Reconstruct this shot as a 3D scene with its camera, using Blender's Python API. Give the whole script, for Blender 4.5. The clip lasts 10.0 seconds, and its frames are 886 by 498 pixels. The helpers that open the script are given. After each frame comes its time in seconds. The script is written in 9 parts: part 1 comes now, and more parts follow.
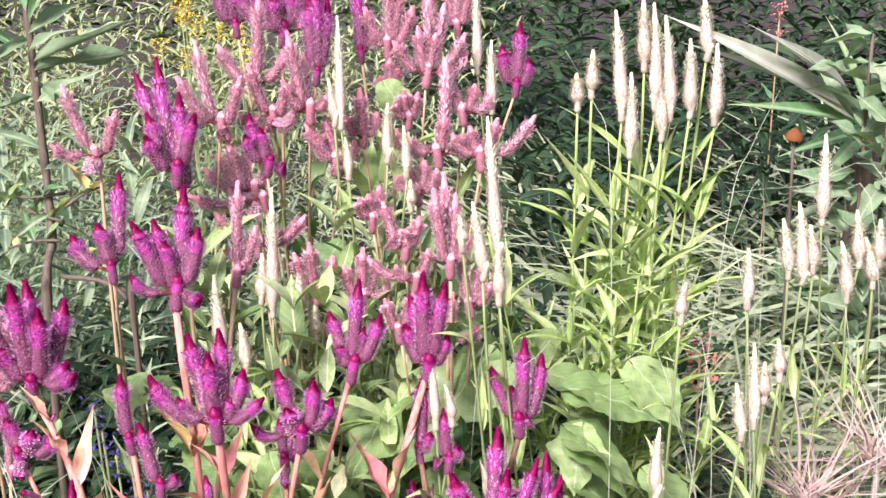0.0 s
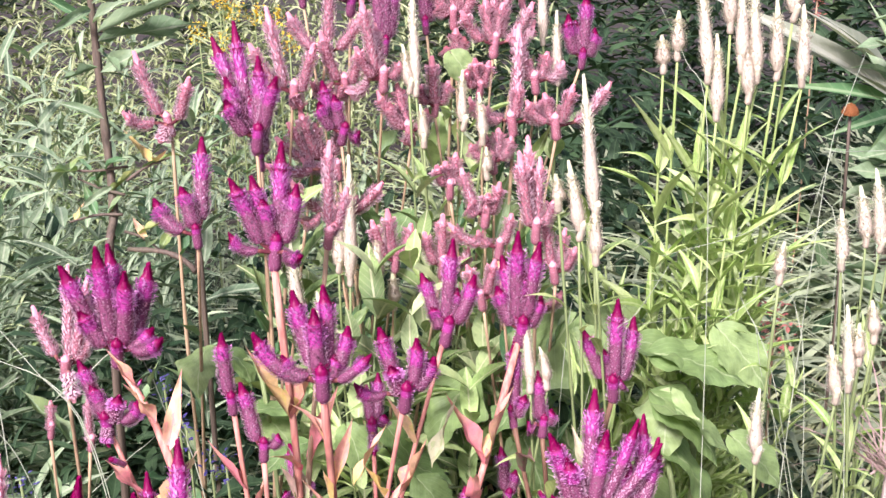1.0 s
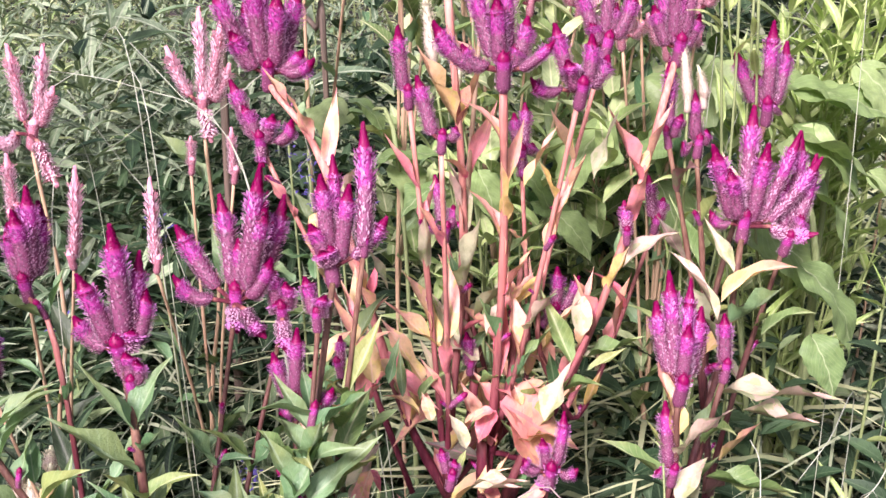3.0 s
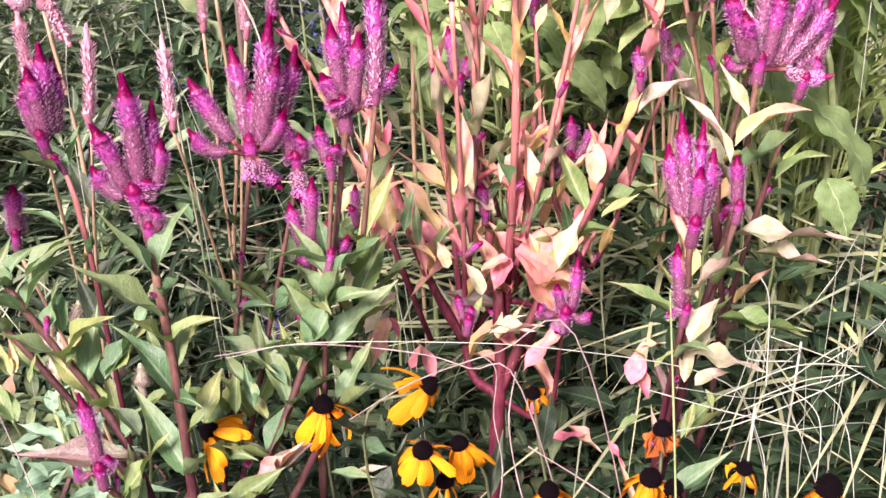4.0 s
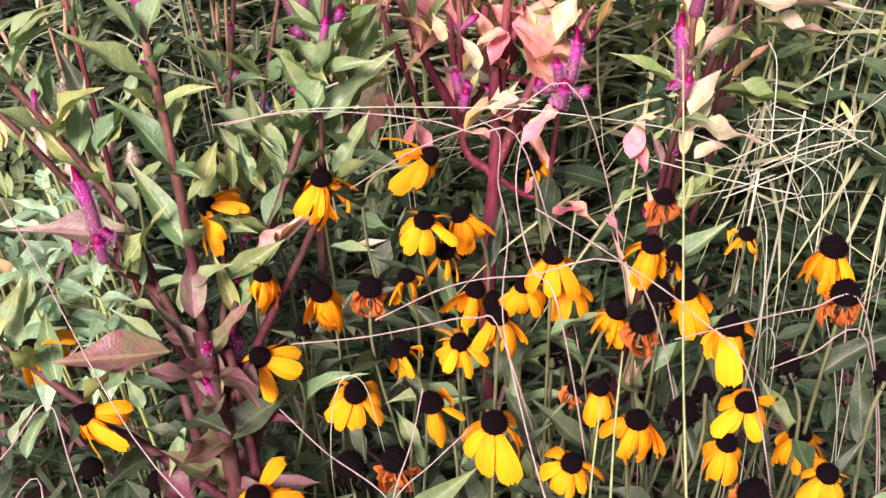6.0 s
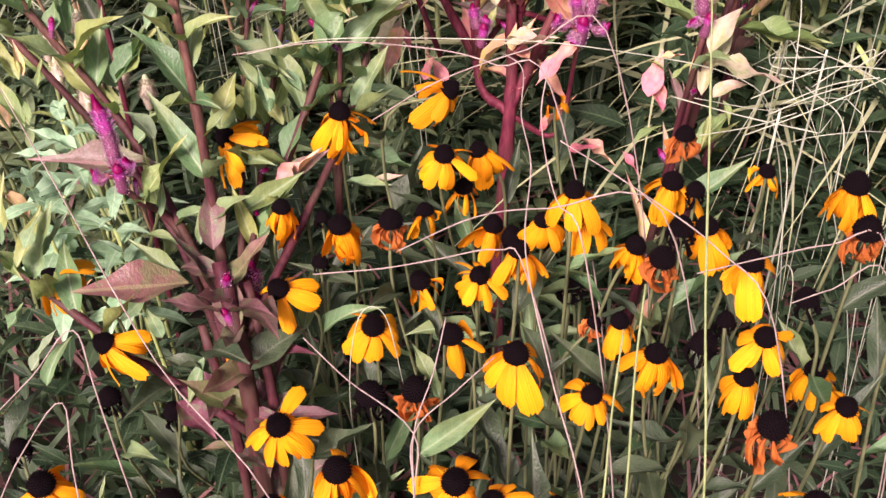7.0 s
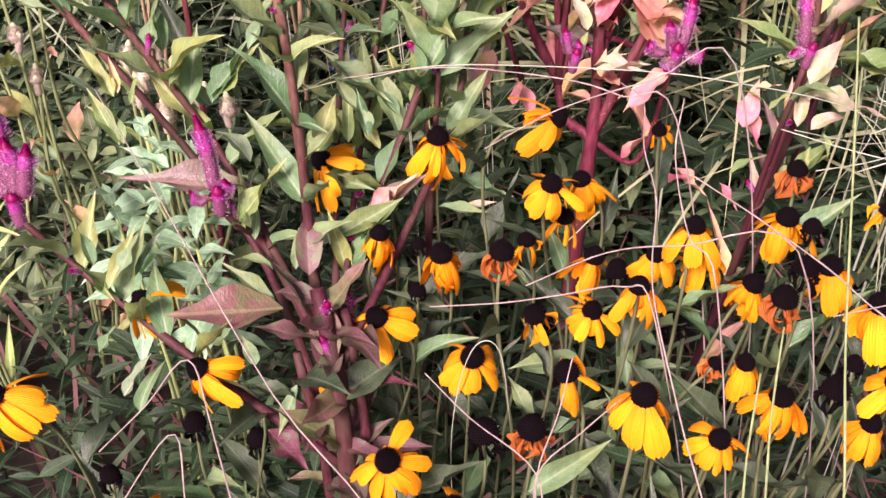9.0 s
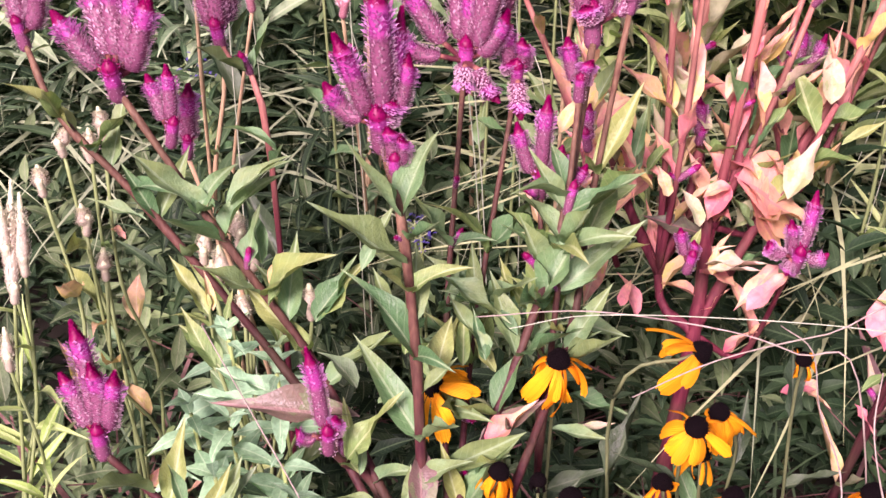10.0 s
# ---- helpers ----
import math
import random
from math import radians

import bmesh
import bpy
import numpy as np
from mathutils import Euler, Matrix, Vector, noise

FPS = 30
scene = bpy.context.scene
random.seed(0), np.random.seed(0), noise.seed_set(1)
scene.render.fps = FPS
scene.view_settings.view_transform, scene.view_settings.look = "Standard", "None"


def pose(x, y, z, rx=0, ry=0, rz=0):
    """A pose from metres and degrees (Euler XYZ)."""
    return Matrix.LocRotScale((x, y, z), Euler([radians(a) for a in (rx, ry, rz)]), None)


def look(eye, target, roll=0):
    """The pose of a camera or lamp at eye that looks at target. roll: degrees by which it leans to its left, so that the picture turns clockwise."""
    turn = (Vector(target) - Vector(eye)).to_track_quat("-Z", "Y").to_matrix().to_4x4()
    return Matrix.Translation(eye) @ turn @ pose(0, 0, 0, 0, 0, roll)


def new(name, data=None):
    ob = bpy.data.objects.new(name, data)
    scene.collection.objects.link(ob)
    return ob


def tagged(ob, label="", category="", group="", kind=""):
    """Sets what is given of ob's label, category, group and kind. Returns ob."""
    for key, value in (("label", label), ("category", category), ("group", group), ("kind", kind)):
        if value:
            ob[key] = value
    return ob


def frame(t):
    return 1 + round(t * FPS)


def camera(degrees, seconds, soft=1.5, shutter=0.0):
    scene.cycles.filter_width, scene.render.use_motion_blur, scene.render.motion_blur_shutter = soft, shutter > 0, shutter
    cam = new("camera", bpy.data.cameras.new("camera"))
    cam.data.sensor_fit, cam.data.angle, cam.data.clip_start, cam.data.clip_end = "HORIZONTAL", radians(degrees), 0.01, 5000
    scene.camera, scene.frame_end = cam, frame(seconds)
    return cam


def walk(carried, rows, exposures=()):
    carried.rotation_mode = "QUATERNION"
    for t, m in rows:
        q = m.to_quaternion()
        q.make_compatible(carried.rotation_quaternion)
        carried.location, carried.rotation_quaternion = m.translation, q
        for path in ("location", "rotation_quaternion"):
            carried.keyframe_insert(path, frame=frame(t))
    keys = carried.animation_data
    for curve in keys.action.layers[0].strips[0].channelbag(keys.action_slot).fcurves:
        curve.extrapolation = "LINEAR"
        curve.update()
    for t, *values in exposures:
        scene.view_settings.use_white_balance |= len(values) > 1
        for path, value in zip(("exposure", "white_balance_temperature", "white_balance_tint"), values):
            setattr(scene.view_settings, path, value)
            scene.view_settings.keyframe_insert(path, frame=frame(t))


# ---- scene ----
cam = camera(42.81, 10.0)
PATH = [
    (0, (0.0005, -0.0001, 1.3996), (0.0013, 1.8793, 0.7154), 0.02),
    (0.5, (-0.0275, 0.0183, 1.3724), (-0.0164, 1.9003, 0.6956), 0.16),
    (1, (-0.0980, 0.0002, 1.3544), (-0.0822, 1.8824, 0.6784), -0.10),
    (1.5, (-0.1929, -0.0256, 1.2930), (-0.1613, 1.8662, 0.6448), 0.23),
    (2, (-0.2355, -0.0387, 1.2478), (-0.1808, 1.8521, 0.5982), 0.69),
    (2.5, (-0.2541, -0.0528, 1.2078), (-0.1987, 1.8156, 0.4966), 0.81),
    (3, (-0.2558, -0.0649, 1.1802), (-0.2282, 1.7590, 0.3601), 0.25),
    (3.2, (-0.2605, -0.0693, 1.1797), (-0.2380, 1.7306, 0.3080), -0.01),
    (4.3, (-0.2441, -0.0837, 1.1561), (-0.2667, 1.6100, 0.0927), -1.90),
    (4.5, (-0.2443, -0.0800, 1.1531), (-0.2636, 1.5908, 0.0541), -2.00),
    (5, (-0.2516, -0.0811, 1.1424), (-0.2685, 1.5336, -0.0376), -2.18),
    (5.5, (-0.2563, -0.0824, 1.1382), (-0.2587, 1.4815, -0.1085), -1.88),
    (6, (-0.2644, -0.0842, 1.1347), (-0.2513, 1.4368, -0.1639), -1.30),
    (6.2, (-0.2734, -0.0853, 1.1349), (-0.2502, 1.4149, -0.1876), -0.98),
    (7.3, (-0.2836, -0.0914, 1.1257), (-0.2701, 1.3601, -0.2501), -0.38),
    (7.5, (-0.2889, -0.0897, 1.1244), (-0.2722, 1.3574, -0.2561), -0.35),
    (8, (-0.2993, -0.0870, 1.1240), (-0.2890, 1.3533, -0.2637), -0.40),
    (8.5, (-0.3235, -0.0832, 1.1242), (-0.3137, 1.3632, -0.2571), 0.08),
    (9, (-0.3510, -0.0671, 1.1247), (-0.3426, 1.4056, -0.2285), 0.67),
    (9.5, (-0.3946, -0.0215, 1.1327), (-0.3791, 1.4942, -0.1720), 1.62),
    (10, (-0.4439, 0.0537, 1.1546), (-0.4198, 1.6199, -0.0889), 1.81),
]
walk(cam, [(t, look(eye, target, roll)) for t, eye, target, roll in PATH],
     exposures=[(0.0, 1.25, 6150, 36), (2.0, 1.26, 6100, 42), (4.5, 1.36, 6700, 51), (7.5, 1.05, 7000, 54), (10.0, 1.19, 6700, 58)])

# ---- light ----
world = bpy.data.worlds.new("sky")
scene.world = world
world.use_nodes = True
wt = world.node_tree
sky = wt.nodes.new("ShaderNodeTexSky")
sky.sky_type, sky.sun_disc = "NISHITA", False
sky.sun_elevation, sky.sun_rotation = radians(43), radians(207)
sky.dust_density = 4.0
wt.links.new(sky.outputs[0], wt.nodes["Background"].inputs[0])
wt.nodes["Background"].inputs[1].default_value = 0.08
sun = new("sun", bpy.data.lights.new("sun", "SUN"))
sun.data.energy, sun.data.angle, sun.data.color = 4.3, radians(16), (1.0, 0.97, 0.93)
sun.matrix_world = look((-1.5, -2.4, 3.4), (0, 0.6, 0))


# ---- materials ----
def material(name):
    m = bpy.data.materials.new(name)
    m.use_nodes = True
    return m, m.node_tree.nodes, m.node_tree.links


def ramp(nodes, stops):
    r = nodes.new("ShaderNodeValToRGB")
    e = r.color_ramp.elements
    while len(e) < len(stops):
        e.new(0.5)
    for k, (at, colour) in zip(e, stops):
        k.position, k.color = at, (*colour, 1)
    return r


def maths(nodes, links, op, a, b=None, c=None):
    n = nodes.new("ShaderNodeMath")
    n.operation = op
    for socket, v in zip(n.inputs, (a, b, c)):
        if v is None:
            continue
        if isinstance(v, (int, float)):
            socket.default_value = v
        else:
            links.new(v, socket)
    return n.outputs[0]


def mixed(nodes, links, fac, a, b, blend="MIX"):
    n = nodes.new("ShaderNodeMix")
    n.data_type, n.blend_type = "RGBA", blend
    for socket, v in ((n.inputs[0], fac), (n.inputs[6], a), (n.inputs[7], b)):
        if isinstance(v, (int, float)):
            socket.default_value = v
        elif isinstance(v, tuple):
            socket.default_value = (*v, 1)
        else:
            links.new(v, socket)
    return n.outputs[2]


def noise_of(nodes, links, scale, detail=3.0, coords="Object"):
    tc = nodes.new("ShaderNodeTexCoord")
    n = nodes.new("ShaderNodeTexNoise")
    n.inputs["Scale"].default_value, n.inputs["Detail"].default_value = scale, detail
    links.new(tc.outputs[coords], n.inputs["Vector"])
    return n.outputs["Fac"]


def bump_of(nodes, links, height, strength, distance=0.001):
    b = nodes.new("ShaderNodeBump")
    b.inputs["Strength"].default_value, b.inputs["Distance"].default_value = strength, distance
    links.new(height, b.inputs["Height"])
    return b.outputs[0]


def thin_finish(m, nodes, links, colour, through_amount, glow):
    """Lets part of the light through a thin leaf or petal."""
    bsdf, out = nodes["Principled BSDF"], nodes["Material Output"]
    tr = nodes.new("ShaderNodeBsdfTranslucent")
    links.new(mixed(nodes, links, 1.0, colour, glow, "MULTIPLY"), tr.inputs["Color"])
    mx = nodes.new("ShaderNodeMixShader")
    mx.inputs[0].default_value = through_amount
    links.new(bsdf.outputs[0], mx.inputs[1])
    links.new(tr.outputs[0], mx.inputs[2])
    links.new(mx.outputs[0], out.inputs[0])


def leaf_material(name, tones, vein, rough=0.4, through_amount=0.3, per_island=False, blotch=None, tip=None):
    """A blade in unit coordinates: x across, y along; paler midrib and side veins; tone varies from blade to blade."""
    m, nodes, links = material(name)
    bsdf = nodes["Principled BSDF"]
    if per_island:
        pick = nodes.new("ShaderNodeNewGeometry").outputs["Random Per Island"]
        uv = nodes.new("ShaderNodeUVMap")
        sep = nodes.new("ShaderNodeSeparateXYZ")
        links.new(uv.outputs[0], sep.inputs[0])
        x = maths(nodes, links, "SUBTRACT", sep.outputs[0], 0.5)
        y = sep.outputs[1]
    else:
        pick = nodes.new("ShaderNodeObjectInfo").outputs["Random"]
        tc = nodes.new("ShaderNodeTexCoord")
        sep = nodes.new("ShaderNodeSeparateXYZ")
        links.new(tc.outputs["Object"], sep.inputs[0])
        x, y = sep.outputs[0], sep.outputs[1]
    r = ramp(nodes, [(i / max(1, len(tones) - 1), c) for i, c in enumerate(tones)])
    links.new(pick, r.inputs[0])
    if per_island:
        # plants differ in tone; darkest patches also put shaded gaps into the colour
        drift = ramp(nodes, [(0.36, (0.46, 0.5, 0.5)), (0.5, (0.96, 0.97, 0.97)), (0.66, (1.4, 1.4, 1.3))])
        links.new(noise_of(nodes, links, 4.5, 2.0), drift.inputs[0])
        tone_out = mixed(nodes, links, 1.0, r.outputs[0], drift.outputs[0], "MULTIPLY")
    else:
        tone_out = r.outputs[0]
    ax = maths(nodes, links, "ABSOLUTE", x)
    mid = maths(nodes, links, "LESS_THAN", ax, 0.012)
    side = maths(nodes, links, "SINE", maths(nodes, links, "MULTIPLY", maths(nodes, links, "SUBTRACT", y, maths(nodes, links, "MULTIPLY", ax, 1.3)), 62.0))
    side = maths(nodes, links, "MULTIPLY", maths(nodes, links, "GREATER_THAN", side, 0.88), 0.2)
    veins = maths(nodes, links, "MINIMUM", maths(nodes, links, "ADD", maths(nodes, links, "MULTIPLY", mid, 0.7), side), 0.8)
    big = noise_of(nodes, links, 4.0 if not per_island else 30.0, 4.0)
    base = mixed(nodes, links, maths(nodes, links, "MULTIPLY", big, 0.2), tone_out, tuple(0.55 * v for v in tones[0]))
    if tip:
        edge = maths(nodes, links, "ADD", y, maths(nodes, links, "MULTIPLY", maths(nodes, links, "SUBTRACT", pick, 0.5), 0.9))
        edge = maths(nodes, links, "ADD", edge, maths(nodes, links, "MULTIPLY", maths(nodes, links, "SUBTRACT", big, 0.5), 1.2))
        fade = ramp(nodes, [(0.25, (0, 0, 0)), (0.8, (0.9, 0.9, 0.9))])
        links.new(edge, fade.inputs[0])
        base = mixed(nodes, links, fade.outputs[0], base, tip)
    if blotch:
        base = mixed(nodes, links, maths(nodes, links, "MULTIPLY", maths(nodes, links, "GREATER_THAN", big, 0.56), 0.75), base, blotch)
    fleck = ramp(nodes, [(0.34, (0.76, 0.78, 0.74)), (0.5, (1, 1, 1)), (0.68, (1.14, 1.11, 1.08))])
    links.new(noise_of(nodes, links, 7.0 if not per_island else 110.0, 6.0), fleck.inputs[0])
    base = mixed(nodes, links, 1.0, base, fleck.outputs[0], "MULTIPLY")
    colour = mixed(nodes, links, veins, base, vein)
    links.new(colour, bsdf.inputs["Base Color"])
    bsdf.inputs["Roughness"].default_value = rough + (0.15 if per_island else 0.0)
    bsdf.inputs["Specular IOR Level"].default_value = 0.2 if per_island else 0.4
    fine = noise_of(nodes, links, 40.0 if not per_island else 400.0, 2.0)
    links.new(bump_of(nodes, links, maths(nodes, links, "SUBTRACT", fine, veins), 0.5, 0.0015), bsdf.inputs["Normal"])
    thin_finish(m, nodes, links, colour, 0.22 if per_island else through_amount, (0.92, 1.0, 0.6))
    return m


def stem_material(name, low, high, rough=0.6, upper=None):
    """Streaked stem; upper: the two tones that it takes on towards its flowers."""
    m, nodes, links = material(name)
    bsdf = nodes["Principled BSDF"]
    tc = nodes.new("ShaderNodeTexCoord")
    mp = nodes.new("ShaderNodeMapping")
    mp.inputs["Scale"].default_value = (260, 260, 9)
    links.new(tc.outputs["Object"], mp.inputs[0])
    n = nodes.new("ShaderNodeTexNoise")
    n.inputs["Scale"].default_value, n.inputs["Detail"].default_value = 1.0, 4.0
    links.new(mp.outputs[0], n.inputs["Vector"])
    r = ramp(nodes, [(0.32, low), (0.68, high)])
    links.new(n.outputs["Fac"], r.inputs[0])
    tone = r.outputs[0]
    if upper:
        u = ramp(nodes, [(0.32, upper[0]), (0.68, upper[1])])
        links.new(n.outputs["Fac"], u.inputs[0])
        sep = nodes.new("ShaderNodeSeparateXYZ")
        links.new(tc.outputs["Object"], sep.inputs[0])
        rise = ramp(nodes, [(0.58, (0, 0, 0)), (0.8, (1, 1, 1))])
        links.new(sep.outputs[2], rise.inputs[0])
        tone = mixed(nodes, links, rise.outputs[0], tone, u.outputs[0])
    patch = noise_of(nodes, links, 22.0, 3.0)
    fade = ramp(nodes, [(0.45, (0, 0, 0)), (0.7, (0.7, 0.7, 0.7))])
    links.new(patch, fade.inputs[0])
    colour = mixed(nodes, links, fade.outputs[0], tone, (0.6 * high[0] + 0.02, 0.6 * high[1] + 0.03, 0.6 * high[2] + 0.012))
    links.new(colour, bsdf.inputs["Base Color"])
    bsdf.inputs["Roughness"].default_value = rough
    bsdf.inputs["Specular IOR Level"].default_value = 0.2
    links.new(bump_of(nodes, links, n.outputs["Fac"], 0.7, 0.0015), bsdf.inputs["Normal"])
    return m


def spike_material(name, foot, body, crown, fringe, glint, tip_at):
    """Small papery bracts on a dark core: a pale fringe low on the spike, open bright florets above, a solid tip."""
    m, nodes, links = material(name)
    bsdf = nodes["Principled BSDF"]
    tc = nodes.new("ShaderNodeTexCoord")
    sep = nodes.new("ShaderNodeSeparateXYZ")
    links.new(tc.outputs["Object"], sep.inputs[0])
    z = sep.outputs[2]
    pick = nodes.new("ShaderNodeNewGeometry").outputs["Random Per Island"]
    own = nodes.new("ShaderNodeObjectInfo").outputs["Random"]
    uv = nodes.new("ShaderNodeUVMap")
    su = nodes.new("ShaderNodeSeparateXYZ")
    links.new(uv.outputs[0], su.inputs[0])
    low = tip_at - 0.26
    along = ramp(nodes, [(0.0, foot), (low - 0.04, foot), (low + 0.04, body), (tip_at - 0.03, body), (tip_at + 0.02, crown)])
    pale = ramp(nodes, [(0.0, fringe), (low - 0.04, fringe), (low + 0.04, glint), (tip_at - 0.03, glint), (tip_at + 0.02, crown)])
    sway = maths(nodes, links, "MULTIPLY", maths(nodes, links, "SUBTRACT", pick, 0.5), 0.07)
    shift = maths(nodes, links, "ADD", z, maths(nodes, links, "ADD", sway, maths(nodes, links, "MULTIPLY", maths(nodes, links, "SUBTRACT", own, 0.5), 0.16)))
    high = maths(nodes, links, "MAXIMUM", maths(nodes, links, "MINIMUM", shift, tip_at - 0.05), maths(nodes, links, "ADD", z, sway))
    high = mixed(nodes, links, maths(nodes, links, "GREATER_THAN", z, tip_at - 0.04), shift, high)
    links.new(high, along.inputs[0])
    links.new(high, pale.inputs[0])
    tips = maths(nodes, links, "POWER", su.outputs[1], 0.65)
    f = maths(nodes, links, "MULTIPLY", tips, maths(nodes, links, "ADD", 0.6, maths(nodes, links, "MULTIPLY", pick, 0.4)))
    colour = mixed(nodes, links, f, along.outputs[0], pale.outputs[0])
    links.new(colour, bsdf.inputs["Base Color"])
    bsdf.inputs["Roughness"].default_value = 0.5
    bsdf.inputs["Specular IOR Level"].default_value = 0.3
    thin_finish(m, nodes, links, colour, 0.2, (1, 0.85, 0.95))
    return m


def plain_material(name, a, b, rough, scale=60.0, bump=0.3, coords="Object"):
    m, nodes, links = material(name)
    bsdf = nodes["Principled BSDF"]
    n = noise_of(nodes, links, scale, 5.0, coords)
    r = ramp(nodes, [(0.35, a), (0.65, b)])
    links.new(n, r.inputs[0])
    links.new(r.outputs[0], bsdf.inputs["Base Color"])
    bsdf.inputs["Roughness"].default_value = rough
    links.new(bump_of(nodes, links, n, bump, 0.002), bsdf.inputs["Normal"])
    return m


def petal_material(name, root, end, rough=0.7):
    m, nodes, links = material(name)
    bsdf = nodes["Principled BSDF"]
    tc = nodes.new("ShaderNodeTexCoord")
    sep = nodes.new("ShaderNodeSeparateXYZ")
    links.new(tc.outputs["Object"], sep.inputs[0])
    r = ramp(nodes, [(0.0, root), (0.35, end), (1.0, end)])
    links.new(sep.outputs[1], r.inputs[0])
    own = nodes.new("ShaderNodeObjectInfo").outputs["Random"]
    colour = mixed(nodes, links, maths(nodes, links, "MULTIPLY", own, 0.5), r.outputs[0], tuple(0.72 * v for v in root))
    streak = maths(nodes, links, "SINE", maths(nodes, links, "MULTIPLY", sep.outputs[0], 130.0))
    spots = noise_of(nodes, links, 9.0, 4.0)
    # darker stripes along the petal: shading of its grooves put into the colour
    groove = maths(nodes, links, "MULTIPLY", maths(nodes, links, "GREATER_THAN", maths(nodes, links, "SINE", maths(nodes, links, "MULTIPLY", sep.outputs[0], 42.0)), 0.75), 0.16)
    colour = mixed(nodes, links, groove, colour, tuple(0.6 * v for v in root))
    colour = mixed(nodes, links, maths(nodes, links, "MULTIPLY", maths(nodes, links, "GREATER_THAN", spots, 0.68), 0.35), colour, tuple(0.4 * v for v in root))
    links.new(colour, bsdf.inputs["Base Color"])
    bsdf.inputs["Roughness"].default_value = rough
    bsdf.inputs["Specular IOR Level"].default_value = 0.2
    links.new(bump_of(nodes, links, streak, 0.3, 0.0006), bsdf.inputs["Normal"])
    thin_finish(m, nodes, links, colour, 0.25, (1, 0.8, 0.4))
    return m


SPIKE = {
    "magenta": spike_material("magenta_bracts", (0.2, 0.06, 0.115), (0.35, 0.045, 0.22), (0.2, 0.0, 0.06), (1.0, 0.72, 0.84), (1.0, 0.56, 0.93), 0.79),
    "pink": spike_material("faded_pink_bracts", (0.34, 0.14, 0.165), (0.44, 0.175, 0.21), (0.78, 0.4, 0.44), (1.0, 0.87, 0.88), (1.0, 0.83, 0.86), 0.82),
    "cream": spike_material("cream_bracts", (0.46, 0.41, 0.3), (0.56, 0.55, 0.38), (0.68, 0.72, 0.48), (0.8, 0.77, 0.61), (0.8, 0.81, 0.61), 0.8),
}
LEAF = {
    "green": leaf_material("green_leaf", [(0.062, 0.165, 0.062), (0.11, 0.25, 0.095), (0.2, 0.36, 0.175), (0.08, 0.19, 0.07)], (0.26, 0.38, 0.2), 0.42, tip=(0.17, 0.25, 0.085)),
    "lime": leaf_material("lime_leaf", [(0.13, 0.24, 0.07), (0.18, 0.3, 0.09), (0.27, 0.37, 0.125)], (0.38, 0.47, 0.22), tip=(0.26, 0.31, 0.09)),
    "gold": leaf_material("yellowing_leaf", [(0.66, 0.48, 0.14), (0.7, 0.5, 0.28), (0.55, 0.5, 0.14), (0.72, 0.42, 0.24)], (0.7, 0.52, 0.34), 0.4, blotch=(0.58, 0.5, 0.14), tip=(0.74, 0.36, 0.29)),
    "cream": leaf_material("pale_leaf", [(0.46, 0.5, 0.29), (0.46, 0.44, 0.27), (0.5, 0.38, 0.28)], (0.42, 0.44, 0.24), 0.45, blotch=(0.28, 0.38, 0.15), tip=(0.56, 0.4, 0.32)),
    "pink": leaf_material("pink_leaf", [(0.7, 0.17, 0.21), (0.74, 0.28, 0.29), (0.52, 0.075, 0.15), (0.76, 0.38, 0.35)], (0.6, 0.24, 0.24), 0.38, blotch=(0.74, 0.3, 0.27), tip=(0.76, 0.5, 0.27)),
    "maroon": leaf_material("maroon_leaf", [(0.17, 0.1, 0.09), (0.21, 0.16, 0.12), (0.15, 0.14, 0.085), (0.25, 0.1, 0.11)], (0.3, 0.18, 0.16), blotch=(0.15, 0.19, 0.09)),
    "wine": leaf_material("wine_red_leaf", [(0.1, 0.035, 0.045), (0.14, 0.07, 0.065), (0.08, 0.08, 0.05), (0.17, 0.05, 0.07)], (0.22, 0.1, 0.1), blotch=(0.09, 0.11, 0.05)),
    "blush": leaf_material("blushing_leaf", [(0.1, 0.15, 0.05), (0.15, 0.19, 0.07), (0.13, 0.12, 0.06)], (0.26, 0.24, 0.12), blotch=(0.13, 0.15, 0.06), tip=(0.22, 0.1, 0.09)),
    "grey": leaf_material("grey_green_leaf", [(0.15, 0.25, 0.12), (0.2, 0.31, 0.16), (0.26, 0.36, 0.2)], (0.36, 0.43, 0.28)),
    "mint": leaf_material("pale_green_leaf", [(0.22, 0.46, 0.24), (0.31, 0.56, 0.33), (0.26, 0.5, 0.25)], (0.48, 0.66, 0.42)),
    "deep": leaf_material("deep_green_leaf", [(0.035, 0.068, 0.032), (0.05, 0.088, 0.042), (0.075, 0.12, 0.058)], (0.13, 0.17, 0.1)),
}
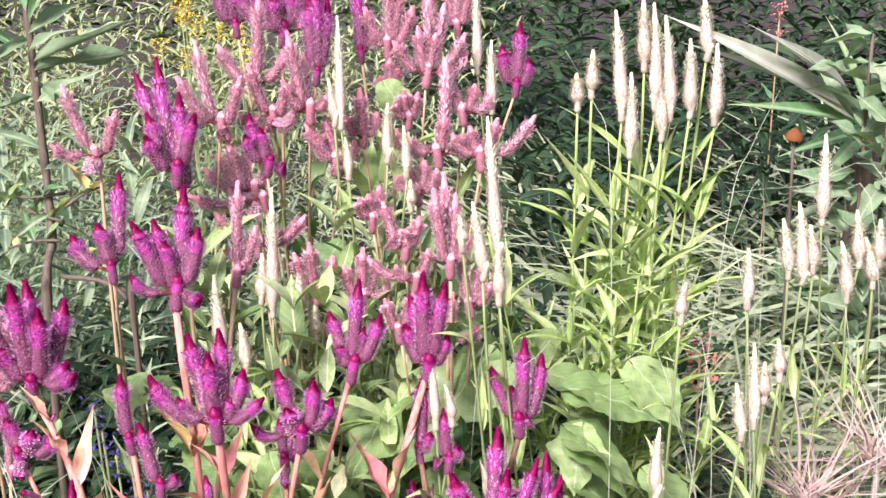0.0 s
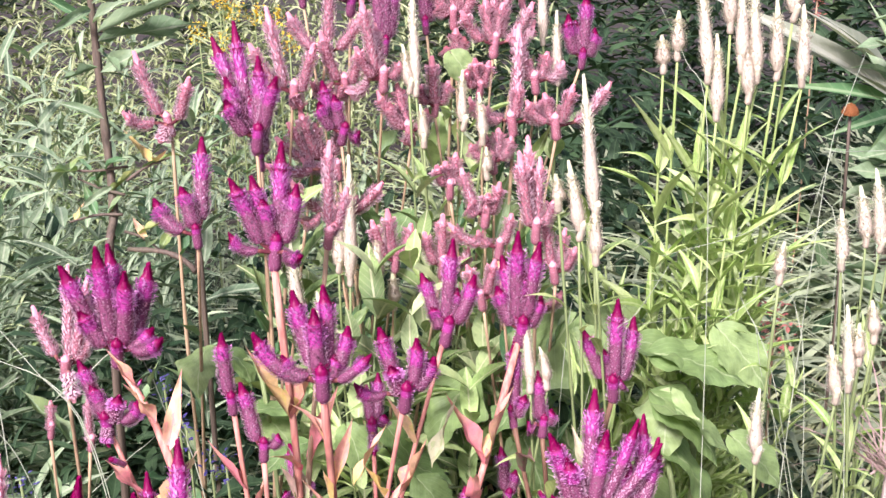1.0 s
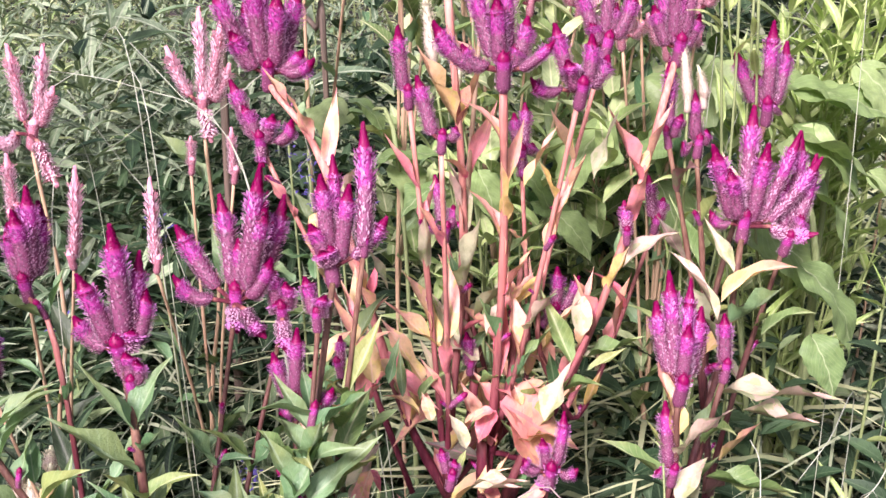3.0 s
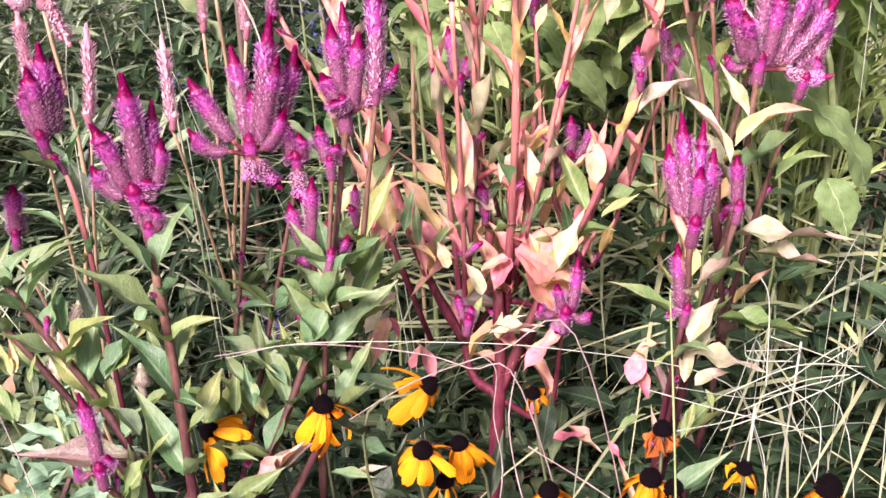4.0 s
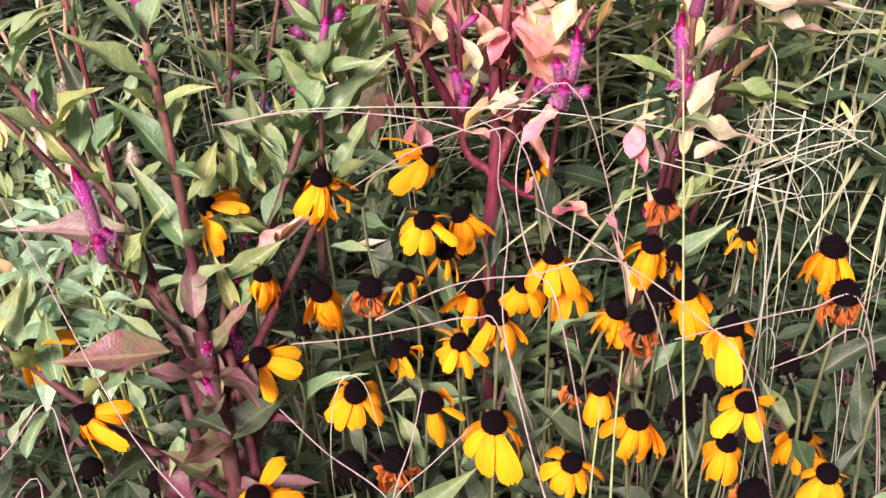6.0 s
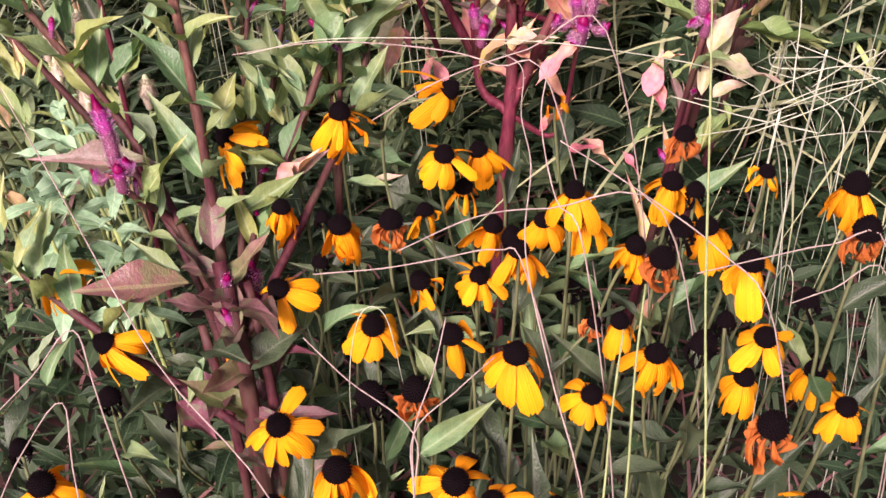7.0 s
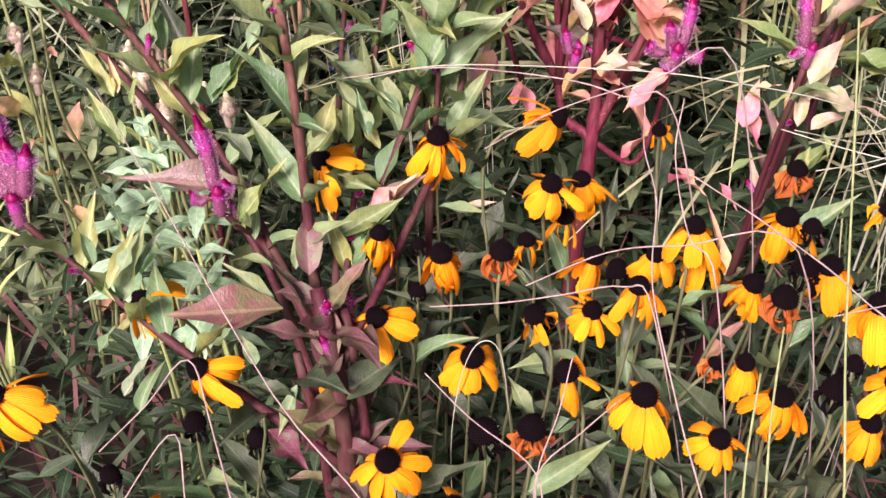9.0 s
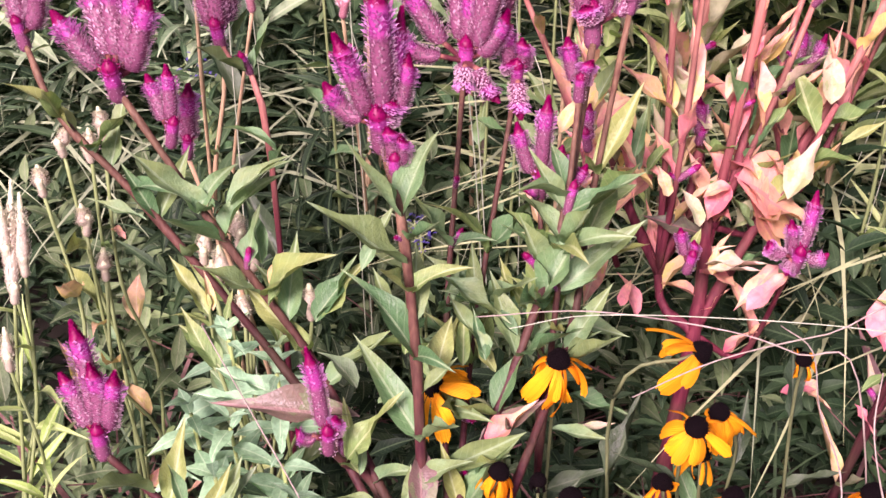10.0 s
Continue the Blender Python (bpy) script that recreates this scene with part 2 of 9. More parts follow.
MASS = {
    # dark green leaf, darkened further: shade between the plants is in the colour
    "deep": leaf_material("shaded_undergrowth_leaf", [(0.011, 0.032, 0.013), (0.021, 0.053, 0.022), (0.045, 0.09, 0.038), (0.015, 0.038, 0.017)], (0.07, 0.12, 0.055), per_island=True),
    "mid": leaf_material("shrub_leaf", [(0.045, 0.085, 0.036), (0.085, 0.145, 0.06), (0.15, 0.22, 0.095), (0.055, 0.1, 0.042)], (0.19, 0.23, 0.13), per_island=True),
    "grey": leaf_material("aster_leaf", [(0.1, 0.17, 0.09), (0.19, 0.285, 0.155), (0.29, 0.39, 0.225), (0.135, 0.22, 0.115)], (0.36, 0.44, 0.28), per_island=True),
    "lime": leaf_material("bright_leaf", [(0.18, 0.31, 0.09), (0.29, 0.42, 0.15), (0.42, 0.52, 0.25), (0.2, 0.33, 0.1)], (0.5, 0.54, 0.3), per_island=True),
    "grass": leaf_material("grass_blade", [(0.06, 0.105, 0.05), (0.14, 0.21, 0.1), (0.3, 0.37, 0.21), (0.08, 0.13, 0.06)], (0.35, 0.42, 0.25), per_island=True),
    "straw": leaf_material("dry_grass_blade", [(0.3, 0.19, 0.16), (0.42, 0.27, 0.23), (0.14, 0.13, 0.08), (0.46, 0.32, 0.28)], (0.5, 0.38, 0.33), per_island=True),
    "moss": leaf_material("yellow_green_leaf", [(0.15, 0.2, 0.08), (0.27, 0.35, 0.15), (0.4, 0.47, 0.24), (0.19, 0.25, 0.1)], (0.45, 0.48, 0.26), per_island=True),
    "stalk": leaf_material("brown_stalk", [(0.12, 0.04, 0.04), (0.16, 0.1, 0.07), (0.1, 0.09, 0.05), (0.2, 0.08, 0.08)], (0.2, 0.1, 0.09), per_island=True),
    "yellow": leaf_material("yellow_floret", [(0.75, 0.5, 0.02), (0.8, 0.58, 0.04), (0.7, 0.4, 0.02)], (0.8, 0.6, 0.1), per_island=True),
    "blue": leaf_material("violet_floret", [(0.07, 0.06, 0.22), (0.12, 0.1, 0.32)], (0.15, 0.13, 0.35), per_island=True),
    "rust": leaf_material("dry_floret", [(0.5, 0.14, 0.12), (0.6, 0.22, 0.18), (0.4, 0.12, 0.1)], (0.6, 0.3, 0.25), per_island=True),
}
STEM = {
    "red": stem_material("red_stem", (0.075, 0.008, 0.02), (0.15, 0.028, 0.04), upper=((0.34, 0.1, 0.085), (0.5, 0.24, 0.17))),
    "rose": stem_material("rosy_stem", (0.075, 0.009, 0.02), (0.15, 0.03, 0.042), upper=((0.38, 0.13, 0.1), (0.54, 0.28, 0.2))),
    "maroon": stem_material("maroon_stem", (0.032, 0.006, 0.011), (0.075, 0.02, 0.022), upper=((0.1, 0.045, 0.028), (0.2, 0.125, 0.07))),
    "tan": stem_material("tan_stem", (0.34, 0.22, 0.13), (0.42, 0.32, 0.18)),
    "green": stem_material("green_stem", (0.13, 0.18, 0.06), (0.22, 0.29, 0.12)),
    "lime": stem_material("lime_stem", (0.2, 0.3, 0.08), (0.3, 0.39, 0.14)),
    "olive": stem_material("olive_stem", (0.065, 0.085, 0.036), (0.15, 0.18, 0.08)),
    "dark": stem_material("dark_stem", (0.06, 0.05, 0.035), (0.13, 0.1, 0.07)),
    "straw": stem_material("pale_grass_stem", (0.27, 0.33, 0.21), (0.4, 0.45, 0.33)),
    "rosy_straw": stem_material("rosy_grass_stem", (0.19, 0.145, 0.12), (0.34, 0.29, 0.24)),
}
PETAL = {
    "fresh": petal_material("golden_petal", (0.82, 0.265, 0.001), (0.92, 0.39, 0.002)),
    "wilted": petal_material("wilted_petal", (0.3, 0.07, 0.015), (0.62, 0.2, 0.04), 0.65),
}
CONE = plain_material("dark_cone", (0.002, 0.0012, 0.0018), (0.006, 0.003, 0.0035), 0.75, 900.0, 0.5)
CONE.node_tree.nodes["Principled BSDF"].inputs["Specular IOR Level"].default_value = 0.06
SOIL = plain_material("soil", (0.012, 0.01, 0.006), (0.034, 0.027, 0.016), 0.95, 14.0, 1.0)


# ---- shapes ----
def mesh_of(name, verts, faces, mat, uvs=None, smooth=True):
    me = bpy.data.meshes.new(name)
    me.from_pydata([tuple(v) for v in verts], [], [tuple(f) for f in faces])
    if uvs is not None:
        layer = me.uv_layers.new(name="UVMap")
        idx = np.empty(len(me.loops), dtype=np.int32)
        me.loops.foreach_get("vertex_index", idx)
        layer.data.foreach_set("uv", np.asarray(uvs, dtype=np.float32)[idx].ravel())
    me.polygons.foreach_set("use_smooth", [smooth] * len(me.polygons))
    me.materials.append(mat)
    me.update()
    return me


def blade(width=0.34, fold=0.25, curl=0.5, seg=8, cols=4, belly=0.42, wave=0.0, twist=0.0, seed=0):
    """A leaf of length 1 along y: verts, faces, uvs."""
    rng = random.Random(seed)
    ph = rng.uniform(0, 6.3)
    v, f, uv = [], [], []
    y = z = 0.0
    for i in range(seg + 1):
        s = i / seg
        q = s ** (math.log(0.5) / math.log(belly))
        half = 0.5 * width * (math.sin(math.pi * min(max(q, 0.004), 0.996)) ** (0.85 if s < belly else 1.3)) + 0.006 * (1 - s)
        if i:
            a = -curl * (s - 0.25)
            y += math.cos(a) / seg
            z += math.sin(a) / seg
        for j in range(cols + 1):
            u = 2 * j / cols - 1
            x = u * half
            lift = abs(u) * half * 2 * fold + wave * math.sin(11 * s + ph + 1.5 * u) * abs(u) * half
            t = twist * s
            v.append((x * math.cos(t) - lift * math.sin(t), y, z + lift * math.cos(t) + x * math.sin(t)))
            uv.append((0.5 + x, s))
    for i in range(seg):
        for j in range(cols):
            a = i * (cols + 1) + j
            f.append((a, a + 1, a + cols + 2, a + cols + 1))
    return v, f, uv


def spike_shape(seed, slim=1.0, count=640, tip_at=0.78, bow=0.0, cone=False, slope=0.12, shag=1.0):
    """A flower spike of height 1 (x, y in the same unit; the object scales it): a dark core set with small papery bracts,
    open florets near the top and a solid pointed tip; its middle bows towards +x."""
    rng = random.Random(seed)
    v, f, uv = [], [], []
    r0 = 0.092 * slim

    def girth(s):
        low = min(1.0, 0.62 + 4.0 * s)
        if cone:
            return 1.12 * r0 * min(1.0, 0.4 + 3.5 * s) * (1 - 0.95 * max(0.0, (s - 0.18) / 0.82) ** 1.15)
        if s < tip_at:
            return r0 * low * (1 - slope * s)
        return r0 * (0.04 + (0.72 - 0.7 * slope) * (1 - (s - tip_at) / (1 - tip_at)) ** 0.9)

    bend = rng.uniform(-0.05, 0.05), rng.uniform(-0.06, 0.06)

    def axis(s):
        return bend[0] * s * s + 4 * bow * s * (1 - s), bend[1] * s * s

    sides, rings = 8, 14
    for i in range(rings + 1):
        s = i / rings
        cx, cy = axis(s)
        for k in range(sides):
            a = 2 * math.pi * k / sides
            g = girth(s) * (0.86 if s < tip_at else 1.0)
            v.append((cx + g * math.cos(a), cy + g * math.sin(a), s))
            uv.append((0.5, 0.0 if s < tip_at else 0.5))
    for i in range(rings):
        for k in range(sides):
            a, b = i * sides + k, i * sides + (k + 1) % sides
            f.append((a, b, b + sides, a + sides))
    for n in range(count):
        s = 0.01 + 0.98 * (n + 0.5) / count
        a = n * 2.39996 + rng.uniform(-0.3, 0.3)
        g, (cx, cy) = girth(s), axis(s)
        out = Vector((math.cos(a), math.sin(a), 0))
        side = Vector((-math.sin(a), math.cos(a), 0))
        if s < tip_at - 0.26:
            rise, size, wide = rng.choice((0.45, 0.8, 1.3)) * rng.uniform(0.8, 1.3), rng.uniform(0.038, 0.06), rng.uniform(0.15, 0.22)
        elif s < tip_at - 0.01:
            rise, size, wide = rng.choice((0.45, 0.9, 1.6)) * rng.uniform(0.8, 1.3), rng.uniform(0.05, 0.085), rng.uniform(0.14, 0.22)
        else:
            rise, size, wide = rng.uniform(0.08, 0.22), rng.uniform(0.03, 0.05), rng.uniform(0.3, 0.4)
        way = (out * rise + Vector((0, 0, 0.7))).normalized()
        size *= shag * (0.5 + 0.5 * slim)
        foot = Vector((cx, cy, s - 0.012)) + out * g * 0.84
        mid = foot + way * size * 0.5 + out * size * 0.08
        w = side * size * wide
        b = len(v)
        v += [foot, mid + w, foot + way * size, mid - w]
        uv += [(0.5, 0.0), (0.6, 0.5), (0.5, 1.0), (0.4, 0.5)]
        f += [(b, b + 1, b + 2), (b, b + 2, b + 3)]
    return v, f, uv


def tube(points, r0, r1, sides=7, knots=True, fine=5):
    """A stem along a smooth line through the points: verts, faces."""
    p = [Vector(q) for q in points]
    p = [2 * p[0] - p[1]] + p + [2 * p[-1] - p[-2]]
    line = []
    for i in range(1, len(p) - 2):
        a, b, c, d = p[i - 1 : i + 3]
        for k in range(fine):
            t = k / fine
            line.append(0.5 * (2 * b + (c - a) * t + (2 * a - 5 * b + 4 * c - d) * t * t + (3 * b - a - 3 * c + d) * t**3))
    line.append(p[-2])
    v, f = [], []
    up = Vector((0.3, 1, 0.1)).normalized()
    for i, q in enumerate(line):
        s = i / (len(line) - 1)
        way = (line[min(i + 1, len(line) - 1)] - line[max(i - 1, 0)]).normalized()
        x = way.cross(up).normalized()
        y = way.cross(x)
        r = r0 + (r1 - r0) * s
        if knots and i % 4 == 2:
            r *= 1.22
        for k in range(sides):
            a = 2 * math.pi * k / sides
            v.append(q + (x * math.cos(a) + y * math.sin(a)) * r)
    n = len(line)
    for i in range(n - 1):
        for k in range(sides):
            a, b = i * sides + k, i * sides + (k + 1) % sides
            f.append((a, b, b + sides, a + sides))
    f.append(tuple(range(sides))[::-1])
    f.append(tuple(range((n - 1) * sides, n * sides)))
    return v, f, line


def scatter(name, shape, transforms, mat):
    """One mesh of many copies of a shape."""
    v, f, uv = shape
    v = np.array([tuple(q) for q in v])
    m = np.array([[list(r) for r in t] for t in transforms])
    verts = np.einsum("nij,kj->nki", m[:, :3, :3], v) + m[:, None, :3, 3]
    faces = [tuple(i + k * len(v) for i in q) for k in range(len(m)) for q in f]
    return mesh_of(name, verts.reshape(-1, 3), faces, mat, np.tile(np.array(uv), (len(m), 1)))


def part(name, me, parent, m=None, label=""):
    """A mesh as a part of a thing; m is its pose in the thing's own space."""
    ob = new(name, me)
    ob.parent = parent
    if m is not None:
        ob.matrix_basis = m
    return tagged(ob, label)


def thing(name, x, y, z, label, category, group=""):
    ob = new(name)
    ob.empty_display_size = 0.05
    ob.location = (x, y, z)
    return tagged(ob, label, category, group)


def aim(place, way, spin=0.0, size=(1, 1, 1), axis="Z"):
    """A pose at place with the local z (or y) axis along way."""
    way = Vector(way).normalized()
    q = way.to_track_quat(axis, "X" if axis == "Z" else "Z")
    return Matrix.LocRotScale(Vector(place), q @ Euler((0, 0, spin) if axis == "Z" else (0, spin, 0)).to_quaternion(), Vector(size))


KNOTS = {k: mesh_of("flower_head", *spike_shape(90 + i, 2.2, 150, 0.9)[:2], SPIKE[k], spike_shape(90 + i, 2.2, 150, 0.9)[2]) for i, k in enumerate(SPIKE)}
SPIKES = {k: [] for k in SPIKE}
for i, k in enumerate(SPIKE):
    for s in range(6):
        sv, sf, su = spike_shape(s + 10 * i, 1.0, 640 if k == "magenta" else 420, {"magenta": 0.79, "pink": 0.82, "cream": 0.8}[k], 0.0 if k == "cream" else 0.022 * s, k == "cream", 0.42 if k == "pink" else 0.12, 1.55 if k == "pink" else 1.0)
        SPIKES[k].append(mesh_of("spike", sv, sf, SPIKE[k], su))
LEAVES = {}
MINTS = []
for s in range(4):
    b = blade(0.3 + 0.03 * s, 0.1, 0.5 + 0.2 * s, 8, 4, 0.4, 0.15, 0.1 * s, s)
    MINTS.append(mesh_of("leaf", b[0], b[1], LEAF["mint"], b[2]))
for tone_name, tone_mat in LEAF.items():
    LEAVES[tone_name] = []
    for s in range(7):
        rv = random.Random(s + 40)
        b = blade(rv.uniform(0.27, 0.38), rv.uniform(0.15, 0.45), rv.uniform(-0.3, 1.4), 10, 4, rv.uniform(0.34, 0.42), rv.uniform(0.15, 0.6), rv.uniform(-0.6, 0.6), s)
        LEAVES[tone_name].append(mesh_of("leaf", b[0], b[1], tone_mat, b[2]))
TWIG = tube([(0, 0, 0), (0, 0, 0.5), (0, 0, 1)], 1.0, 0.9, 6, False)[:2]
BRANCH = {k: mesh_of("branch", *TWIG, STEM[c]) for k, c in (("magenta", "red"), ("pink", "rose"), ("cream", "lime"))}
STRIP_LEAF = leaf_material("narrow_bright_leaf", [(0.28, 0.45, 0.1), (0.36, 0.53, 0.15), (0.46, 0.58, 0.22), (0.23, 0.4, 0.09)], (0.5, 0.62, 0.28))
STRIPS = {}
for tone_name in ("lime", "green", "mint"):
    STRIPS[tone_name] = []
    for s in range(4):
        b = blade(0.085 + 0.015 * s, 0.3, 0.2 + 0.35 * s, 9, 2, 0.3, 0.2, 0.4 * s - 0.6, s)
        STRIPS[tone_name].append(mesh_of("leaf", b[0], b[1], STRIP_LEAF, b[2]))
rnd = random.Random(7)


def stem(plant, points, r0, r1, colour="red", leaves=0, tone=("green",), size=0.08, start=0.15, end=0.92, lift=0.7, wide=1.0):
    """A stem of a plant through world points, with its leaves."""
    base = plant.location
    pts = [Vector(p) - base for p in points]
    v, f, line = tube(pts, r0, r1)
    part("stem", mesh_of("stem", v, f, STEM[colour]), plant)
    if colour in ("red", "rose", "maroon") and leaves:
        for k in range(rnd.choice((0, 1, 2))):
            at = line[int(rnd.uniform(0.35, 0.95) * (len(line) - 1))]
            q = rnd.uniform(0.008, 0.02)
            part("bud", KNOTS["magenta"], plant, aim(at, (rnd.uniform(-1, 1), rnd.uniform(-1, 1), 1), 0, (q, q, q * 1.3)), "small magenta bud")
    for k in range(leaves):
        s = start + (end - start) * (k + rnd.uniform(0.1, 0.9)) / leaves
        at = line[int(s * (len(line) - 1))]
        a = k * 2.4 + rnd.uniform(-0.6, 0.6)
        leaf(plant, at + base, (math.cos(a), math.sin(a), rnd.uniform(lift - 0.5, lift + 0.5)), size * rnd.uniform(0.55, 1.25), rnd.choice(tone), None, wide)


def leaf(plant, at, way, size, tone, spin=None, wide=1.0):
    if tone in ("green", "lime"):
        wide *= 0.8
    elif tone == "cream":
        wide = min(wide, 1.1)
    m = aim(Vector(at) - plant.location, way, rnd.uniform(-0.5, 0.5) if spin is None else spin, (size * wide, size, size), "Y")
    if wide < 0.3 and tone in STRIPS:
        m = aim(Vector(at) - plant.location, way, rnd.uniform(-0.5, 0.5), (size * 1.2,) * 3, "Y")
        part("leaf", rnd.choice(STRIPS[tone]), plant, m)
        return
    part("leaf", rnd.choice(LEAVES[tone]), plant, m)


def head(plant, kind, base, *tips):
    """A flower head: a knot with spikes that rise from it to the given tips, the outer ones bowed outwards."""
    b = Vector(base)
    tint = SPIKES[kind]
    k = 0.018 + 0.003 * min(len(tips), 6)
    knot = part("flower_head", KNOTS[kind], plant, aim(b - plant.location - Vector((0, 0, 0.5 * k)), (rnd.uniform(-0.2, 0.2), rnd.uniform(-0.2, 0.2), 1), rnd.uniform(0, 6), (k, k, k)))
    inv = knot.matrix_basis.inverted()
    for x, y, z, w in tips:
        way = Vector((x, y, z)) - b
        start = b + Vector((way.x * 0.36, way.y * 0.36, way.z * rnd.uniform(0.02, 0.14))) * (len(tips) > 1)
        if len(tips) > 1:
            part("branch", BRANCH[kind], knot, inv @ aim(b - plant.location, start - b + Vector((0, 0, 0.001)), 0, (0.0022, 0.0022, (start - b).length * 1.1 + 0.002)))
        way = Vector((x, y, z)) - start
        n = way.length
        zx = way / n
        sideways = 1 - abs(zx.z)
        low = Vector((0, 0, -1)) + 0.3 * Vector((rnd.uniform(-1, 1), rnd.uniform(-1, 1), 0))
        xx = (low - zx * low.dot(zx)).normalized()
        turn = Matrix((xx, zx.cross(xx), zx)).transposed().to_quaternion()
        m = Matrix.LocRotScale(start - plant.location, turn, Vector((w * 5.3, w * 5.3, n)))
        pick = min(5, int(6 * min(1.0, sideways * 1.5 + 0.12) * rnd.uniform(0.6, 1.0)))
        part("spike", tint[pick] if kind != "cream" else rnd.choice(tint), knot, inv @ m)


# black-eyed susans
def petal_shape(width, droop, seed):
    rng = random.Random(seed)
    v, f, uv = [], [], []
    seg, cols, y, z = 8, 6, 0.0, 0.0
    for i in range(seg + 1):
        s = i / seg
        half = 0.5 * width * (0.35 + 0.65 * math.sin(math.pi * min(0.5, 0.75 * s + 0.02))) * (1 - max(0, (s - 0.82) / 0.18) ** 2 * 0.6)
        if i:
            a = 0.1 - droop * (0.25 + 0.75 * s)
            y += math.cos(a) / seg
            z += math.sin(a) / seg
        for j in range(cols + 1):
            u = 2 * j / cols - 1
            groove = 0.022 * width * math.cos(math.pi * 2.2 * u)
            notch = 0.03 * math.cos(u * 7 + seed) if i == seg else 0
            v.append((u * half, y + notch, z + groove - 0.12 * width * u * u + rng.uniform(-0.004, 0.004)))
            uv.append((0.5 + u * half, s))
    for i in range(seg):
        for j in range(cols):
            a = i * (cols + 1) + j
            f.append((a, a + 1, a + cols + 2, a + cols + 1))
    return v, f, uv


def shrivel_shape(seed):
    rng = random.Random(seed)
    return blade(0.17, 1.3, 1.6 + rng.uniform(-0.6, 1.4), 8, 4, 0.5, 0.9, rng.uniform(-3.5, 3.5), seed)


def cone_shape(seed):
    """A domed cone of radius 1 set with small blunt points."""
    rng = random.Random(seed)
    v, f = [], []
    sides, rings = 14, 8
    for i in range(rings + 1):
        s = i / rings
        r, z = math.cos(s * math.pi / 2) ** 0.62, 1.15 * s
        for k in range(sides):
            a = 2 * math.pi * k / sides
            v.append((0.9 * max(r, 0.01) * math.cos(a), 0.9 * max(r, 0.01) * math.sin(a), z * 0.94))
    for i in range(rings):
        for k in range(sides):
            a, b = i * sides + k, i * sides + (k + 1) % sides
            f.append((a, b, b + sides, a + sides))
    f.append(tuple(range(sides))[::-1])
    for n in range(190):
        s = (n + 0.5) / 190
        a = n * 2.39996
        t = 1 - s
        r, z = math.cos(t * math.pi / 2) ** 0.62, 1.15 * t
        way = Vector((r * math.cos(a), r * math.sin(a), 0.9 * t + 0.12)).normalized()
        c = Vector((r * 0.9 * math.cos(a), r * 0.9 * math.sin(a), z * 0.94))
        x = way.cross(Vector((0, 0, 1))).normalized() if abs(way.z) < 0.99 else Vector((1, 0, 0))
        y = way.cross(x)
        b = len(v)
        w = 0.065
        v += [c + x * w, c + y * w, c - x * w, c - y * w, c + way * rng.uniform(0.1, 0.17)]
        f += [(b, b + 1, b + 4), (b + 1, b + 2, b + 4), (b + 2, b + 3, b + 4), (b + 3, b, b + 4)]
    return v, f


PETALS = [mesh_of("petal", *petal_shape(w, d, i)[:2], PETAL["fresh"], petal_shape(w, d, i)[2]) for i, (w, d) in enumerate([(0.36, 0.8), (0.42, 1.1), (0.33, 1.4), (0.4, 0.5), (0.3, 1.7), (0.46, 0.95)])]
SHRIVELS = [mesh_of("petal", *shrivel_shape(i)[:2], PETAL["wilted"], shrivel_shape(i)[2]) for i in range(4)]
GOLD_SHRIVELS = [mesh_of("petal", *shrivel_shape(i + 8)[:2], PETAL["fresh"], shrivel_shape(i + 8)[2]) for i in range(3)]
DARK_SHRIVELS = [mesh_of("petal", *shrivel_shape(i + 20)[:2], CONE, shrivel_shape(i + 20)[2]) for i in range(2)]
CONES = [mesh_of("cone", *cone_shape(i), CONE, smooth=False) for i in range(3)]


